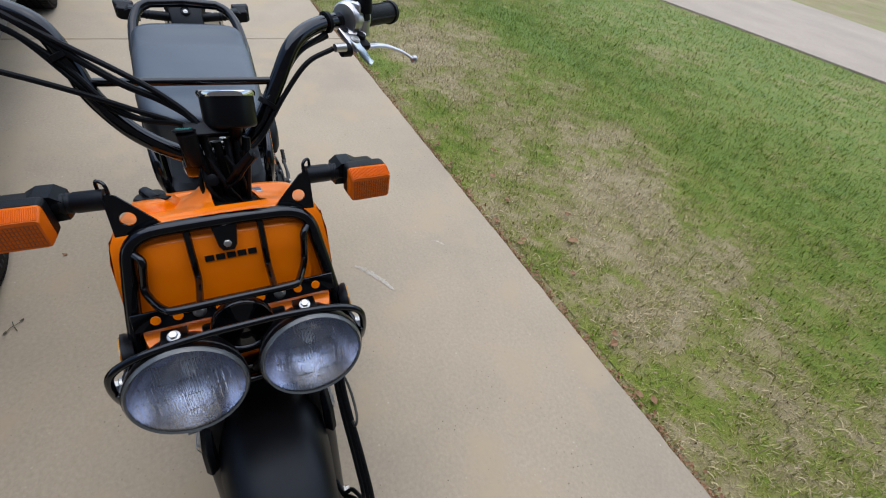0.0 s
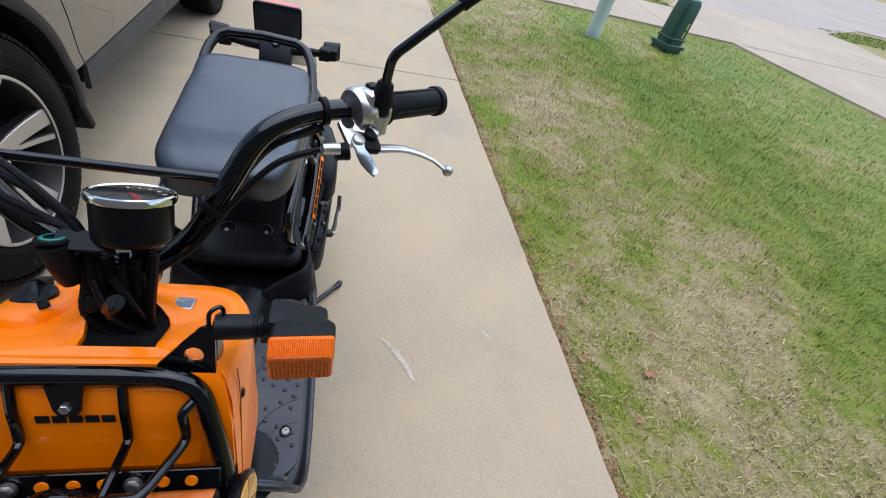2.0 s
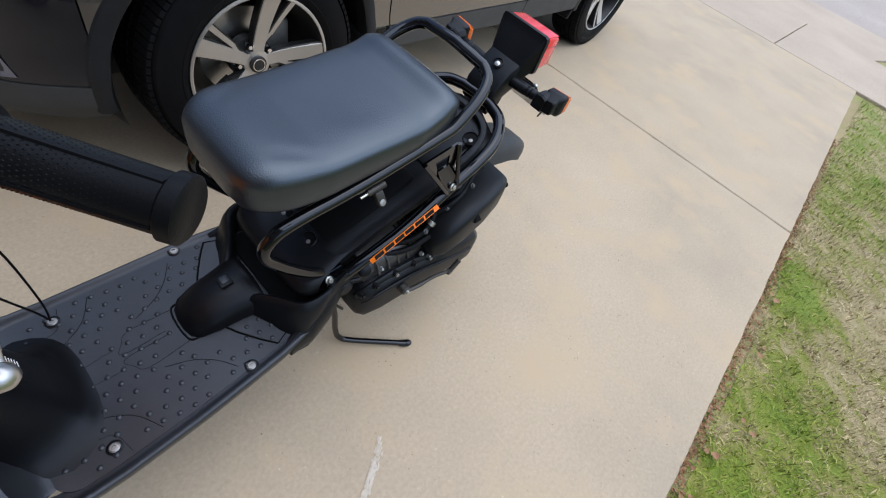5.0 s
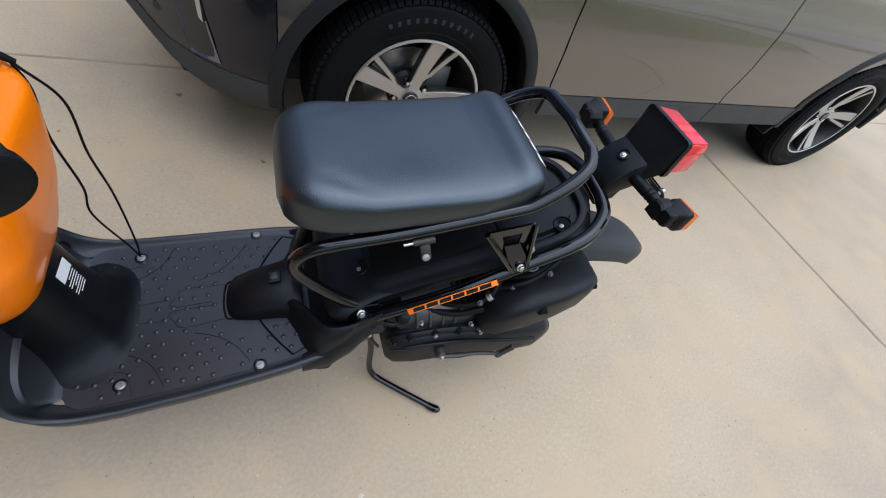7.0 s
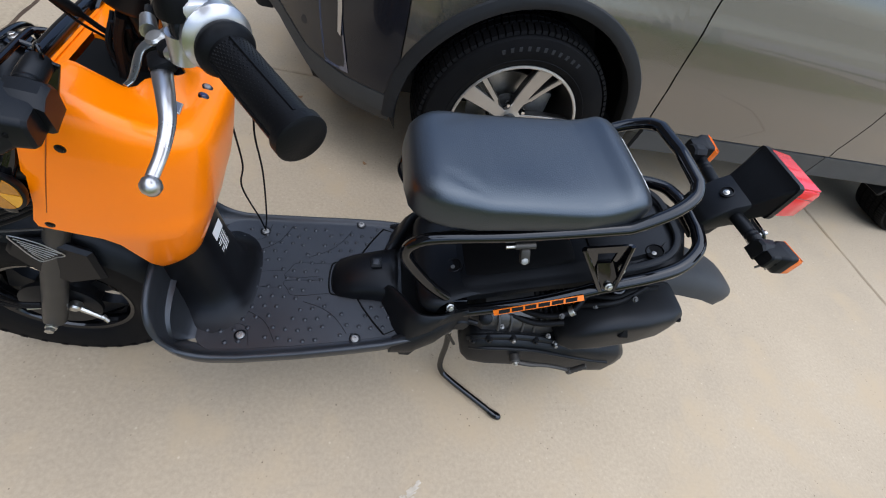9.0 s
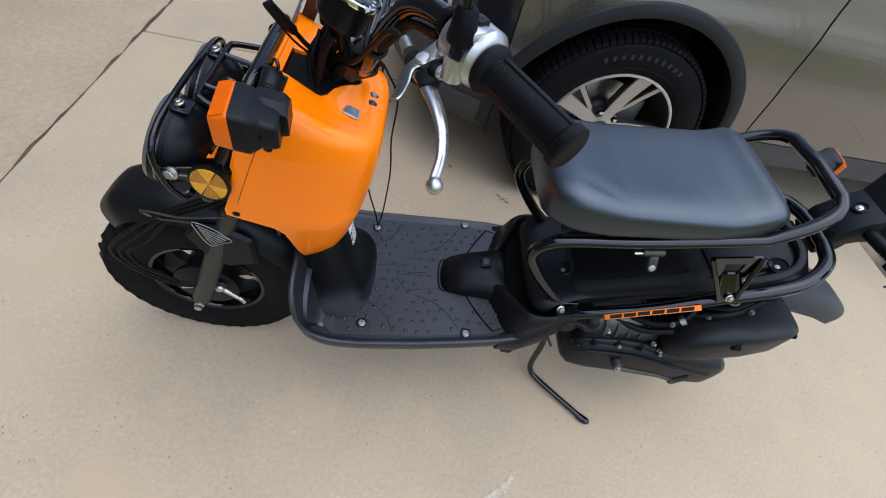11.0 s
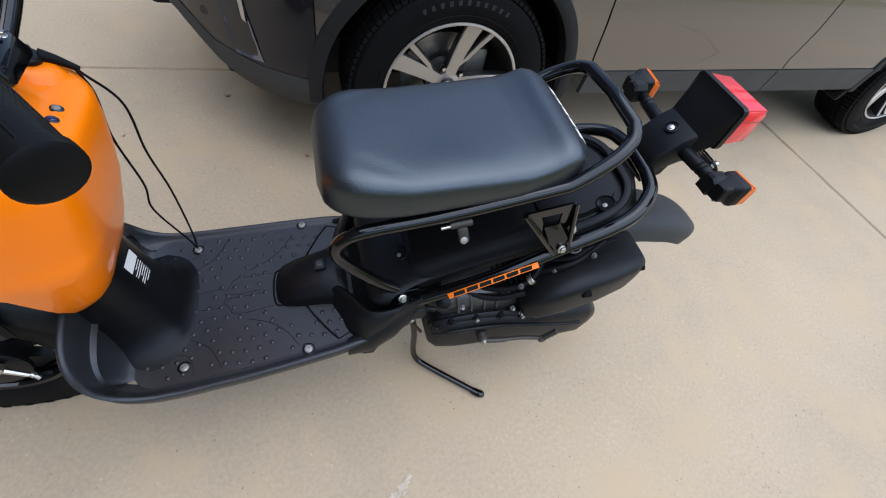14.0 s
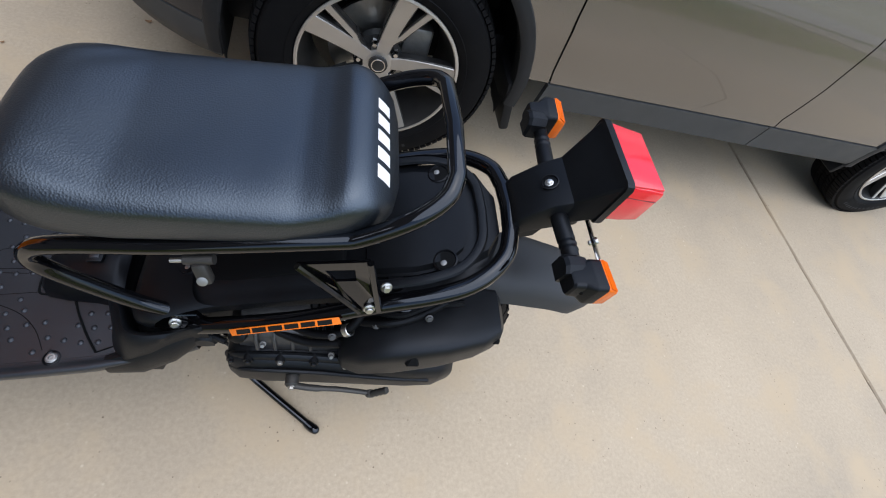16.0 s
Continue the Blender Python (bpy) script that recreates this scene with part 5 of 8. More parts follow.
for p, glow in (((0.268, -0.018, 0.790), CASTALU), ((0.268, 0.005, 0.790), LAMPBLUE)):
    b = part("warning_lamp", lathe([(0.0085, 0), (0.0085, 0.003), (0.0065, 0.0045)], p, (-0.35, 0, 1), 20), GLOSS, scooter)
    part("lamp_lens", lathe([(0.0055, 0.0035), (0.0045, 0.006), (0.001, 0.0068)], p, (-0.35, 0, 1), 16), glow, b)
ign = part("ignition_cover", join(disc((0.308, -0.090, 0.818), (-0.3, -0.15, 1), 0.021, 0.010), rbox((0.030, 0.013, 0.009), pose(0.308, -0.090, 0.830, 0, 0, 30), 0.003)), PLASTIC2, scooter, "round black ignition lock cover with a corded key cap")
part("strain_relief", tube([(0.292, -0.096, 0.822), (0.277, -0.101, 0.812), (0.258, -0.107, 0.795)], [0.0085, 0.0065, 0.004], 12), RUBBER, ign)
part("cap_strap", rbox((0.045, 0.010, 0.003), pose(0.316, -0.078, 0.829, 0, -20, 40), 0.001, 1), RUBBER, ign)

# black lower column and floor front wall
col_rows = []
for z, x0, x1, w in ((0.296, 0.205, 0.40, 0.150), (0.300, 0.222, 0.40, 0.128), (0.307, 0.236, 0.40, 0.112), (0.318, 0.247, 0.40, 0.100), (0.335, 0.257, 0.405, 0.090), (0.36, 0.266, 0.41, 0.082), (0.42, 0.283, 0.42, 0.074), (0.50, 0.298, 0.43, 0.068), (0.56, 0.31, 0.44, 0.064)):
    cx, hx = (x0 + x1) / 2, (x1 - x0) / 2
    col_rows.append([Vector((cx - hx * (abs(math.sin(a)) ** 0.7) * (1 if math.sin(a) > 0 else -1), w * (abs(math.cos(a)) ** 0.7) * (1 if math.cos(a) > 0 else -1), z)) for a in (2 * math.pi * j / 28 for j in range(28))])
part("lower_column", loft(col_rows), PLASTIC2, scooter, "smooth black plastic column")
lm = frame_of((0.2895, 0.003, 0.453), (-0.98, 0.04, 0.19))
label_plate = part("caution_label", rbox((0.044, 0.076, 0.0016), lm, 0.0004, 1), DARK, scooter, "caution label, white above and dark below, with plain bars")
part("label_field", rbox((0.041, 0.024, 0.0008), lm @ Matrix.Translation((0, 0.0245, 0.0012)), 0), WHITE, label_plate)
for k in range(7):
    part("label_bar", rbox((0.036 if k % 3 else 0.024, 0.0013, 0.0008), lm @ Matrix.Translation((0.0 if k % 3 else 0.005, 0.007 - 0.0062 * k, 0.0012)), 0), WHITE, label_plate)

# ---- footboard ----


def floor_z(x):
    return table(x, [(-0.22, 0.365), (-0.12, 0.350), (0.0, 0.332), (0.12, 0.314), (0.24, 0.300), (0.30, 0.297), (0.36, 0.300)])


def floor_w(x):
    return table(x, [(-0.22, 0.150), (-0.16, 0.170), (-0.05, 0.188), (0.10, 0.199), (0.25, 0.205), (0.31, 0.205)])


# tub: the rim runs low along the sides and climbs round the front corners to the leg shield
rim = spline([(0.399, 0.0, 0.462), (0.399, 0.06, 0.460), (0.398, 0.118, 0.450), (0.396, 0.158, 0.431), (0.389, 0.185, 0.402), (0.375, 0.199, 0.365), (0.350, 0.204, 0.331), (0.320, 0.205, 0.312), (0.290, 0.205, 0.305)], 5)
rim += [Vector((x, floor_w(x), floor_z(x) + 0.006)) for x in (0.24, 0.18, 0.12, 0.06, 0.0, -0.06, -0.12, -0.16, -0.19, -0.22)]
rim = [Vector((p.x, -p.y, p.z)) for p in reversed(rim[1:])] + rim
rows = []
for i, p in enumerate(rim):
    d = rim[min(i + 1, len(rim) - 1)] - rim[max(i - 1, 0)]
    inward = Vector((d.y, -d.x, 0)).normalized()
    if inward.dot(Vector((0.15, 0, 0)) - Vector((min(p.x, 0.15) if abs(p.y) > 0.15 else p.x, p.y, 0))) < 0:
        inward = -inward
    zf = floor_z(min(p.x, 0.34))
    tall = max(0.0, p.z - zf)
    reach = lerp(0.010, 0.058, min(1, tall / 0.13))
    sec = [(0.034, p.z - 0.066), (0.020, p.z - 0.064), (0.006, p.z - 0.036), (0.0, p.z - 0.004), (0.0025, p.z - 0.001), (0.006, p.z), (0.0095, p.z - 0.0015), (0.012, p.z - min(0.006, tall * 0.4))]
    z0 = sec[-1][1]
    sec += [(0.012 + reach * f, zf - 0.001 + (z0 - zf + 0.001) * (1 - f) ** 2.3) for f in (0.12, 0.25, 0.4, 0.55, 0.7, 0.85, 1.0)]
    sec.append((0.012 + reach + 0.012, zf - 0.004))
    rows.append([Vector((p.x + inward.x * k, p.y + inward.y * k, z)) for k, z in sec])
board = part("footboard", loft(rows, False), BOARD, scooter, "black textured plastic footboard with a raised front rim", 60)
rows = []
for x in (-0.22, -0.16, -0.12, -0.06, 0, 0.06, 0.12, 0.18, 0.24, 0.28, 0.30, 0.312, 0.322, 0.329, 0.332, 0.333):
    w = floor_w(x) - 0.024 - (0.0 if x < 0.295 else 0.045 * (1 - math.sqrt(max(0, 1 - ((x - 0.295) / 0.038) ** 2))))
    z = floor_z(x)
    rows.append([Vector((x, w * u, z - (0.0 if abs(u) < 1 else 0.003))) for u in (-1, -0.994, -0.7, -0.35, 0, 0.35, 0.7, 0.994, 1)])
part("floor_mat_field", loft([r + [p - Vector((0, 0, 0.02)) for p in r][::-1] for r in rows]), BOARD, board)
# raised round studs in slanting rows, with grooves that part the fields
stud_mesh = None
for i in range(17):
    for j in range(-6, 7):
        x = -0.10 + i * 0.0265 + (0.013 if j % 2 else 0)
        y = j * 0.0265 + 0.006 * math.sin(i)
        if x > 0.322 or abs(y) > floor_w(x) - 0.034 or (x > 0.29 and abs(y) > 0.150):
            continue
        if abs(y) < 0.075 and (x < 0.075 or x > 0.235) or x > 0.24 and abs(y) < 0.105:
            continue
        if (i * 7 + j * 5) % 6 == 0:
            continue
        if stud_mesh is None:
            stud = part("stud", lathe([(0.0054, -0.001), (0.0048, 0.0008), (0.0030, 0.0020), (0.0006, 0.0024)], (0, 0, 0), (0.12, 0, 1), 10), BOARD, board)
            stud_mesh = stud.data
        else:
            stud = new("stud", stud_mesh)
            stud.parent = board
        stud.location = (x, y, floor_z(x))


# Near-black threads laid on the board stand for the shade in its grooves
def groove(name, pts, r, lift):
    part(name, tube([Vector((x, y, floor_z(x) + lift)) for x, y, _ in spline([(a, b, 0) for a, b in pts], 5)], r, 5), DEEP, board)


for s in (1, -1):
    groove("groove", [(0.064, s * 0.043), (0.142, s * 0.047), (0.160, s * 0.030), (0.168, s * 0.006), (0.090, s * 0.005)], 0.0007, -0.0002)
    groove("groove", [(0.121, s * 0.064), (0.076, s * 0.084), (0.043, s * 0.113), (0.019, s * 0.150)], 0.0008, -0.0002)
    groove("groove", [(0.268, s * 0.073), (0.218, s * 0.099), (0.192, s * 0.123), (0.170, s * 0.166)], 0.0008, -0.0002)
    groove("groove", [(0.239, s * 0.020), (0.200, s * 0.024), (0.176, s * 0.024)], 0.0006, -0.0002)
    groove("groove", [(0.325, s * 0.115), (0.280, s * 0.118), (0.236, s * 0.126), (0.222, s * 0.172)], 0.0006, -0.0002)
    groove("lid_seam", [(0.067, 0), (0.065, s * 0.028), (0.055, s * 0.047), (0.009, s * 0.048), (-0.016, s * 0.087), (-0.040, s * 0.125), (-0.063, s * 0.156)], 0.0021, 0.0007)
    groove("hump_seam", [(0.056, 0), (0.052, s * 0.026), (0.040, s * 0.041), (0.012, s * 0.048)], 0.0009, 0.0004)
    groove("field_seam", [(-0.063, s * 0.156), (-0.10, s * 0.140), (-0.131, s * 0.125)], 0.0012, 0.0006)
for p in ((0.0, 0.164), (0.242, 0.148), (-0.005, -0.172), (0.236, -0.147)):
    z = floor_z(p[0])
    part("bolt_recess", lathe([(0.0125, -0.004), (0.0130, 0.0016), (0.0115, 0.0022), (0.0105, 0.0003)], (*p, z), (0.06, 0, 1), 20), PLASTIC2, board)
    part("floor_bolt", lathe([(0.0088, 0), (0.0088, 0.002), (0.0066, 0.0040), (0.0038, 0.0042), (0.0033, 0.001)], (*p, z), (0.06, 0, 1), 18), CASTALU, board)
# hump over the battery lid
hump = []
for x, w, h in ((0.062, 0.014, 0.003), (0.057, 0.032, 0.018), (0.044, 0.044, 0.036), (0.01, 0.051, 0.050), (-0.04, 0.056, 0.060), (-0.070, 0.062, 0.061), (-0.082, 0.066, 0.058), (-0.090, 0.068, 0.050), (-0.094, 0.066, 0.02)):
    z = floor_z(x) - 0.006
    hump.append([Vector((x, w * math.cos(a) * (1 + 0.18 * (1 - math.sin(a))), z + (h + 0.006) * math.sin(a) ** 0.55)) for a in (math.pi * j / 20 for j in range(21))])
part("battery_hump", loft(hump), PLASTIC2, scooter, "smooth black plastic hump")
hm = frame_of((-0.038, 0, 0.402), (0.14, 0, 1), (1, 0, 0))
latch = part("lid_latch", rbox((0.030, 0.026, 0.006), hm, 0.003), PLASTIC, scooter)
part("latch_button", rbox((0.018, 0.016, 0.004), hm @ Matrix.Translation((0, 0, 0.003)), 0.002), BOARD, latch)
# wall behind the hump: dark scoop, then the box front
scoop = []
for x, z, w in ((-0.170, 0.335, 0.160), (-0.178, 0.36, 0.158), (-0.180, 0.40, 0.150), (-0.186, 0.43, 0.142)):
    scoop.append([Vector((x - 0.045 * (1 - u * u), w * u, z + 0.012 * (1 - u * u))) for u in (-1 + j / 10 for j in range(21))])
part("scoop_wall", loft([r + [p - Vector((0.02, 0, 0.004)) for p in r][::-1] for r in scoop]), GLOSS, scooter)
# chin of the box: a rounded lip that overhangs the dark scoop
chin = []
for x, z, w in ((-0.215, 0.474, 0.118), (-0.190, 0.467, 0.122), (-0.160, 0.457, 0.128), (-0.138, 0.450, 0.134), (-0.126, 0.438, 0.138), (-0.122, 0.426, 0.139), (-0.127, 0.414, 0.138), (-0.150, 0.404, 0.132), (-0.190, 0.402, 0.124)):
    chin.append([Vector((x - 0.045 * abs(u) ** 4, w * math.sin(u * math.pi / 2), z + 0.006 * abs(u) ** 3)) for u in (-1 + j / 14 for j in range(29))])
part("box_chin", loft(chin, False), PLASTIC, scooter, "rounded black plastic lip of the box", 60)
# collar from the hump round both sides of the scoop
for s in (1, -1):
    path = spline([(-0.052, 0.046, 0.372), (-0.074, 0.062, 0.396), (-0.101, 0.102, 0.411), (-0.122, 0.142, 0.424), (-0.150, 0.154, 0.430), (-0.19, 0.152, 0.436), (-0.24, 0.140, 0.442)], 5)
    rows = []
    for k, p in enumerate(path):
        d = path[min(k + 1, len(path) - 1)] - path[max(k - 1, 0)]
        nrm = Vector((d.y, -d.x, 0)).normalized()
        zf = floor_z(p.x) - 0.004
        wide = lerp(0.35, 1.0, min(1, k / 12))
        sec = [p + nrm * 0.032 * wide, p + nrm * 0.024 * wide, p + nrm * 0.014 * wide, p + nrm * 0.006, p, p - nrm * 0.005, p - nrm * 0.009, p - nrm * 0.011]
        hs = [zf, lerp(zf, p.z, 0.35), lerp(zf, p.z, 0.75), p.z - 0.004, p.z, p.z - 0.002, p.z - 0.010, zf]
        rows.append([Vector((q.x, s * min(q.y, floor_w(q.x) - 0.004), hz)) for q, hz in zip(sec, hs)])
    part("scoop_collar", loft(rows), PLASTIC, scooter, "black plastic collar beside the scoop", 50)
# Near-black plate added for the shade at the bottom of the scoop
part("scoop_floor", rbox((0.10, 0.26, 0.004), pose(-0.155, 0, 0.360, 0, 6, 0), 0.001, 1), DEEP, scooter)
two("board_shoulder", loft([[Vector((x, y0 + 0.012 * math.cos(a) * k, z0 + h * math.sin(a))) for a in (2 * math.pi * j / 14 for j in range(14))] for x, y0, z0, h, k in ((-0.08, 0.168, 0.318, 0.030, 1.2), (-0.13, 0.160, 0.325, 0.045, 1.8), (-0.18, 0.146, 0.355, 0.050, 2.0), (-0.22, 0.132, 0.385, 0.036, 1.6), (-0.235, 0.125, 0.395, 0.018, 0.8))]), PLASTIC, "black plastic shoulder of the footboard")
two("board_tab", prism([(-0.165, 0.30), (-0.09, 0.30), (-0.115, 0.235), (-0.14, 0.232)], 0.02, Matrix(((1, 0, 0, 0), (0, 0, 1, 0.135), (0, 1, 0, 0), (0, 0, 0, 1))), 0.003), PLASTIC)

# cord tied to the floor bolt
part("cord", tube(spline([(0.236, -0.147, 0.310), (0.245, -0.140, 0.36), (0.270, -0.122, 0.48), (0.260, -0.116, 0.555), (0.268, -0.115, 0.665), (0.258, -0.112, 0.75), (0.262, -0.104, 0.797)], 8), 0.0020, 6), RUBBER, scooter, "thin black cord hanging to the footboard")
part("cord", tube(spline([(0.236, -0.147, 0.310), (0.228, -0.138, 0.38), (0.223, -0.122, 0.53), (0.230, -0.116, 0.634), (0.228, -0.113, 0.733), (0.255, -0.095, 0.80)], 8), 0.0020, 6), RUBBER, scooter, "thin black cord hanging to the footboard")

# ---- frame, under-seat tray, rear rack ----
R1 = 0.0118


def box_path(points, closed=False, steps=5):
    return spline(points, steps, closed)


# upper rail: from the pivot bolts, round the front bend, along under the seat and round the back
UP = [(-0.215, 0.118, 0.432), (-0.15, 0.118, 0.485), (-0.085, 0.118, 0.565), (-0.068, 0.119, 0.607), (-0.085, 0.121, 0.640), (-0.13, 0.124, 0.661), (-0.25, 0.130, 0.690), (-0.42, 0.134, 0.737), (-0.46, 0.134, 0.752), (-0.515, 0.126, 0.790), (-0.548, 0.108, 0.814), (-0.560, 0.082, 0.826)]
loop = box_path(UP) + [Vector((-0.562, 0, 0.830))] + [Vector((p.x, -p.y, p.z)) for p in reversed(box_path(UP))]
part("seat_rail", tube(loop, R1, 14), GLOSS, scooter, "gloss black tubular seat rail and grab handle")
LOW = [(-0.205, 0.127, 0.406), (-0.26, 0.136, 0.440), (-0.38, 0.147, 0.506), (-0.487, 0.146, 0.570), (-0.59, 0.142, 0.620), (-0.648, 0.128, 0.648), (-0.690, 0.092, 0.668), (-0.704, 0.045, 0.676)]
loop = box_path(LOW) + [Vector((-0.706, 0, 0.678))] + [Vector((p.x, -p.y, p.z)) for p in reversed(box_path(LOW))]
part("main_frame_tube", tube(loop, 0.0145, 14), GLOSS, scooter, "gloss black main frame tube")
two("frame_down_tube", tube(spline([(-0.21, 0.118, 0.40), (-0.17, 0.115, 0.32), (-0.08, 0.11, 0.28), (0.05, 0.10, 0.26), (0.25, 0.08, 0.26), (0.42, 0.05, 0.36), (0.44, 0.03, 0.5)], 5), 0.016, 12), GLOSS)
two("pivot_plate", prism([(-0.245, 0.405), (-0.205, 0.39), (-0.19, 0.41), (-0.195, 0.455), (-0.23, 0.46)], 0.010, Matrix(((1, 0, 0, 0), (0, 0, 1, 0.118), (0, 1, 0, 0), (0, 0, 0, 1))), 0.002), GLOSS)
for s in (1, -1):
    bolt("frame_bolt", (-0.196, 0.131 * s, 0.436), (-0.2, s, 0.5), scooter, 0.0095, 0.010)
    bolt("frame_bolt", (-0.222, 0.131 * s, 0.422), (-0.2, s, 0.5), scooter, 0.0095, 0.010)
part("frame_clamp", join(disc((-0.235, 0.12, 0.385), (0, 1, 0), 0.022, 0.03), tube([(-0.235, 0.135, 0.395), (-0.27, 0.15, 0.40)], 0.006, 8)), ENGINE, scooter)

# strut plates between the rails, with an opening
for s in (1, -1):
    verts = [(-0.385, 0.690), (-0.475, 0.712), (-0.505, 0.590), (-0.478, 0.578)]
    hole = [(-0.420, 0.680), (-0.458, 0.688), (-0.464, 0.656), (-0.436, 0.650)]
    rows = []
    for y, which in ((0.140, verts), (0.1445, verts), (0.1445, hole), (0.140, hole)):
        pts2 = []
        for (ax, az), (bx, bz) in zip(which, which[1:] + which[:1]):
            pts2 += [Vector((lerp(ax, bx, k / 5), s * (y + 0.012 * ((lerp(az, bz, k / 5)) < 0.62)), lerp(az, bz, k / 5))) for k in range(5)]
        rows.append(pts2)
    plate = part("strut_plate", loft(rows, True, (False, False), True), GLOSS, scooter, "gloss black strut plate with an opening")
    part("strut_edge", tube([(-0.385, 0.146 * s, 0.690), (-0.478, 0.158 * s, 0.580)], 0.005, 8), GLOSS, plate)
    part("strut_edge", tube([(-0.475, 0.146 * s, 0.712), (-0.505, 0.158 * s, 0.590)], 0.005, 8), GLOSS, plate)
    bolt("strut_bolt", (-0.490, 0.157 * s, 0.594), (-0.1, s, 0.3), scooter, 0.009, 0.008)
    bolt("strut_bolt", (-0.511, 0.134 * s, 0.622), (-0.1, s, 0.4), scooter, 0.009, 0.008)

# tray under the seat: a shallow moulded pan, wide joints and a raised rim at the tail
def sunk(x, z):
    """The tray sinks a little towards the tail."""
    return z - 0.012 - 0.040 * max(0, -x - 0.2)


pan = []
for x, z, w, lipz in ((-0.175, 0.464, 0.118, 0.004), (-0.20, 0.480, 0.119, 0.006), (-0.25, 0.500, 0.118, 0.010), (-0.32, 0.530, 0.118, 0.012), (-0.40, 0.568, 0.122, 0.012), (-0.48, 0.605, 0.126, 0.014), (-0.56, 0.640, 0.132, 0.014), (-0.63, 0.668, 0.127, 0.014), (-0.672, 0.684, 0.100, 0.012), (-0.694, 0.692, 0.05, 0.008)):
    row = []
    z = sunk(x, z)
    for j in range(21):
        u = -1 + j / 10
        row.append(Vector((x, w * u, z - 0.012 + lipz * (1 if abs(u) < 0.72 else 0.2) - 0.035 * max(0, abs(u) - 0.86))))
    pan.append(row)
tray = part("tray", loft([r + [p - Vector((0, 0, 0.02)) for p in r][::-1] for r in pan]), PLASTIC, scooter, "black moulded tray under the seat")
plateau = []
for x, z, w in ((-0.485, 0.614, 0.098), (-0.50, 0.624, 0.102), (-0.56, 0.650, 0.106), (-0.606, 0.669, 0.098), (-0.630, 0.679, 0.076), (-0.641, 0.683, 0.04)):
    plateau.append([Vector((x, w * u, sunk(x, z) - (0.010 if abs(u) > 0.93 else 0))) for u in (-1, -0.95, -0.9, -0.5, 0, 0.5, 0.9, 0.95, 1)])
part("tray_deck", loft([r + [p - Vector((0, 0, 0.02)) for p in r][::-1] for r in plateau]), PLASTIC, tray)
step = spline([(-0.50, 0.122, 0.600), (-0.575, 0.120, 0.632), (-0.628, 0.102, 0.650), (-0.658, 0.060, 0.660), (-0.664, 0, 0.662)], 5)
part("tray_rim", tube(step + [Vector((p.x, -p.y, p.z)) for p in reversed(step[:-1])], 0.0085, 8, flat=0.6), PLASTIC, tray)
for p in ((-0.206, 0.042, 0.470), (-0.206, -0.044, 0.470), (-0.602, 0.090, 0.638), (-0.602, -0.086, 0.638)):
    part("tray_hole", lathe([(0.0190, -0.004), (0.0195, 0.003), (0.0175, 0.0042), (0.016, 0.001)], p, (0.42, 0, 0.9), 20), PLASTIC2, tray)
    part("hole_shade", lathe([(0.0158, 0.0005), (0.0158, 0.0018)], p, (0.42, 0, 0.9), 20), DEEP, tray)
    part("tray_screw", lathe([(0.0050, 0.0012), (0.0050, 0.0022), (0.0030, 0.0028)], Vector(p) + Vector((0.003, 0.004 if p[1] > 0 else -0.004, -0.001)), (0.42, 0, 0.9), 12), CASTALU, tray)
# Near-black block added under the tray to fill its dark space
part("under_tray_dark_fill", rbox((0.26, 0.17, 0.12), pose(-0.36, 0, 0.475, 0, 26, 0), 0.02), DEEP, scooter)
# lock under the seat
lock = part("seat_lock", join(tube([(-0.255, 0.140, 0.674), (-0.290, 0.142, 0.684)], 0.0065, 12), rbox((0.018, 0.014, 0.032), pose(-0.276, 0.150, 0.662, 20, 15, 0), 0.004)), FORKM, scooter, "metal seat lock with keyhole")
part("lock_face", lathe([(0.0065, 0), (0.0065, 0.003), (0.003, 0.004)], (-0.276, 0.158, 0.656), (0, 1, 0.6), 18), CASTALU, lock)
part("lock_pin", tube([(-0.239, 0.140, 0.669), (-0.257, 0.140, 0.673)], 0.0030, 10), STEEL, lock)

# seat: one cushion, dished in the middle and raised at the back
seat_rows = []
NU = 56
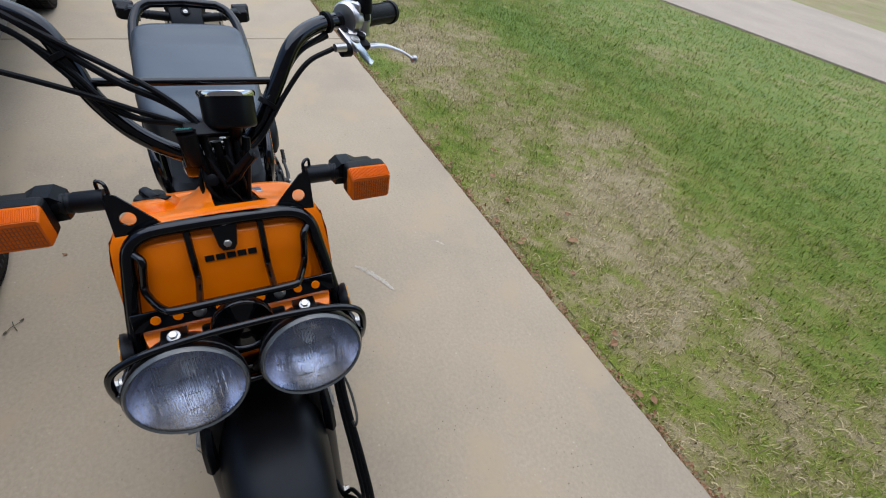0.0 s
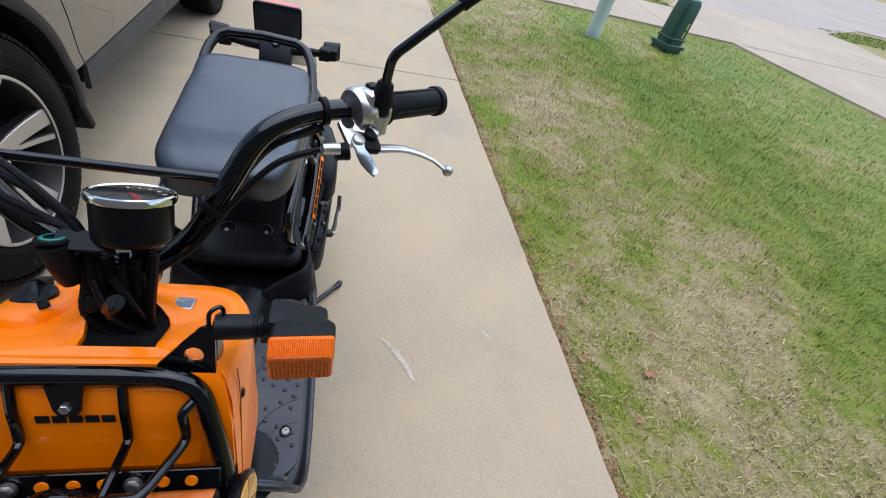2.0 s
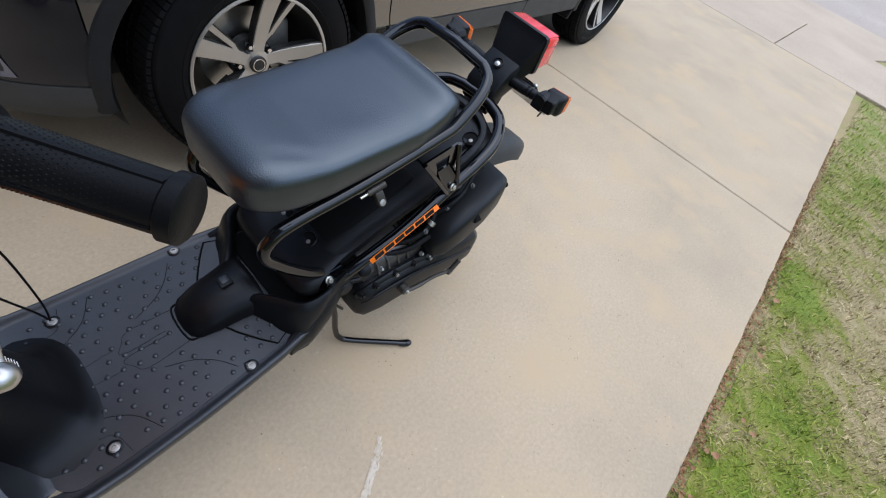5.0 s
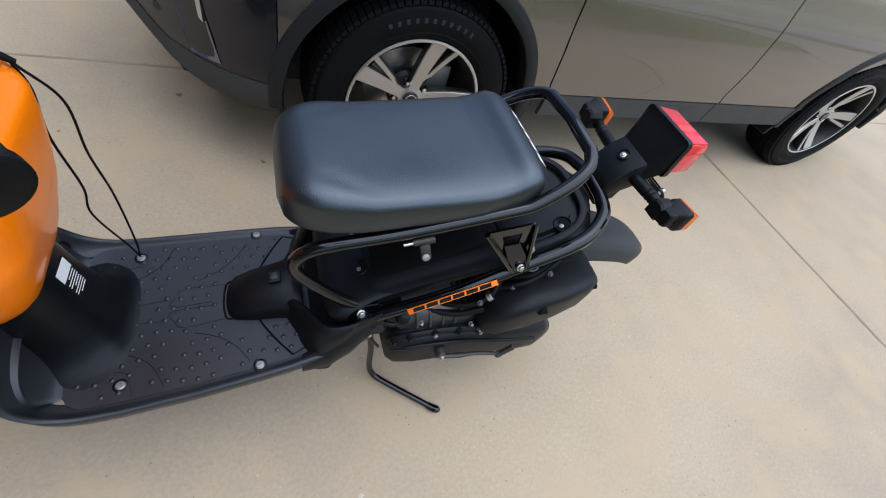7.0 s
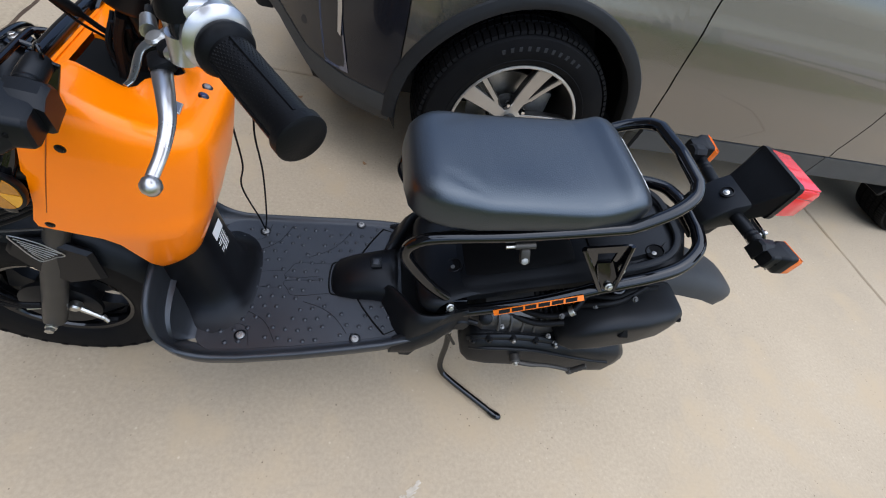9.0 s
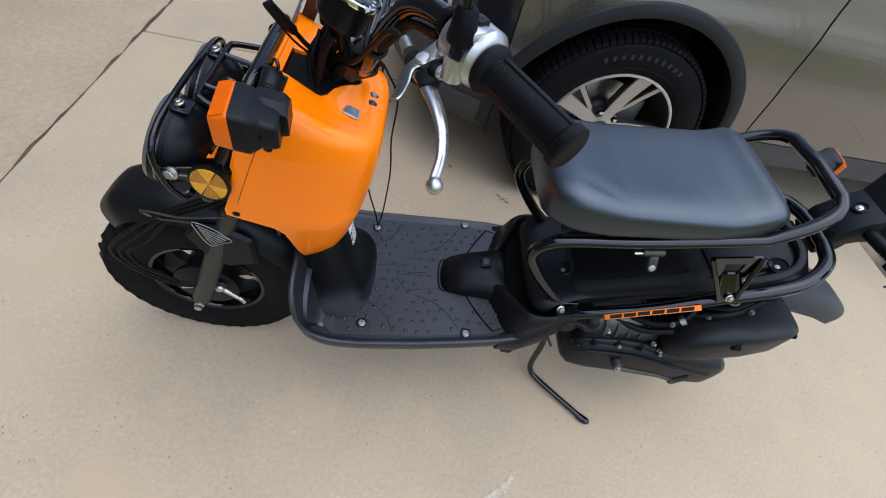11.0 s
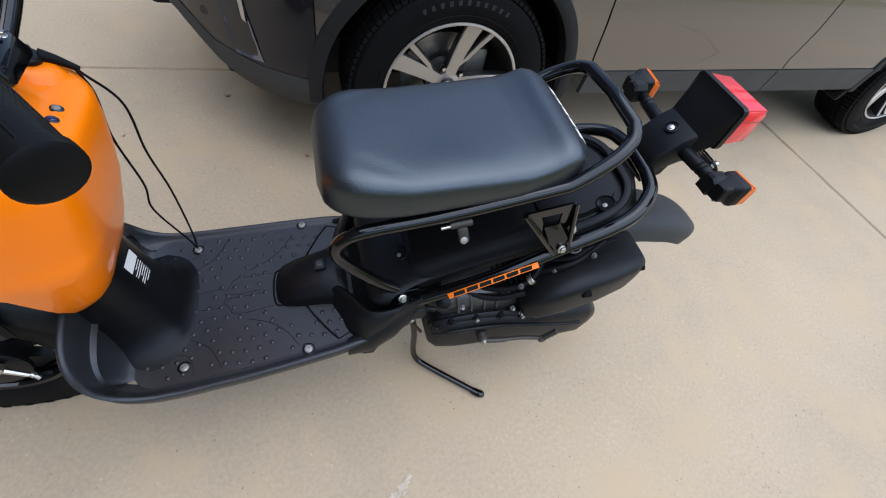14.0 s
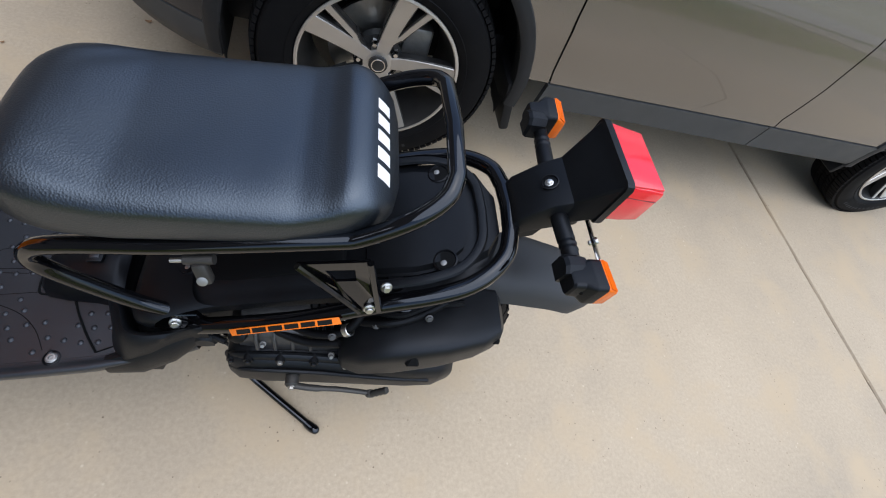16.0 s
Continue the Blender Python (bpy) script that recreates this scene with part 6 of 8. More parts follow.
for k in range(NU + 1):
    t = k / NU
    x = lerp(-0.049, -0.502, t)
    q = min(1, t / 0.20) if t < 0.5 else min(1, (1 - t) / 0.17)
    e = max(0.0, 1 - (1 - q) ** 2.3) ** (1 / 2.3)
    w = table(t, [(0, 0.120), (0.3, 0.134), (0.7, 0.138), (1, 0.126)])
    zb = table(t, [(0, 0.672), (0.25, 0.682), (1, 0.742)])
    zt = table(t, [(0, 0.764), (0.10, 0.770), (0.3, 0.768), (0.6, 0.780), (0.74, 0.787), (0.80, 0.797), (0.855, 0.812), (0.90, 0.813), (0.95, 0.802), (1, 0.785)])
    zm = lerp(zb, zt, 0.42)
    wx = w * (0.48 + 0.52 * e)
    row = []
    for j in range(52):
        a = 2 * math.pi * j / 52
        c, s = math.cos(a), math.sin(a)
        y = wx * (abs(c) ** 0.46) * (1 if c > 0 else -1)
        hz = (zt - zm) if s > 0 else (zm - zb)
        z = zm + hz * (abs(s) ** (0.44 if s > 0 else 0.30)) * (1 if s > 0 else -1) * (0.35 + 0.65 * e)
        if s > 0:
            z -= 0.006 * math.exp(-((t - 0.42) / 0.2) ** 2) * (1 - (y / w) ** 2)
            # pulled creases where the cover narrows to the front, and soft unevenness of the foam
            for side in (1, -1):
                d = (x + 0.135) * 0.5 + (y - side * 0.085) * side
                far = (x + 0.135) ** 2 + (y - side * 0.085) ** 2
                z -= 0.0026 * math.exp(-(d / 0.010) ** 2) * math.exp(-far / 0.055 ** 2) * s
            z += 0.0012 * noise.noise(Vector((x * 14, y * 14, 3.1))) * s
        row.append(Vector((x, y, z)))
    seat_rows.append(row)
seat = part("seat", loft(seat_rows), VINYL, scooter, "black grained vinyl seat cushion", 60)


def seat_top(x, y):
    """The height of the seat's upper skin."""
    k = max(0, min(NU - 1, int((x + 0.049) / -0.453 * NU)))
    f = (x - seat_rows[k][0].x) / (seat_rows[k + 1][0].x - seat_rows[k][0].x)
    zs = [table(y, sorted((p.y, p.z) for p in row[1:26])) for row in seat_rows[k:k + 2]]
    return lerp(zs[0], zs[1], f)


# white bars in place of the printed name, lying on the cover
for k in range(5):
    ya = 0.080 - 0.0290 * k
    rows = []
    for i in range(9):
        u = i / 8
        line = []
        for j in range(9):
            x = lerp(-0.4855, -0.4685, j / 8)
            y = ya - 0.0195 * u + 0.0035 * (0.5 - j / 8)
            line.append(Vector((x, y, seat_top(x, y) + 0.0008)))
        rows.append(line + [p - Vector((0, 0, 0.0006)) for p in line][::-1])
    part("name_bar", loft(rows), WHITE, seat)
part("seat_base", loft([[Vector((x, y, z)) for x, y in [(-0.276 + q[0], q[1]) for q in rrect(0.36 - d, 0.20 - d, 0.05)]] for d, z in ((0.03, 0.70), (0, 0.705), (0, 0.72), (0.05, 0.75))]), PLASTIC2, seat)

# ---- tail: arm, lamp, indicators, plate ----
def boxes(rows, corner):
    """Skins rounded rectangles that stand across x: rows of x, centre z, width, height."""
    return loft([[Vector((x, y, z + dz)) for y, dz in rrect(w, h, min(w, h) * corner, 3)] for x, z, w, h in rows])


part("tail_arm", boxes(((-0.702, 0.676, 0.084, 0.044), (-0.706, 0.682, 0.088, 0.054), (-0.742, 0.716, 0.092, 0.070), (-0.775, 0.737, 0.096, 0.070)), 0.10), PLASTIC, scooter, "black plastic tail arm")
part("arm_gusset", prism([(-0.702, 0.660), (-0.762, 0.700), (-0.752, 0.662), (-0.712, 0.640)], 0.080, Matrix(((1, 0, 0, 0), (0, 0, 1, -0.040), (0, 1, 0, 0), (0, 0, 0, 1))), 0.003), PLASTIC, scooter)
part("tail_lamp_housing", boxes(((-0.766, 0.733, 0.092, 0.066), (-0.792, 0.778, 0.120, 0.080), (-0.801, 0.792, 0.130, 0.084), (-0.8015, 0.793, 0.138, 0.091), (-0.813, 0.793, 0.138, 0.091)), 0.10), PLASTIC, scooter, "black plastic tail lamp housing", 24)
lamp = part("tail_lamp_lens", boxes(((-0.8135, 0.793, 0.126, 0.078), (-0.845, 0.793, 0.124, 0.076), (-0.874, 0.791, 0.118, 0.070), (-0.879, 0.790, 0.112, 0.064)), 0.09), RED, scooter, "red plastic tail lamp lens", 30)
part("lens_band", boxes(((-0.8145, 0.8335, 0.122, 0.003), (-0.872, 0.8285, 0.112, 0.003)), 0.2), RED, lamp)
part("lens_seam", tube([Vector((-0.815, 0.0632, 0.812)), Vector((-0.874, 0.0595, 0.806))], 0.0010, 6), LENSLINE, lamp)
part("arm_recess", lathe([(0.0135, -0.006), (0.0145, 0.0018), (0.0125, 0.0026), (0.0105, -0.003)], (-0.743, 0.000, 0.7525), (0.55, 0, 0.85), 24), PLASTIC2, scooter)
bolt("arm_screw", (-0.743, 0.0, 0.7505), (0.55, 0, 0.85), scooter, 0.0068, 0.005)


def indicator(name, base, tip, facing, size, centre, deep=1.0, thick=0.0135):
    """A turn signal: ribbed rubber stem, black box, amber lens."""
    b, t = Vector(base), Vector(tip)
    d = (t - b)
    shape = [(0, 1), (0.55, 1), (0.57, 0.93), (0.60, 0.93), (0.62, 1), (0.66, 1), (0.68, 0.9), (0.71, 0.9), (0.73, 0.97), (0.77, 0.97), (0.79, 0.86), (1, 0.86)]
    pts = [b + d * u for u, r in shape]
    rad = [thick * r for u, r in shape]
    root = part(name, tube(pts, rad, 18), PLASTIC, scooter, "black turn signal with amber lens on a ribbed stem")
    f = Vector(facing).normalized()
    m = Matrix((d.normalized(), Vector((0, 0, 1)), f)).transposed().to_4x4()
    w, h = size
    m.translation = Vector(centre)
    body_rows = [[m @ Vector((x, y, z * deep)) for x, y in rrect(w * s, h * s2, h * 0.14)] for s, s2, z in ((0.62, 0.60, -0.046), (0.70, 0.68, -0.042), (0.74, 0.74, -0.026), (0.97, 0.98, -0.014), (1.0, 1.0, -0.010), (1.0, 1.0, 0.006))]
    part("signal_body", loft(body_rows), PLASTIC, root, "", 24)
    # chamfered neck block between the stem and the box
    neck = [[m @ Vector((x - w * 0.36, y, z * deep)) for x, y in ((-w * 0.34 * a, -h * 0.30 * a), (w * 0.24, -h * 0.36 * a), (w * 0.30, h * 0.30 * a), (w * 0.10, h * 0.44 * a), (-w * 0.18 * a, h * 0.44 * a), (-w * 0.34 * a, h * 0.26 * a))] for a, z in ((0.84, -0.054), (1.0, -0.048), (1.0, -0.026), (0.94, -0.016))]
    part("signal_neck", loft(neck), PLASTIC, root, "", 24)
    part("drain_plug", disc(m @ Vector((w * 0.36, 0, -0.026 * deep)), m.to_3x3() @ Vector((0.8, 0, -0.6)), 0.0032, 0.0016, 12), DEEP, root)
    lens_rows = [[m @ Vector((x, y + dy * h, z * deep)) for x, y in rrect(w * s, h * s2, h * 0.10)] for s, s2, dy, z in ((0.985, 0.97, 0, 0.006), (0.985, 0.97, 0, 0.008), (0.965, 0.80, -0.075, 0.0255), (0.93, 0.76, -0.075, 0.0275))]
    ln = part("signal_lens", loft(lens_rows), AMBER, root, "amber plastic lens")
    ribs = []
    for k in range(15):
        x = lerp(-w * 0.41, w * 0.41, k / 14)
        ribs.append(tube([m @ Vector((x, -h * 0.40, 0.0273 * deep)), m @ Vector((x, h * 0.22, 0.0273 * deep))], 0.0009, 5))
    for k in range(6):
        y = lerp(-h * 0.38, h * 0.20, k / 5)
        ribs.append(tube([m @ Vector((-w * 0.42, y, 0.0273 * deep)), m @ Vector((w * 0.42, y, 0.0273 * deep))], 0.0009, 5))
    # corrugated strip along the sloping upper edge of the lens
    strip = []
    for y, z in ((0.468, 0.0095), (0.395, 0.0180), (0.322, 0.0262)):
        strip.append([m @ Vector((lerp(-w * 0.46, w * 0.46, k / 150), h * y + up * 0.7, z * deep + up * 0.7)) for k, up in ((k, 0.0004 + 0.0007 * math.cos(2 * math.pi * k / 5)) for k in range(151))])
    part("fluted_band", loft(strip, False), AMBER, ln)
    part("lens_ribs", join(*ribs), AMBER_D, ln)
    return root


for s in (1, -1):
    indicator("rear_turn_signal", (-0.762, 0.040 * s, 0.727), (-0.762, 0.134 * s, 0.735), (-1, 0, 0.06), (0.052, 0.050), (-0.779, 0.163 * s, 0.741), 0.85)
    indicator("front_turn_signal", (0.386, 0.120 * s, 0.886), (0.380, 0.178 * s, 0.882), (1, 0.02 * s, 0.14), (0.064, 0.051), (0.401, 0.2055 * s, 0.879), 0.97, 0.0130)
# plate bracket, lamp and blank plate below the tail
part("plate_bracket", prism(rrect(0.150, 0.074, 0.016), 0.004, frame_of((-0.836, 0.014, 0.700), (-0.72, 0, 0.69), (0, 0, 1)), 0.001), GLOSS, scooter, "black steel plate carrier with rounded corners")
part("carrier_arm", rbox((0.030, 0.060, 0.060), pose(-0.800, 0.0, 0.712, 0, 20, 0), 0.008), PLASTIC, scooter)
pm = frame_of((-0.866, 0.020, 0.666), (-0.72, 0, 0.69), (0, 0, 1))
plate = part("number_plate", prism(rrect(0.178, 0.102, 0.008), 0.0016, pm, 0.0004), STEEL, scooter, "small bare metal number plate with plain bars")
part("plate_face", prism(rrect(0.174, 0.098, 0.008), 0.0008, pm @ Matrix.Translation((0, 0, 0.0017)), 0.0002), WHITE, plate)
for k in range(5):
    part("plate_bar", rbox((0.018, 0.045, 0.001), pm @ Matrix.Translation((-0.062 + 0.031 * k, -0.004, 0.0028)), 0), RED if k % 2 == 0 else DARK, plate)
for px, py in ((0.078, 0.036), (0.078, -0.036), (-0.078, 0.036), (-0.078, -0.036)):
    q = pm @ Vector((px, py, -0.002))
    part("plate_screw", tube([q, q - pm.to_3x3() @ Vector((0, 0, 0.016))], 0.0026, 8), FORKM, plate)
bolt("carrier_bolt", (-0.826, 0.078, 0.722), (0.72, 0.2, -0.4), scooter, 0.006, 0.014)
bolt("carrier_bolt", (-0.826, -0.060, 0.722), (0.72, -0.2, -0.4), scooter, 0.006, 0.014)

# rear fender
part("rear_fender", fender(RX, 0.24, 180 - 28, 75, [(0, 0.438), (0.25, 0.365), (0.5, 0.315), (1, 0.30)], [(0, 0.070), (0.03, 0.080), (0.08, 0.085), (0.3, 0.088), (1, 0.086)], 0.062), WORN, scooter, "dull dark grey plastic rear mudguard")

# ---- engine, drive case, air box, kick starter, shock, stand ----


def blob(stations, axis_y, power=0.6, n=28):
    """A rounded casing along x: rows of x, centre z, half height, inner y, outer y."""
    rows = []
    for x, zc, hz, y0, y1 in stations:
        yc, hy = (y0 + y1) / 2, (y1 - y0) / 2
        rows.append([Vector((x, yc + hy * (abs(math.cos(a)) ** power) * (1 if math.cos(a) > 0 else -1), zc + hz * (abs(math.sin(a)) ** power) * (1 if math.sin(a) > 0 else -1))) for a in (2 * math.pi * j / n for j in range(n))])
    return loft(rows)


part("drive_case", blob([(-0.262, 0.300, 0.02, 0.09, 0.150), (-0.268, 0.300, 0.045, 0.08, 0.168), (-0.285, 0.302, 0.062, 0.07, 0.180), (-0.33, 0.305, 0.072, 0.06, 0.186), (-0.42, 0.303, 0.072, 0.06, 0.188), (-0.52, 0.292, 0.070, 0.06, 0.190), (-0.62, 0.278, 0.072, 0.06, 0.190), (-0.68, 0.268, 0.066, 0.06, 0.186), (-0.715, 0.262, 0.045, 0.07, 0.172), (-0.725, 0.26, 0.02, 0.08, 0.155)], 0, 0.55, 40), ENGINE, scooter, "satin black engine drive case")
part("case_rib", tube(spline([(-0.272, 0.168, 0.318), (-0.30, 0.181, 0.340), (-0.36, 0.187, 0.352), (-0.43, 0.189, 0.348), (-0.50, 0.190, 0.330), (-0.58, 0.190, 0.308), (-0.66, 0.188, 0.290)], 6), 0.0042, 8), ENGINE, scooter)
CRANK = mat("dark_cast_metal", (0.085, 0.085, 0.088), 0.42, 0.6, (0.05, 0.05, 0.052), 40, 0.7, 300, 0.1)
part("crankcase", blob([(-0.27, 0.36, 0.03, -0.10, 0.12), (-0.29, 0.37, 0.06, -0.11, 0.145), (-0.36, 0.375, 0.075, -0.12, 0.155), (-0.44, 0.38, 0.07, -0.12, 0.155), (-0.50, 0.37, 0.05, -0.10, 0.14)], 0, 0.6), CRANK, scooter, "dark grey cast engine crankcase")
part("engine_block", rbox((0.24, 0.16, 0.12), pose(-0.30, 0, 0.31, 0, 8, 0), 0.03), ENGINE, scooter)
flange = spline([(-0.268, 0.150, 0.330), (-0.285, 0.158, 0.352), (-0.32, 0.164, 0.368), (-0.37, 0.167, 0.377), (-0.42, 0.168, 0.374), (-0.47, 0.168, 0.362), (-0.52, 0.168, 0.345)], 6)
part("case_flange", tube(flange, 0.0075, 10, flat=1.3), ENGINE, scooter)
part("case_seam", tube([p + Vector((0, 0.0045, -0.0075)) for p in flange], 0.0010, 6), DEEP, scooter)
for k in range(5):
    p = flange[3 + 7 * k]
    boss = part("case_boss", tube([p + Vector((0, -0.004, 0)), p + Vector((0, 0.012, 0.002))], [0.0095, 0.0085], 14), ENGINE, scooter)
    part("boss_bolt", lathe([(0.0052, 0), (0.0052, 0.004), (0.004, 0.005)], p + Vector((0, 0.012, 0.002)), (0, 1, 0.2), 6), CASTALU if k in (2, 4) else ENGINE, boss)
for k in range(4):
    part("crankcase_rib", tube([(-0.315 - 0.030 * k, 0.120, 0.436 - 0.002 * k), (-0.319 - 0.030 * k, 0.150, 0.414), (-0.322 - 0.030 * k, 0.158, 0.388)], 0.0035, 8), CRANK, scooter)
part("breather_clamp", lathe([(0.0105, -0.006), (0.0120, -0.005), (0.0120, 0.005), (0.0105, 0.006)], (-0.470, 0.150, 0.478), (-0.6, 0, 0.7), 18, caps=(False, False)), STEEL, scooter)
part("oil_filler_cap", lathe([(0.016, 0), (0.016, 0.010), (0.012, 0.013)], (-0.290, 0.135, 0.405), (0.3, 0.7, 0.6), 20), PLASTIC2, scooter)
for p in ((-0.33, 0.150, 0.395), (-0.45, 0.165, 0.385), (-0.475, 0.172, 0.365)):
    bolt("case_bolt", p, (0, 0.8, 0.6), scooter, 0.006, 0.010, CASTALU)
part("air_box", blob([(-0.462, 0.405, 0.012, 0.13, 0.180), (-0.470, 0.410, 0.030, 0.11, 0.192), (-0.50, 0.425, 0.052, 0.09, 0.204), (-0.56, 0.448, 0.062, 0.08, 0.206), (-0.64, 0.460, 0.057, 0.07, 0.198), (-0.71, 0.466, 0.052, 0.06, 0.182), (-0.745, 0.466, 0.044, 0.06, 0.166), (-0.760, 0.466, 0.024, 0.07, 0.145)], 0, 0.42, 40), ENGINE, scooter, "satin black air cleaner case")
# Near-black blocks set on the case stand for shaded notches
part("air_box_notch", rbox((0.026, 0.016, 0.026), pose(-0.582, 0.199, 0.482, 35, 0, 0), 0.003, 1, (0.35, 1)), DEEP, scooter)
part("air_box_notch", rbox((0.014, 0.010, 0.012), pose(-0.738, 0.166, 0.492, 35, 0, 0), 0.003), DEEP, scooter)
part("air_box_foot", rbox((0.05, 0.03, 0.05), pose(-0.695, 0.15, 0.41, 0, 0, 0), 0.01), ENGINE, scooter)
part("intake_boot", tube(spline([(-0.47, 0.10, 0.43), (-0.50, 0.11, 0.49), (-0.56, 0.10, 0.51)], 5), 0.02, 12), RUBBER, scooter)
kick = part("kick_starter", join(disc((-0.384, 0.186, 0.319), (0, 1, 0), 0.013, 0.022), tube(spline([(-0.384, 0.205, 0.320), (-0.42, 0.211, 0.322), (-0.465, 0.213, 0.321), (-0.50, 0.215, 0.314), (-0.535, 0.217, 0.303)], 4), [0.0065] * 6 + [0.0052] * 11, 12, flat=0.8), disc((-0.535, 0.211, 0.302), (0, 1, 0), 0.0095, 0.014)), FORKM, scooter, "folded metal kick starter lever")
part("kick_pedal", tube([Vector((-0.536 - 0.0034 * k, 0.219, 0.304 + 0.0040 * k)) for k in range(9)], [0.0078 if k % 2 else 0.0062 for k in range(9)], 12), FORKM, kick, "ribbed metal foot peg")
bolt("kick_bolt", (-0.384, 0.208, 0.319), (0, 1, 0), scooter, 0.008, 0.006)
for k in range(6):
    part("engine_fin", rbox((0.004, 0.07, 0.05), pose(-0.415 - 0.013 * k, 0.115, 0.425 + 0.004 * k, 0, 20, 0), 0.001, 1), ENGINE, scooter)
for pts in ([(-0.36, 0.12, 0.43), (-0.42, 0.150, 0.45), (-0.47, 0.150, 0.48), (-0.50, 0.12, 0.52)], [(-0.33, 0.125, 0.42), (-0.40, 0.155, 0.425), (-0.46, 0.165, 0.45)], [(-0.47, 0.13, 0.47), (-0.53, 0.15, 0.515), (-0.58, 0.14, 0.525), (-0.63, 0.12, 0.55)]):
    part("engine_hose", tube(spline(pts, 5), 0.0075, 10), RUBBER, scooter, "black rubber engine hose")
for p in ((-0.445, 0.160, 0.47), (-0.515, 0.150, 0.505), (-0.60, 0.145, 0.535)):
    bolt("hose_clip", p, (0, 0.8, 0.6), scooter, 0.007, 0.006, CRANK)
# shock absorber with a coil spring on the left side
part("shock_absorber", tube([(-0.60, 0.115, 0.43), (-0.53, 0.112, 0.60)], 0.014, 12), ENGINE, scooter)
coil = [Vector((lerp(-0.597, -0.538, t), 0.114, lerp(0.44, 0.585, t))) + Vector((math.cos(t * 2 * math.pi * 9) * 0.022, math.sin(t * 2 * math.pi * 9) * 0.022, 0)) for t in (k / 140 for k in range(141))]
part("shock_spring", tube(coil, 0.0035, 6), GLOSS, scooter)
part("battery_lead", tube(spline([(-0.50, 0.12, 0.50), (-0.55, 0.14, 0.53), (-0.60, 0.125, 0.54), (-0.66, 0.12, 0.55)], 5), 0.006, 8), RUBBER, scooter)
part("muffler", lathe([(0.03, 0), (0.045, 0.02), (0.045, 0.26), (0.03, 0.28)], (-0.42, -0.13, 0.30), (-1, 0, 0.05), 24), ENGINE, scooter)
stand = part("side_stand", tube(spline([(-0.245, 0.085, 0.265), (-0.258, 0.096, 0.18), (-0.264, 0.102, 0.09), (-0.274, 0.112, 0.045), (-0.305, 0.136, 0.026), (-0.425, 0.229, 0.013)], 6), 0.0085, 12), GLOSS, scooter, "gloss black bent side stand")
part("stand_foot", tube(spline([(-0.418, 0.224, 0.013), (-0.434, 0.236, 0.0115), (-0.443, 0.242, 0.016), (-0.447, 0.244, 0.022)], 3), [0.0095, 0.0105, 0.0112, 0.0115, 0.0115, 0.011, 0.0105, 0.0095, 0.0075, 0.004], 12), GLOSS, stand)
part("stand_spring", tube([(-0.235, 0.10, 0.265), (-0.268, 0.112, 0.215)], 0.004, 8), FORKM, stand)
bolt("stand_pivot", (-0.240, 0.098, 0.270), (0, 1, 0), scooter, 0.010, 0.010)
# orange name strip on the frame tube, with plain dark bars
rt = Vector((-0.169, 0.009, 0.098)).normalized()
nor = Vector((0, 0.80, 0.60))
nor = (nor - rt * nor.dot(rt)).normalized()
ctr = Vector((-0.3735, 0.1465, 0.5025)) + nor * 0.0160
m = Matrix((rt, nor.cross(rt), nor)).transposed().to_4x4()
m.translation = ctr
strip = part("name_strip", prism([(-0.096, -0.0065), (0.096, -0.0065), (0.096, 0.0065), (-0.096, 0.0065)], 0.0012, m, 0.0004), STICKER, scooter, "orange strip with plain dark bars")
for k in range(6):
    q = m.copy()
    q.translation = ctr + rt * (-0.072 + 0.0285 * k) + nor * 0.001
    part("name_bar", prism([(-0.0130, -0.0044), (0.0112, -0.0044), (0.0130, 0.0044), (-0.0112, 0.0044)], 0.001, q, 0.0003), DARK, strip)

# ---- front rack, headlights, horn, reflectors ----
RT = 0.0095
outer = [(0.500, 0.138, 0.690), (0.474, 0.132, 0.735), (0.445, 0.120, 0.800), (0.430, 0.110, 0.838), (0.424, 0.088, 0.853), (0.423, 0.05, 0.856), (0.423, 0, 0.857)]
h = spline(outer, 5)
part("front_rack", tube(h + [Vector((p.x, -p.y, p.z)) for p in reversed(h[:-1])], RT, 12), GLOSS, scooter, "gloss black tubular front rack")
cross = part("rack_bar", rbox((0.026, 0.262, 0.005), Matrix.Translation((0.482, 0, 0.754)) @ Matrix.Rotation(radians(60), 4, "Y"), 0.001, 1), GLOSS, scooter, "black cross bar with a row of holes")
for k in range(9):
    y = -0.104 + 0.026 * k
    part("bar_hole", disc((0.4842, y, 0.7552), (0.866, 0, 0.5), 0.0062, 0.0012, 16), ORANGE, cross)
for y in (0.052, -0.052):
    bolt("rack_bolt", (0.485, y, 0.756), (0.866, 0, 0.5), scooter, 0.0085, 0.007)
bask = spline([(0.438, 0.106, 0.834), (0.448, 0.099, 0.830), (0.451, 0.098, 0.815), (0.453, 0.0965, 0.792), (0.462, 0.094, 0.787), (0.490, 0.084, 0.793), (0.507, 0.077, 0.798), (0.513, 0.066, 0.799), (0.513, 0, 0.799)], 5)
bask_r = spline([(0.438, -0.106, 0.834), (0.448, -0.099, 0.830), (0.451, -0.102, 0.815), (0.453, -0.107, 0.792), (0.462, -0.106, 0.787), (0.490, -0.094, 0.793), (0.507, -0.083, 0.798), (0.513, -0.070, 0.799), (0.513, 0, 0.799)], 5)
part("basket_rail", tube(bask + bask_r[-2::-1], 0.0050, 10), GLOSS, scooter, "black wire basket rail")
for y in (0.045, -0.045):
    part("basket_wire", tube(spline([(0.424, y, 0.856), (0.440, y, 0.826), (0.451, y, 0.797), (0.458, y, 0.789), (0.480, y, 0.792), (0.513, y, 0.799)], 5), 0.0045, 8), GLOSS, scooter)
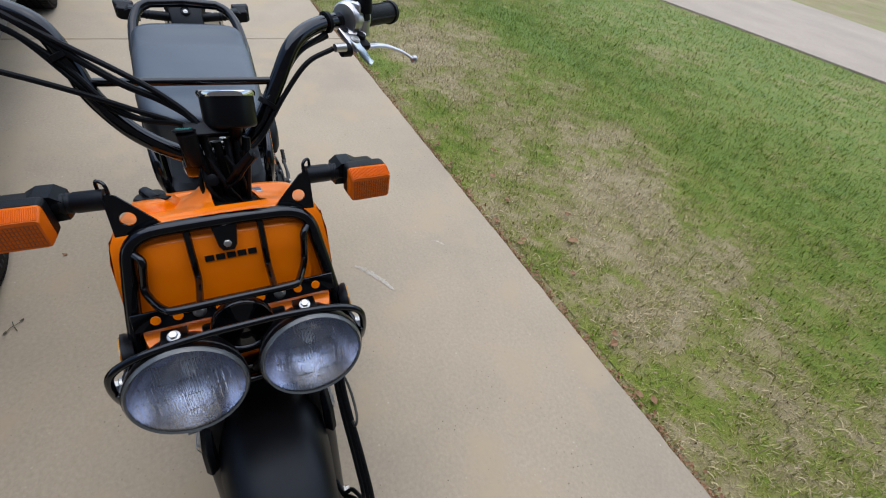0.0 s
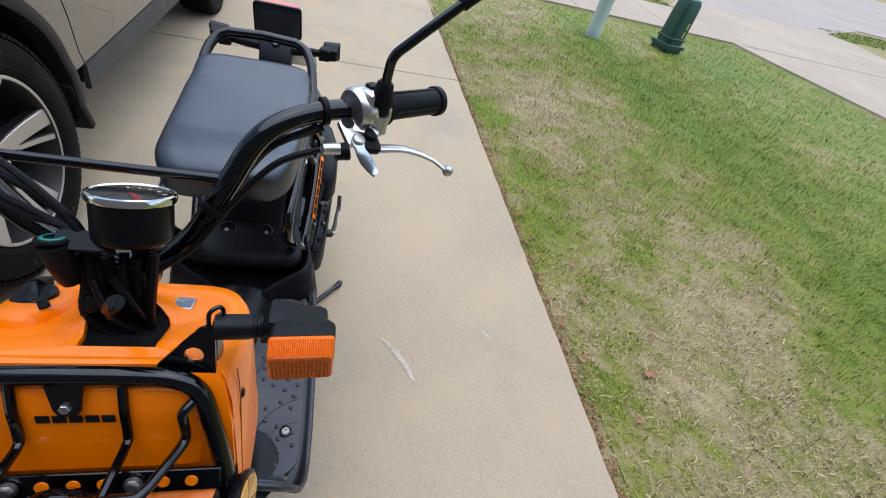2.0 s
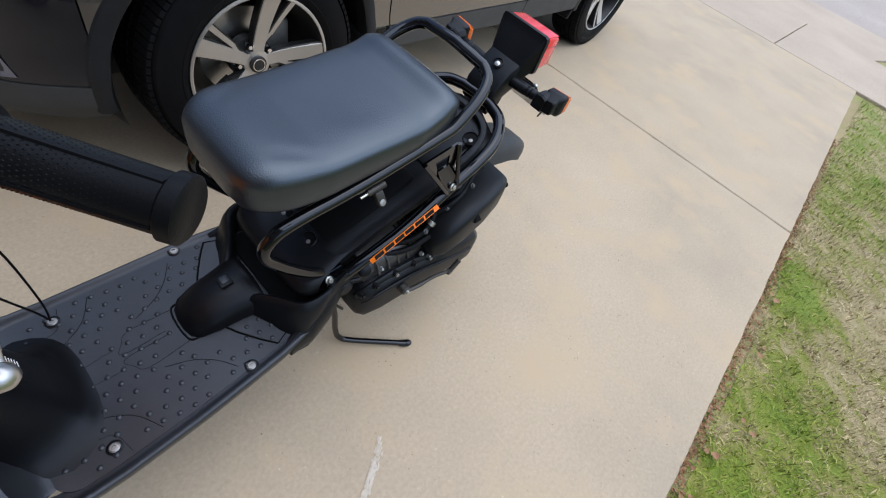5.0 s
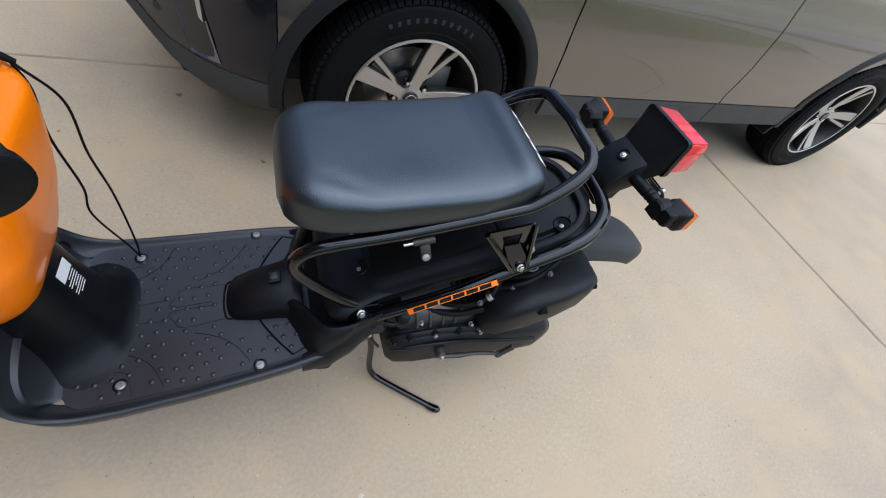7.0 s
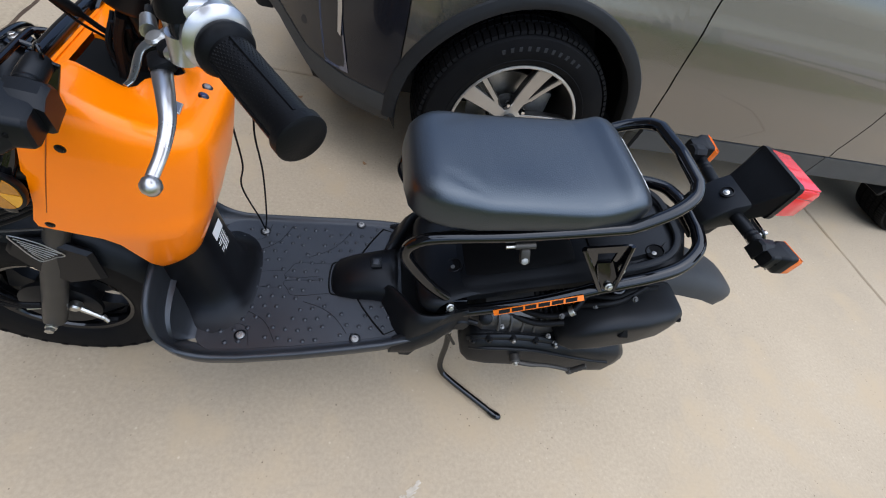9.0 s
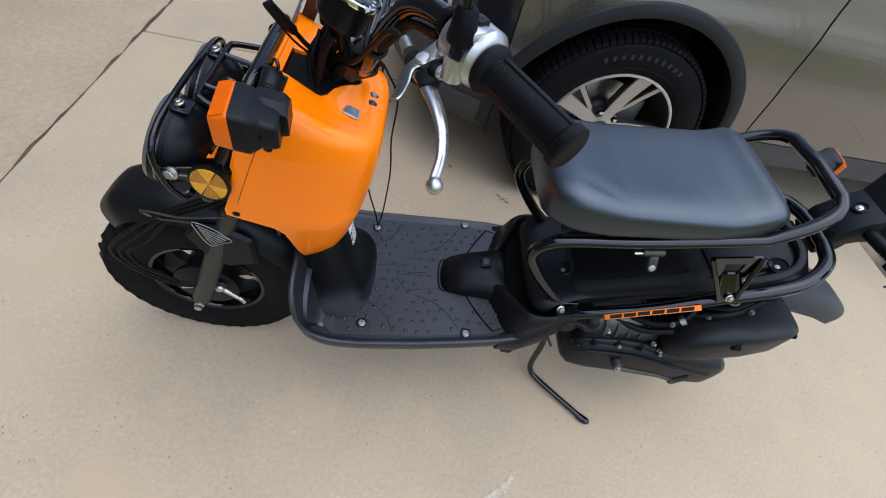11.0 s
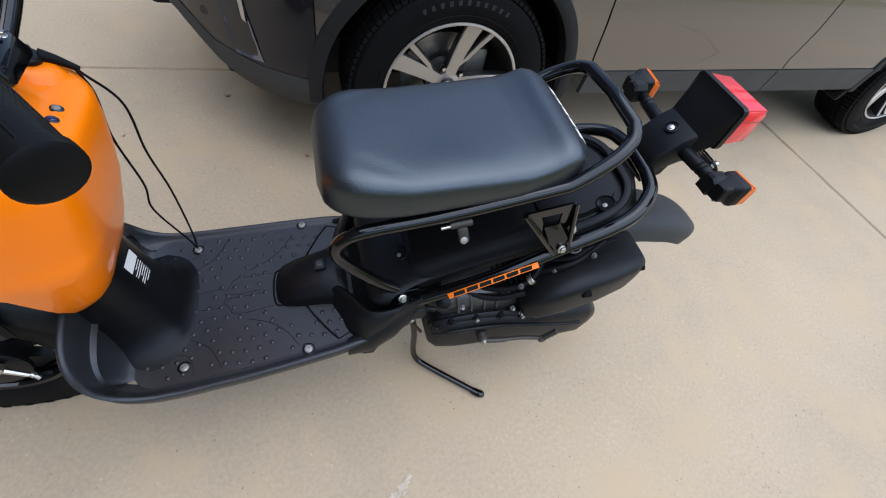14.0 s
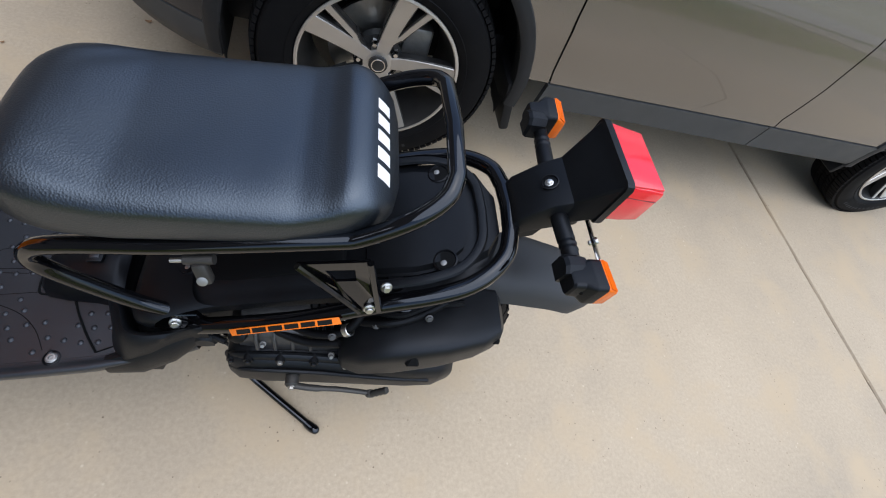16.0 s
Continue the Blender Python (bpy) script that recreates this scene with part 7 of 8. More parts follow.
part("centre_stay", prism([(-0.017, 0.014), (0.017, 0.014), (0.0115, -0.020), (0.007, -0.0265), (-0.007, -0.0265), (-0.0115, -0.020)], 0.004, frame_of((0.4315, 0, 0.844), (0.9, 0, 0.42)), 0.002), GLOSS, scooter)
part("stay_washer", disc((0.4375, 0, 0.829), (0.9, 0, 0.42), 0.0095, 0.0026, 20), STEEL, scooter)
bolt("stay_bolt", (0.4390, 0, 0.8297), (0.9, 0, 0.42), scooter, 0.0072, 0.007)
for s in (1, -1):
    outline = [(0.069, 0.012), (0.109, 0.055), (0.112, 0.057), (0.122, 0.057), (0.123, 0.055), (0.1225, -0.004), (0.119, -0.009), (0.109, -0.012), (0.095, 0.000), (0.069, 0.006)]
    hole = [(0.1035 + 0.0088 * math.cos(a), 0.0245 + 0.0088 * math.sin(a)) for a in (2 * math.pi * k / 40 for k in range(40))]
    ring = []
    for k in range(40):
        a = 2 * math.pi * k / 40
        c0 = Vector((0.1035, 0.0245))
        d = Vector((math.cos(a), math.sin(a)))
        far = 1.0
        for (ax, ay), (bx, by) in zip(outline, outline[1:] + outline[:1]):
            e = Vector((bx - ax, by - ay))
            den = d.x * e.y - d.y * e.x
            if abs(den) < 1e-9:
                continue
            w = Vector((ax, ay)) - c0
            t, u = (w.x * e.y - w.y * e.x) / den, (w.x * d.y - w.y * d.x) / den
            if t > 0 and -1e-6 <= u <= 1 + 1e-6:
                far = min(far, t)
        ring.append((c0.x + d.x * far, c0.y + d.y * far))
    bm4 = Matrix(((0, -0.371, 0.928, 0.412), (s, 0, 0, 0), (0, 0.928, 0.371, 0.843), (0, 0, 0, 1)))
    rows = [[bm4 @ Vector((x, y, z)) for x, y in which] for which, z in ((ring, 0), (ring, 0.004), (hole, 0.004), (hole, 0))]
    part("signal_bracket", loft(rows, True, (False, False), True), GLOSS, scooter, "black triangular bracket with a round hole")
    part("bracket_flange", rbox((0.022, 0.004, 0.050), pose(0.386, 0.1205 * s, 0.867, 0, -21.8, 0), 0.001, 1), GLOSS, scooter)
    part("cable_hook", tube(spline([(0.390, 0.116 * s, 0.892), (0.384, 0.117 * s, 0.905), (0.378, 0.124 * s, 0.908), (0.376, 0.127 * s, 0.902), (0.378, 0.127 * s, 0.894)], 4), 0.0022, 8), GLOSS, scooter)

HN = Vector((0.962, 0, 0.275)).normalized()   # the way the headlights face


def slim(rows):
    return [(r * 0.862, h) for r, h in rows]


def headlight(y):
    c = Vector((0.575, y, 0.715))
    root = part("headlight", lathe(slim([(0.080, -0.014), (0.083, -0.004), (0.083, 0.002), (0.079, 0.004), (0.076, 0.002), (0.0795, -0.012), (0.076, -0.028), (0.063, -0.050), (0.044, -0.064), (0.036, -0.070), (0.033, -0.096), (0.028, -0.102)]), c, HN, 44, caps=(False, True)), PLASTIC2, scooter, "round headlight in a black bucket")
    part("reflector", lathe(slim([(0.0765, 0.000), (0.074, -0.006), (0.069, -0.016), (0.062, -0.027), (0.053, -0.038), (0.043, -0.047), (0.032, -0.054), (0.020, -0.059), (0.010, -0.061)]), c, HN, 56, caps=(False, True)), REFLECT, root, "mirror-bright reflector bowl")
    part("bulb", lathe(slim([(0.010, -0.062), (0.010, -0.040), (0.006, -0.030), (0.001, -0.028)]), c, HN, 16), WHITE, root)
    # the front glass is a thin domed shell with flutes on its inner side
    n = 48
    front, backr = [], []
    fm = frame_of(c, HN)
    for r, hh in ((0.0005, 0.0120), (0.02, 0.0113), (0.04, 0.0090), (0.06, 0.0052), (0.072, 0.0015), (0.0765, -0.001)):
        front.append([fm @ Vector((0.862 * r * math.cos(a), 0.862 * r * math.sin(a), hh + 0.007)) for a in (2 * math.pi * j / n for j in range(n))])
        backr.append([fm @ Vector((0.862 * r * math.cos(a), 0.862 * r * math.sin(a), hh + 0.0038)) for a in (2 * math.pi * j / n for j in range(n))])
    ln = part("headlight_glass", loft(backr + front[::-1], True, (True, True)), FLUTED, root, "clear fluted headlight glass")
    ln.visible_shadow = False
    flutes = []
    for k in range(-15, 16):
        x = k * 0.0037
        for y0, y1 in ((0.030, 0.052), (0.006, 0.027), (-0.020, 0.003), (-0.05, -0.024)):
            if max(x * x + y1 * y1, x * x + y0 * y0) < 0.060 ** 2 and (abs(k) < 7 or y0 > 0.02 or k % 2):
                flutes.append(tube([fm @ Vector((x, y0, 0.0115 - 2 * (x * x + y0 * y0))), fm @ Vector((x, y1, 0.0110 - 2 * (x * x + y1 * y1)))], 0.0013, 6))
    fl = part("glass_flutes", flipped(join(*flutes)), GLASS, ln)
    fl.visible_shadow = False
    part("lamp_ring", lathe(slim([(0.0755, 0.006), (0.0785, 0.0085), (0.0815, 0.005), (0.0825, -0.008), (0.080, -0.010)]), c, HN, 48, caps=(False, False)), GLASSRIM, root, "grey rim round the glass")
    p = Vector((0.539, y, 0.783))
    part("lamp_bracket", rbox((0.034, 0.03, 0.004), pose(p.x, y, p.z - 0.003, 0, -12, 0), 0.001, 1), GLOSS, root)
    bolt("lamp_bolt", (p.x, y, p.z), (0.2, 0, 1), root, 0.0074, 0.007)
    return root


headlight(0.077)
headlight(-0.079)
gd = [(0.538, 0.152, 0.662), (0.550, 0.157, 0.690), (0.557, 0.156, 0.735), (0.555, 0.147, 0.763), (0.553, 0.112, 0.780), (0.551, 0.05, 0.787), (0.551, 0, 0.788)]
h = spline(gd, 5)
part("headlight_guard", tube(h + [Vector((p.x, -p.y, p.z)) for p in reversed(h[:-1])], 0.0050, 10), GLOSS, scooter, "black bar guard over the headlights")
part("headlight_guard", tube(spline([(0.538, 0.152, 0.662), (0.542, 0.11, 0.640), (0.535, 0.0, 0.630), (0.542, -0.11, 0.640), (0.538, -0.152, 0.662)], 6), 0.0058, 10), GLOSS, scooter, "black bar guard under the headlights")
two("guard_arm", join(tube([(0.500, 0.139, 0.700), (0.535, 0.148, 0.705), (0.555, 0.156, 0.712)], 0.007, 8), rbox((0.05, 0.006, 0.022), pose(0.538, 0.148, 0.712, 0, 0, 14), 0.002)), GLOSS)
for s in (1, -1):
    bolt("guard_bolt", (0.541, 0.151 * s, 0.714), (0.1, s, 0.2), scooter, 0.0105, 0.010)
    # round side reflector: dark cup and amber disc with six fields
    c = Vector((0.490, 0.150 * s, 0.703))
    axis = Vector((0.10, s, 0.10)).normalized()
    cup = part("side_reflector", lathe([(0.026, -0.010), (0.0315, -0.002), (0.0315, 0.003), (0.028, 0.004)], c, axis, 36), PLASTIC2, scooter, "round amber side reflector in a black cup")
    rm = frame_of(c + axis * 0.0038, axis)
    for k in range(6):
        pts = [(0.0, 0.0)] + [(0.0275 * math.cos(a), 0.0275 * math.sin(a)) for a in (radians(60 * k + 2 + 56 * j / 6) for j in range(7))]
        part("reflector_field", prism(pts, 0.0016, rm, 0.0003), REFLEX_A if k % 2 else REFLEX_B, cup)
part("horn", join(lathe([(0.034, -0.004), (0.0405, 0.002), (0.0420, 0.013), (0.0405, 0.0160), (0.0385, 0.0150), (0.037, 0.0125), (0.020, 0.012), (0.015, 0.015), (0.006, 0.016)], (0.502, -0.003, 0.736), HN, 40)), GLOSS, scooter, "round black horn")
part("horn_ear", rbox((0.01, 0.11, 0.016), pose(0.500, 0, 0.732, 0, -20, 0), 0.004), PLASTIC2, scooter)
part("lamp_crossbar", rbox((0.02, 0.26, 0.02), pose(0.515, 0, 0.640), 0.006), GLOSS, scooter)
part("lamp_loom", tube(spline([(0.53, 0.02, 0.72), (0.545, 0.01, 0.69), (0.535, 0.0, 0.66), (0.50, 0.01, 0.63)], 5), 0.006, 8), RUBBER, scooter)
part("vin_tag", rbox((0.03, 0.02, 0.002), pose(0.56, -0.10, 0.60, -40, 20, 10), 0.0005, 1), CASTALU, scooter, "small grey metal tag")

# ---- handlebar ----
HB = [(0.285, 0.0, 0.865), (0.283, 0.035, 0.868), (0.272, 0.075, 0.905), (0.252, 0.112, 0.965), (0.232, 0.138, 1.006), (0.212, 0.165, 1.024), (0.185, 0.206, 1.030), (0.154, 0.269, 1.029), (0.120, 0.312, 1.024)]
left = spline(HB, 6)
HR = [(0.285, 0.0, 0.865), (0.283, -0.036, 0.877), (0.273, -0.083, 0.908), (0.257, -0.118, 0.955), (0.243, -0.131, 0.997), (0.228, -0.148, 1.032), (0.210, -0.180, 1.045), (0.185, -0.221, 1.051), (0.154, -0.284, 1.050), (0.120, -0.327, 1.045)]
bar = part("handlebar", tube(spline(HR, 6)[:0:-1] + left, 0.0118, 16), GLOSS, scooter, "gloss black handlebar")
part("cross_brace", tube([(0.250, 0.112, 0.967), (0.251, -0.122, 0.972)], 0.0055, 10), GLOSS, bar)
part("bar_clamp", join(rbox((0.045, 0.075, 0.035), pose(0.286, 0, 0.866, 0, 25, 0), 0.008), tube([(0.30, 0, 0.86), (0.325, 0, 0.80)], 0.02, 14)), GLOSS, bar)
for y in (0.022, -0.022):
    bolt("clamp_bolt", (0.278, y, 0.886), (-0.3, 0, 1), scooter, 0.007, 0.008)
for s in (1, -1):
    before = set(scene.collection.objects)
    a, b = Vector((0.153, 0.270 * s, 1.029)), Vector((0.086, 0.354 * s, 1.019))
    d = (b - a).normalized()
    ln = (b - a).length
    grip = part("grip", tube([a + d * t for t in (0, 0.004, 0.006, 0.010, 0.012, ln - 0.012, ln - 0.010, ln - 0.002, ln)], [0.0215, 0.0228, 0.0228, 0.020, 0.0168, 0.0175, 0.020, 0.020, 0.017], 28), RUBBER, bar, "black rubber hand grip with diamond pattern")
    # small pyramids round the grip, in four panels
    m = frame_of(a, d)
    studs = []
    for i in range(26):
        for j in range(40):
            if j % 10 == 0:
                continue
            ang = 2 * math.pi * (j + 0.5 * (i % 2)) / 40
            z = 0.016 + i * (ln - 0.032) / 25
            c = m @ Vector((0.0168 * math.cos(ang), 0.0168 * math.sin(ang), z))
            tip = m @ Vector((0.0175 * math.cos(ang), 0.0175 * math.sin(ang), z))
            q = [m @ Vector((0.0166 * math.cos(ang + da), 0.0166 * math.sin(ang + da), z + dz)) for da, dz in ((-0.07, 0), (0, -0.0016), (0.07, 0), (0, 0.0016))]
            studs.append((q + [tip], [[0, 1, 4], [1, 2, 4], [2, 3, 4], [3, 0, 4]]))
    part("grip_pattern", join(*studs), RUBBER, grip)
    for k in range(4):
        ang = 2 * math.pi * k / 4 + 0.02
        part("grip_rib", tube([m @ Vector((0.0170 * math.cos(ang), 0.0170 * math.sin(ang), z)) for z in (0.014, ln - 0.012)], 0.0016, 6), RUBBER, grip)
    # switch housing, mirror clamp, lever holder
    hc = Vector((0.1655, 0.2555 * s, 1.033))
    hd = Vector((-0.62, 0.78 * s, -0.03)).normalized()
    hm = frame_of(hc, hd)
    sw = part("switch_housing", lathe([(0.0150, -0.025), (0.0225, -0.0245), (0.0255, -0.020), (0.0262, -0.002), (0.0254, 0.0), (0.0262, 0.002), (0.0262, 0.015), (0.022, 0.0195), (0.0165, 0.021)], hc, hd, 32), ALLOY, bar, "bare aluminium switch housing")
    part("switch_block", rbox((0.026, 0.030, 0.032), hm @ Matrix.Translation((-0.010 * s, 0.012, -0.001)), 0.006), ALLOY, sw)
    part("switch_button", rbox((0.014, 0.010, 0.014), hm @ Matrix.Translation((-0.004 * s, 0.026, 0.0)), 0.003), PLASTIC, sw)
    part("switch_button", rbox((0.012, 0.014, 0.010), hm @ Matrix.Translation((-0.022 * s, 0.006, 0.006)), 0.003), PLASTIC, sw)
    pn = Vector((0.30, 0.22 * s, 0.92)).normalized()

    def plate_at(a, b, width, thick, bevel=0.003):
        a, b = Vector(a), Vector(b)
        x = (b - a).normalized()
        z = (pn - x * pn.dot(x)).normalized()
        y = z.cross(x)
        q = Matrix((x, y, z)).transposed().to_4x4()
        q.translation = (a + b) / 2
        return rbox(((b - a).length + width * 0.5, width, thick), q, bevel)
    holder = part("lever_holder", join(plate_at((0.190, 0.233 * s, 1.019), (0.205, 0.243 * s, 1.007), 0.024, 0.009, 0.004), plate_at((0.188, 0.240 * s, 1.016), (0.188, 0.266 * s, 1.014), 0.020, 0.012, 0.005)), ALLOY, bar, "bare aluminium lever holder")
    # Dark disc stands for the shade in the holder's hole
    part("holder_hole", lathe([(0.0075, 0), (0.0075, 0.0008)], Vector((0.190, 0.232 * s, 1.0195)) + pn * 0.0042, pn, 20), DARK, holder)
    part("mirror_boss", tube([(0.182, 0.2685 * s, 1.012), (0.181, 0.2695 * s, 1.034)], 0.0105, 24), ALLOY, bar)
    part("mirror_nut", lathe([(0.0078, 0), (0.0078, 0.017)], (0.181, 0.2695 * s, 1.033), (-0.03, 0.02 * s, 1), 6), PLASTIC2, bar)
    part("pivot_screw", lathe([(0.0078, 0), (0.0078, 0.002), (0.006, 0.004), (0.0025, 0.0045)], Vector((0.207, 0.246 * s, 1.008)) + pn * 0.004, pn, 20), STEEL, bar)
    part("rubber_cover", plate_at((0.204, 0.257 * s, 1.003), (0.200, 0.268 * s, 1.002), 0.020, 0.013, 0.005), RUBBER, bar)
    part("rubber_nub", lathe([(0.0085, -0.004), (0.009, 0.004), (0.007, 0.009), (0.003, 0.0105)], Vector((0.194, 0.259 * s, 1.009)), pn, 20), RUBBER, bar)
    latch_line = spline([(0.206, 0.245 * s, 1.012), (0.2145, 0.248 * s, 1.008), (0.2205, 0.252 * s, 1.002), (0.2235, 0.259 * s, 0.993), (0.2265, 0.266 * s, 0.985), (0.230, 0.271 * s, 0.982)], 5)
    k = len(latch_line)
    part("parking_lock", tube(latch_line, [table(i / (k - 1), [(0, 0.0085), (0.3, 0.0065), (0.55, 0.0085), (0.8, 0.0062), (1, 0.0052)]) for i in range(k)], 14, flat=0.26), ZINC, bar, "blue-zinc steel latch on the lever holder")
    lever = spline([(0.208, 0.246 * s, 0.997), (0.200, 0.272 * s, 0.999), (0.191, 0.298 * s, 0.997), (0.185, 0.320 * s, 0.991), (0.184, 0.343 * s, 0.983), (0.187, 0.358 * s, 0.975), (0.188, 0.366 * s, 0.971)], 5)
    k = len(lever)
    part("brake_lever", join(tube(lever, [lerp(0.0086, 0.0046, min(1, 1.4 * i / (k - 1))) for i in range(k)], 14, flat=0.6), lathe([(0.001, -0.0076), (0.0048, -0.006), (0.0072, -0.002), (0.0072, 0.002), (0.0048, 0.006), (0.001, 0.0076)], (0.187, 0.366 * s, 0.971), (0, 0, 1), 18)), POLISH, bar, "polished aluminium brake lever with a ball end")
    part("cable_ferrule", tube([(0.221, 0.226 * s, 1.005), (0.227, 0.208 * s, 1.006)], [0.0070, 0.0062], 12), STEEL, bar)
    part("lever_boot", tube([(0.212, 0.236 * s, 0.998), (0.217, 0.221 * s, 0.997)], [0.011, 0.009], 12), RUBBER, bar)
    # mirror: boot, cranked stem, back shell
    stem = [(0.181, 0.270 * s, 1.046), (0.184, 0.273 * s, 1.085), (0.186, 0.277 * s, 1.105), (0.182, 0.292 * s, 1.120), (0.171, 0.338 * s, 1.161), (0.163, 0.362 * s, 1.182)]
    mir = part("mirror", tube(spline(stem, 5), 0.0055, 12), GLOSS, scooter, "black rear-view mirror on a cranked stem")
    part("stem_boot", lathe([(0.0128, 0), (0.0130, 0.004), (0.0114, 0.012), (0.0096, 0.025), (0.0070, 0.028)], (0.181, 0.270 * s, 1.047), (0.04, 0.06 * s, 1), 22), RUBBER, mir)
    part("upper_boot", tube([(0.170, 0.340 * s, 1.163), (0.161, 0.364 * s, 1.186), (0.148, 0.384 * s, 1.204)], [0.0075, 0.0105, 0.014], 16), RUBBER, mir)
    mn = Vector((0.95, 0.246 * s, -0.592)).normalized()
    mm = frame_of((0.097, 0.396 * s, 1.2133), mn)
    shell = [[mm @ Vector((x * kx, y * ky, z)) for x, y in rrect(0.157, 0.089, 0.038, 8)] for kx, ky, z in ((0.96, 0.94, -0.022), (1.0, 1.0, -0.018), (1.0, 1.0, 0.0), (0.95, 0.93, 0.014), (0.80, 0.76, 0.028), (0.5, 0.45, 0.036), (0.1, 0.1, 0.038))]
    part("mirror_shell", loft(shell), PLASTIC2, mir, "smooth black mirror back")
    part("mirror_screw", disc(mm @ Vector((0.055 * s, -0.030, 0.012)), mm.to_3x3() @ Vector((0.1 * s, -0.5, 0.8)), 0.006, 0.002, 14), DEEP, mir)
    part("mirror_glass", loft([[mm @ Vector((x * kk, y * kk, z)) for x, y in rrect(0.149, 0.081, 0.034, 8)] for kk, z in ((0.98, -0.0225), (0.98, -0.0245))]), CHROME, mir, "mirror glass")
    # the right half of the bar stands a little higher and farther out
    if s < 0:
        for ob in set(scene.collection.objects) - before:
            ob.data.transform(Matrix.Translation((0, -0.015, 0.021)))
    # cable ties and looms along the bar
    for t, d in ((((0.185, 0.206, 1.030), (-0.35, 0.8, 0.0)), ((0.262, 0.095, 0.936), (-0.35, 0.6, 0.7))) if s > 0 else (((0.246, -0.133, 1.005), (-0.3, -0.4, 0.8)), ((0.19, -0.214, 1.050), (-0.35, -0.8, 0.0)))):
        part("cable_tie", lathe([(0.0125, -0.004), (0.0160, -0.003), (0.0160, 0.003), (0.0125, 0.004)], t, d, 20, caps=(False, False)), RUBBER, bar)
    if s > 0:
        routes = [[(0.227, 0.205, 1.005), (0.244, 0.160, 0.990), (0.264, 0.118, 0.948), (0.292, 0.075, 0.898), (0.318, 0.040, 0.880), (0.340, 0.016, 0.84), (0.352, 0.002, 0.78)],
                  [(0.190, 0.205, 1.012), (0.222, 0.150, 0.996), (0.252, 0.108, 0.944), (0.282, 0.068, 0.888), (0.312, 0.034, 0.868), (0.345, 0.012, 0.80)],
                  [(0.196, 0.200, 1.016), (0.232, 0.142, 0.992), (0.262, 0.100, 0.930), (0.276, 0.060, 0.878), (0.320, 0.024, 0.870), (0.350, 0.0, 0.80)]]
    else:
        tail = [(0.338, 0.000, 0.905), (0.348, 0.002, 0.86), (0.352, 0.000, 0.79)]
        routes = [[(0.200, -0.215, 1.048), (0.226, -0.175, 1.042), (0.252, -0.131, 1.022 - 0.008 * k), (0.281 + 0.004 * k, -0.080, 1.000 - 0.014 * k), (0.302, -0.037, 0.975 - 0.008 * k), (0.320, -0.006, 0.944)] + tail for k in range(2)]
        routes += [[(0.204, -0.215, 1.035), (0.230, -0.172, 1.022), (0.257 + 0.003 * k, -0.130, 0.990 - 0.010 * k), (0.277, -0.104, 0.960 - 0.008 * k), (0.297, -0.068, 0.941), (0.316, -0.018, 0.938)] + tail for k in range(2)]
        routes.append([(0.205, -0.285, 0.995), (0.240, -0.201, 0.983), (0.270, -0.133, 0.970), (0.291, -0.078, 0.954), (0.316, -0.016, 0.934)] + tail)
    for k, pts in enumerate(routes):
        part("control_cable", tube(spline(pts, 7), 0.0048 if k == 1 else 0.0038, 8), RUBBER, bar, "black control cable")

# ---- speedometer ----
GX = Vector((-0.425, 0.03, 0.905)).normalized()
gc = Vector((0.320, 0.036, 0.925))
speedo = part("speedometer", lathe([(0.031, 0.008), (0.0335, 0.010), (0.0345, 0.014), (0.0345, 0.050)], gc, GX, 40), PLASTIC2, scooter, "round speedometer in a black cup with chrome ring")
part("chrome_ring", lathe([(0.0345, 0.0485), (0.037, 0.0495), (0.0378, 0.053), (0.0368, 0.0562), (0.0345, 0.057), (0.0325, 0.055)], gc, GX, 48, caps=(False, False)), CHROME, speedo)
part("dial", lathe([(0.033, 0.0500), (0.033, 0.0512), (0.005, 0.0514)], gc, GX, 36), DARK, speedo)
gm = frame_of(gc, GX, (0, 1, 0))
for k in range(13):
    a = radians(-30 + 20 * k)
    part("dial_mark", rbox((0.0045, 0.0010, 0.0006), gm @ Matrix.Rotation(a, 4, "Z") @ Matrix.Translation((0.0275, 0, 0.0517)), 0), WHITE, speedo)
part("dial_field", prism([(0.012, -0.012), (0.020, -0.012), (0.022, 0.004), (0.014, 0.008)], 0.0005, gm @ Matrix.Translation((0, 0, 0.0515)), 0.0002), STICKER, speedo)
part("needle", prism([(-0.004, -0.0013), (0.024, -0.0005), (0.024, 0.0005), (-0.004, 0.0013)], 0.001, gm @ Matrix.Rotation(radians(40), 4, "Z") @ Matrix.Translation((0, 0, 0.053)), 0.0003), RED, speedo)
sg = part("dial_glass", lathe([(0.033, 0.0545), (0.033, 0.0560), (0.018, 0.0566), (0.001, 0.0568)], gc, GX, 40), GLASS, speedo)
sg.visible_shadow = False
part("speedo_bracket", join(rbox((0.016, 0.070, 0.003), pose(0.312, 0.018, 0.922, 0, 8, 0), 0.001, 1), rbox((0.014, 0.018, 0.034), pose(0.335, -0.022, 0.900, 0, 15, 0), 0.004), tube([(0.316, 0.042, 0.935), (0.305, 0.03, 0.87)], 0.010, 10)), PLASTIC2, scooter)
sw = part("ignition_switch", tube([(0.338, -0.020, 0.940), (0.341, -0.019, 0.922), (0.344, -0.017, 0.902), (0.346, -0.016, 0.895)], [0.0125, 0.0118, 0.0100, 0.007], 20), PLASTIC2, scooter, "black ignition switch with a green lamp, beside the speedometer")
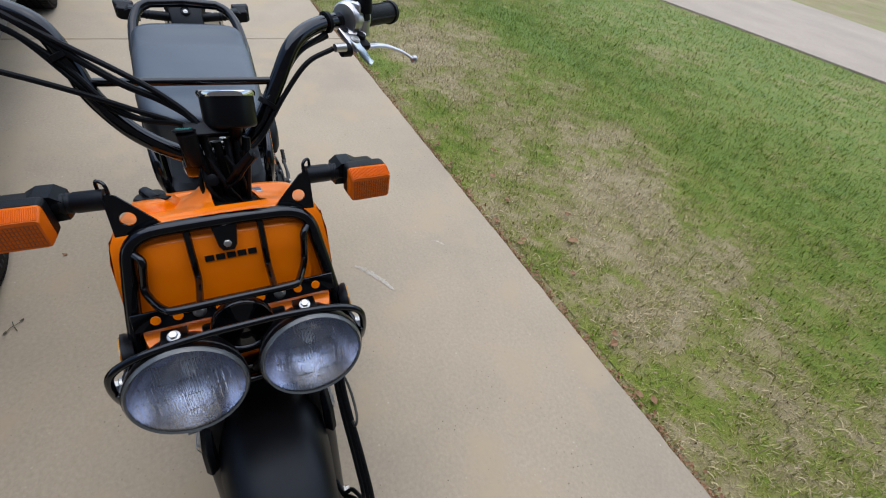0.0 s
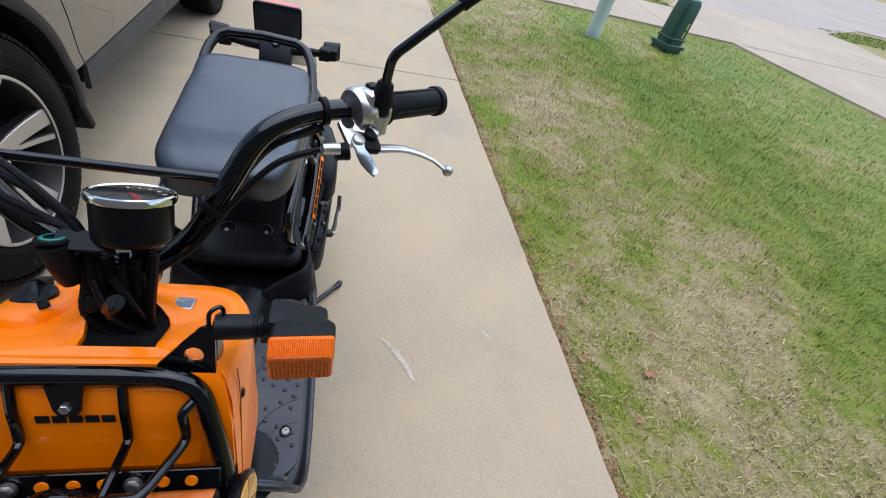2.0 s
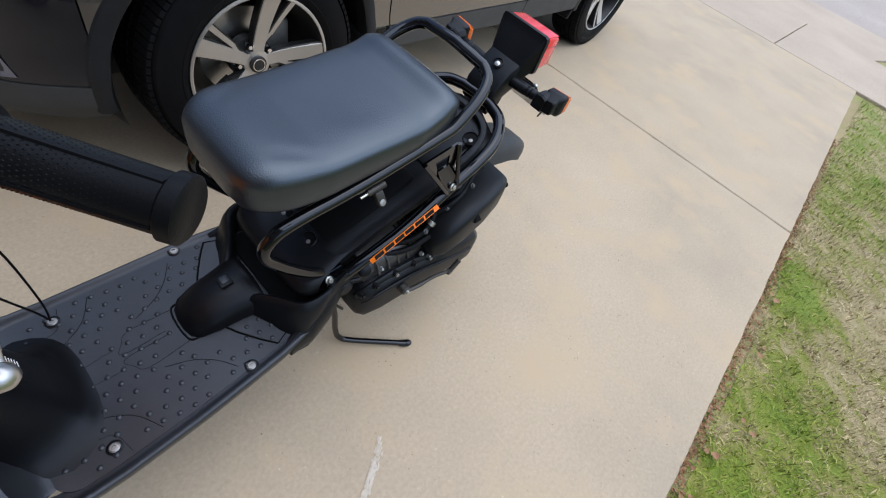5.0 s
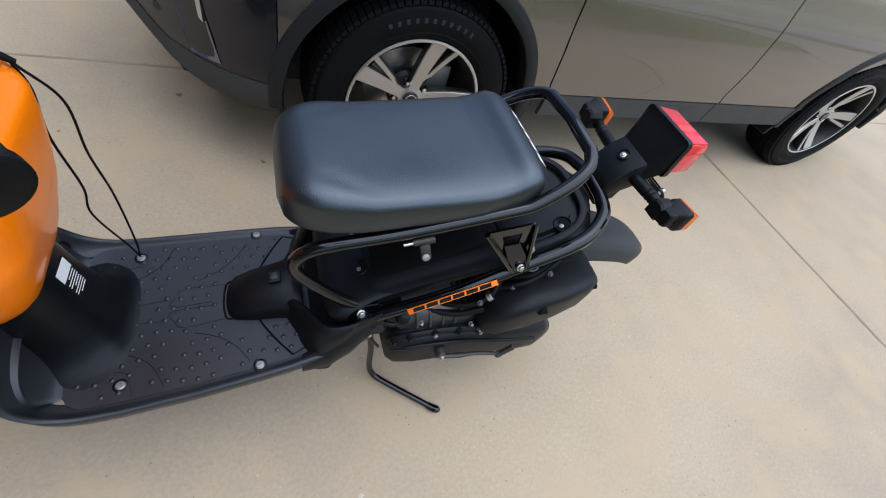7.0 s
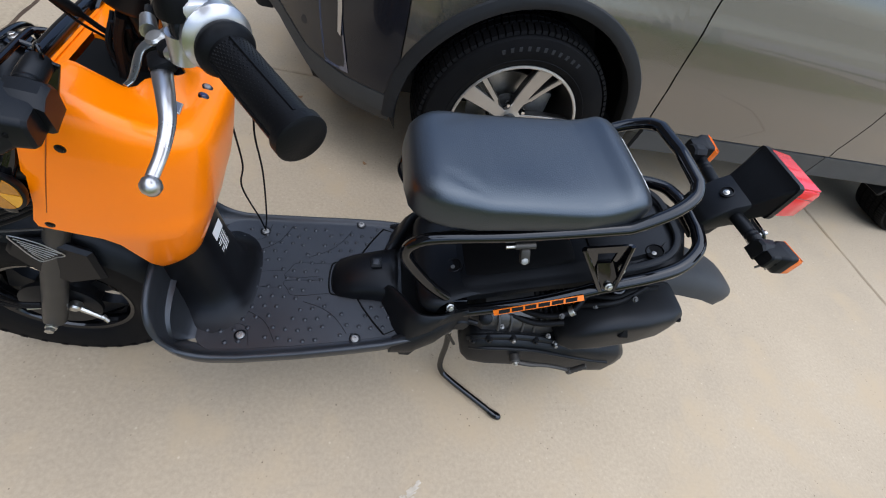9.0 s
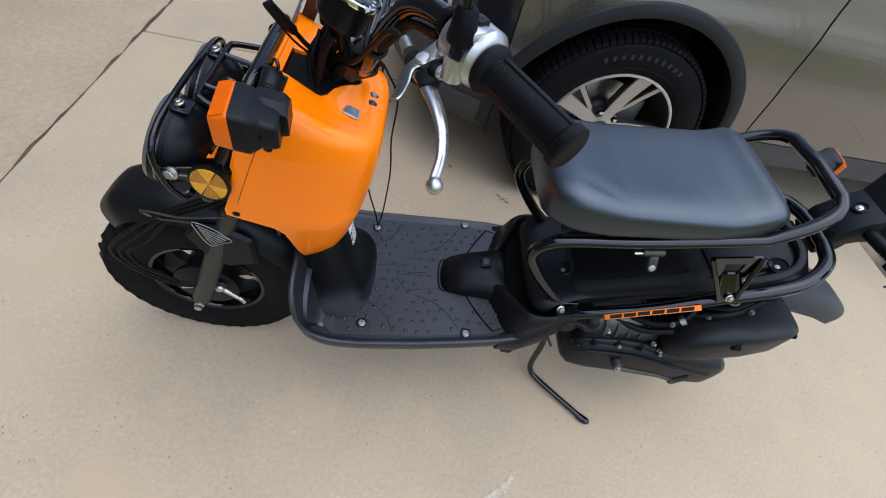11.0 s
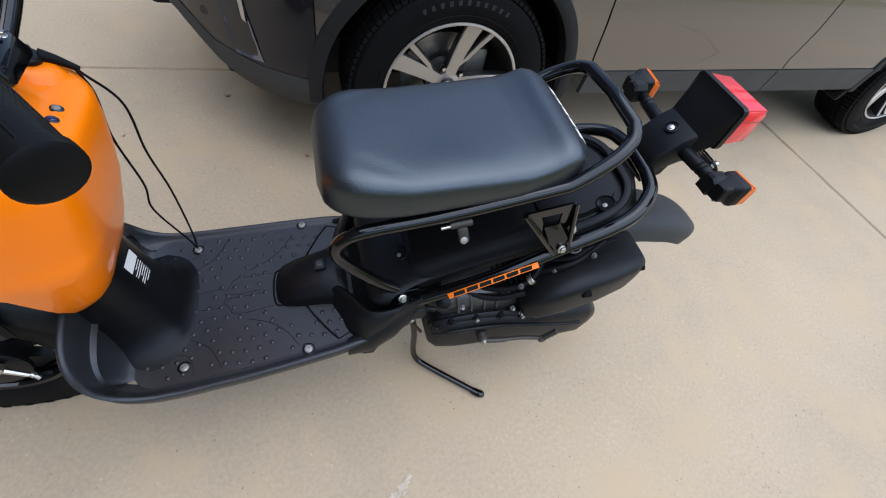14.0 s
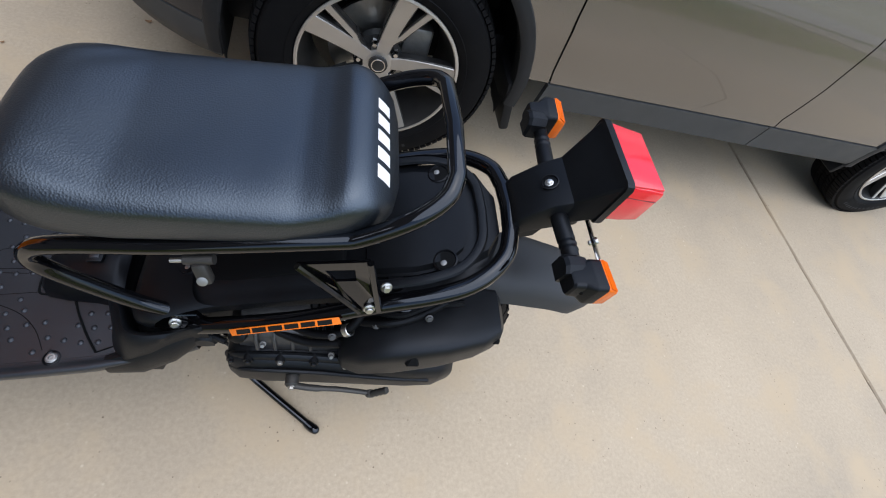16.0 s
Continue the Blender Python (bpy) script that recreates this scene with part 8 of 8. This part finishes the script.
part("switch_plate", join(rbox((0.022, 0.052, 0.003), pose(0.332, 0.004, 0.941, 0, 18, 0), 0.001, 1), lathe([(0.0140, 0), (0.0145, 0.001), (0.0140, 0.003), (0.012, 0.0035)], (0.333, -0.022, 0.939), (-0.42, 0, 0.9), 28)), PLASTIC2, sw)
part("pilot_lamp", lathe([(0.0070, 0.0038), (0.0105, 0.0036), (0.0105, 0.0046), (0.0095, 0.0052), (0.0070, 0.0050)], (0.333, -0.022, 0.939), (-0.42, 0, 0.9), 24, caps=(False, False)), TEAL, sw, "small green pilot lamp")
part("fork_lock", join(lathe([(0.0085, 0), (0.0085, 0.004), (0.006, 0.005)], (0.352, -0.002, 0.872), (0.8, -0.1, 0.55), 20), tube([(0.335, 0, 0.862), (0.352, -0.002, 0.872)], 0.0085, 14)), PLASTIC2, scooter, "round black lock on the steering column")
for k in range(7):
    a = 0.9 * k
    pts = [(0.325 + 0.02 * math.cos(a), 0.02 + 0.03 * math.sin(a), 0.905), (0.345 + 0.018 * math.cos(a + 1), 0.012 + 0.03 * math.sin(a + 1), 0.865), (0.350 + 0.016 * math.cos(a + 2), 0.008 + 0.022 * math.sin(a + 2), 0.82), (0.365, 0.016 * math.sin(a), 0.76)]
    part("wiring", tube(spline(pts, 6), 0.0034, 8), RUBBER, scooter, "bundle of black wiring")
for k in range(6):
    y0, y1 = 0.052 - 0.013 * k, 0.040 - 0.007 * k
    pts = [(0.322 + 0.006 * (k % 2), y0, 0.918), (0.336 + 0.004 * (k % 3), lerp(y0, y1, 0.4), 0.885), (0.346 - 0.003 * (k % 2), y1, 0.84), (0.356, y1 - 0.002, 0.78)]
    part("wiring", tube(spline(pts, 6), 0.0046 if k % 3 else 0.0058, 8), RUBBER, scooter, "bundle of black wiring")
part("wiring_plug", tube(spline([(0.352, 0.010, 0.862), (0.366, 0.020, 0.880), (0.377, 0.028, 0.897), (0.390, 0.041, 0.919), (0.402, 0.054, 0.941)], 4), [0.0035] * 9 + [0.0068] * 8, 12), RUBBER, scooter, "loose black connector plug")
part("plug_lead", tube(spline([(0.401, 0.053, 0.941), (0.408, 0.052, 0.938), (0.398, 0.040, 0.915), (0.380, 0.028, 0.885), (0.360, 0.012, 0.86)], 5), 0.0018, 6), RUBBER, scooter)
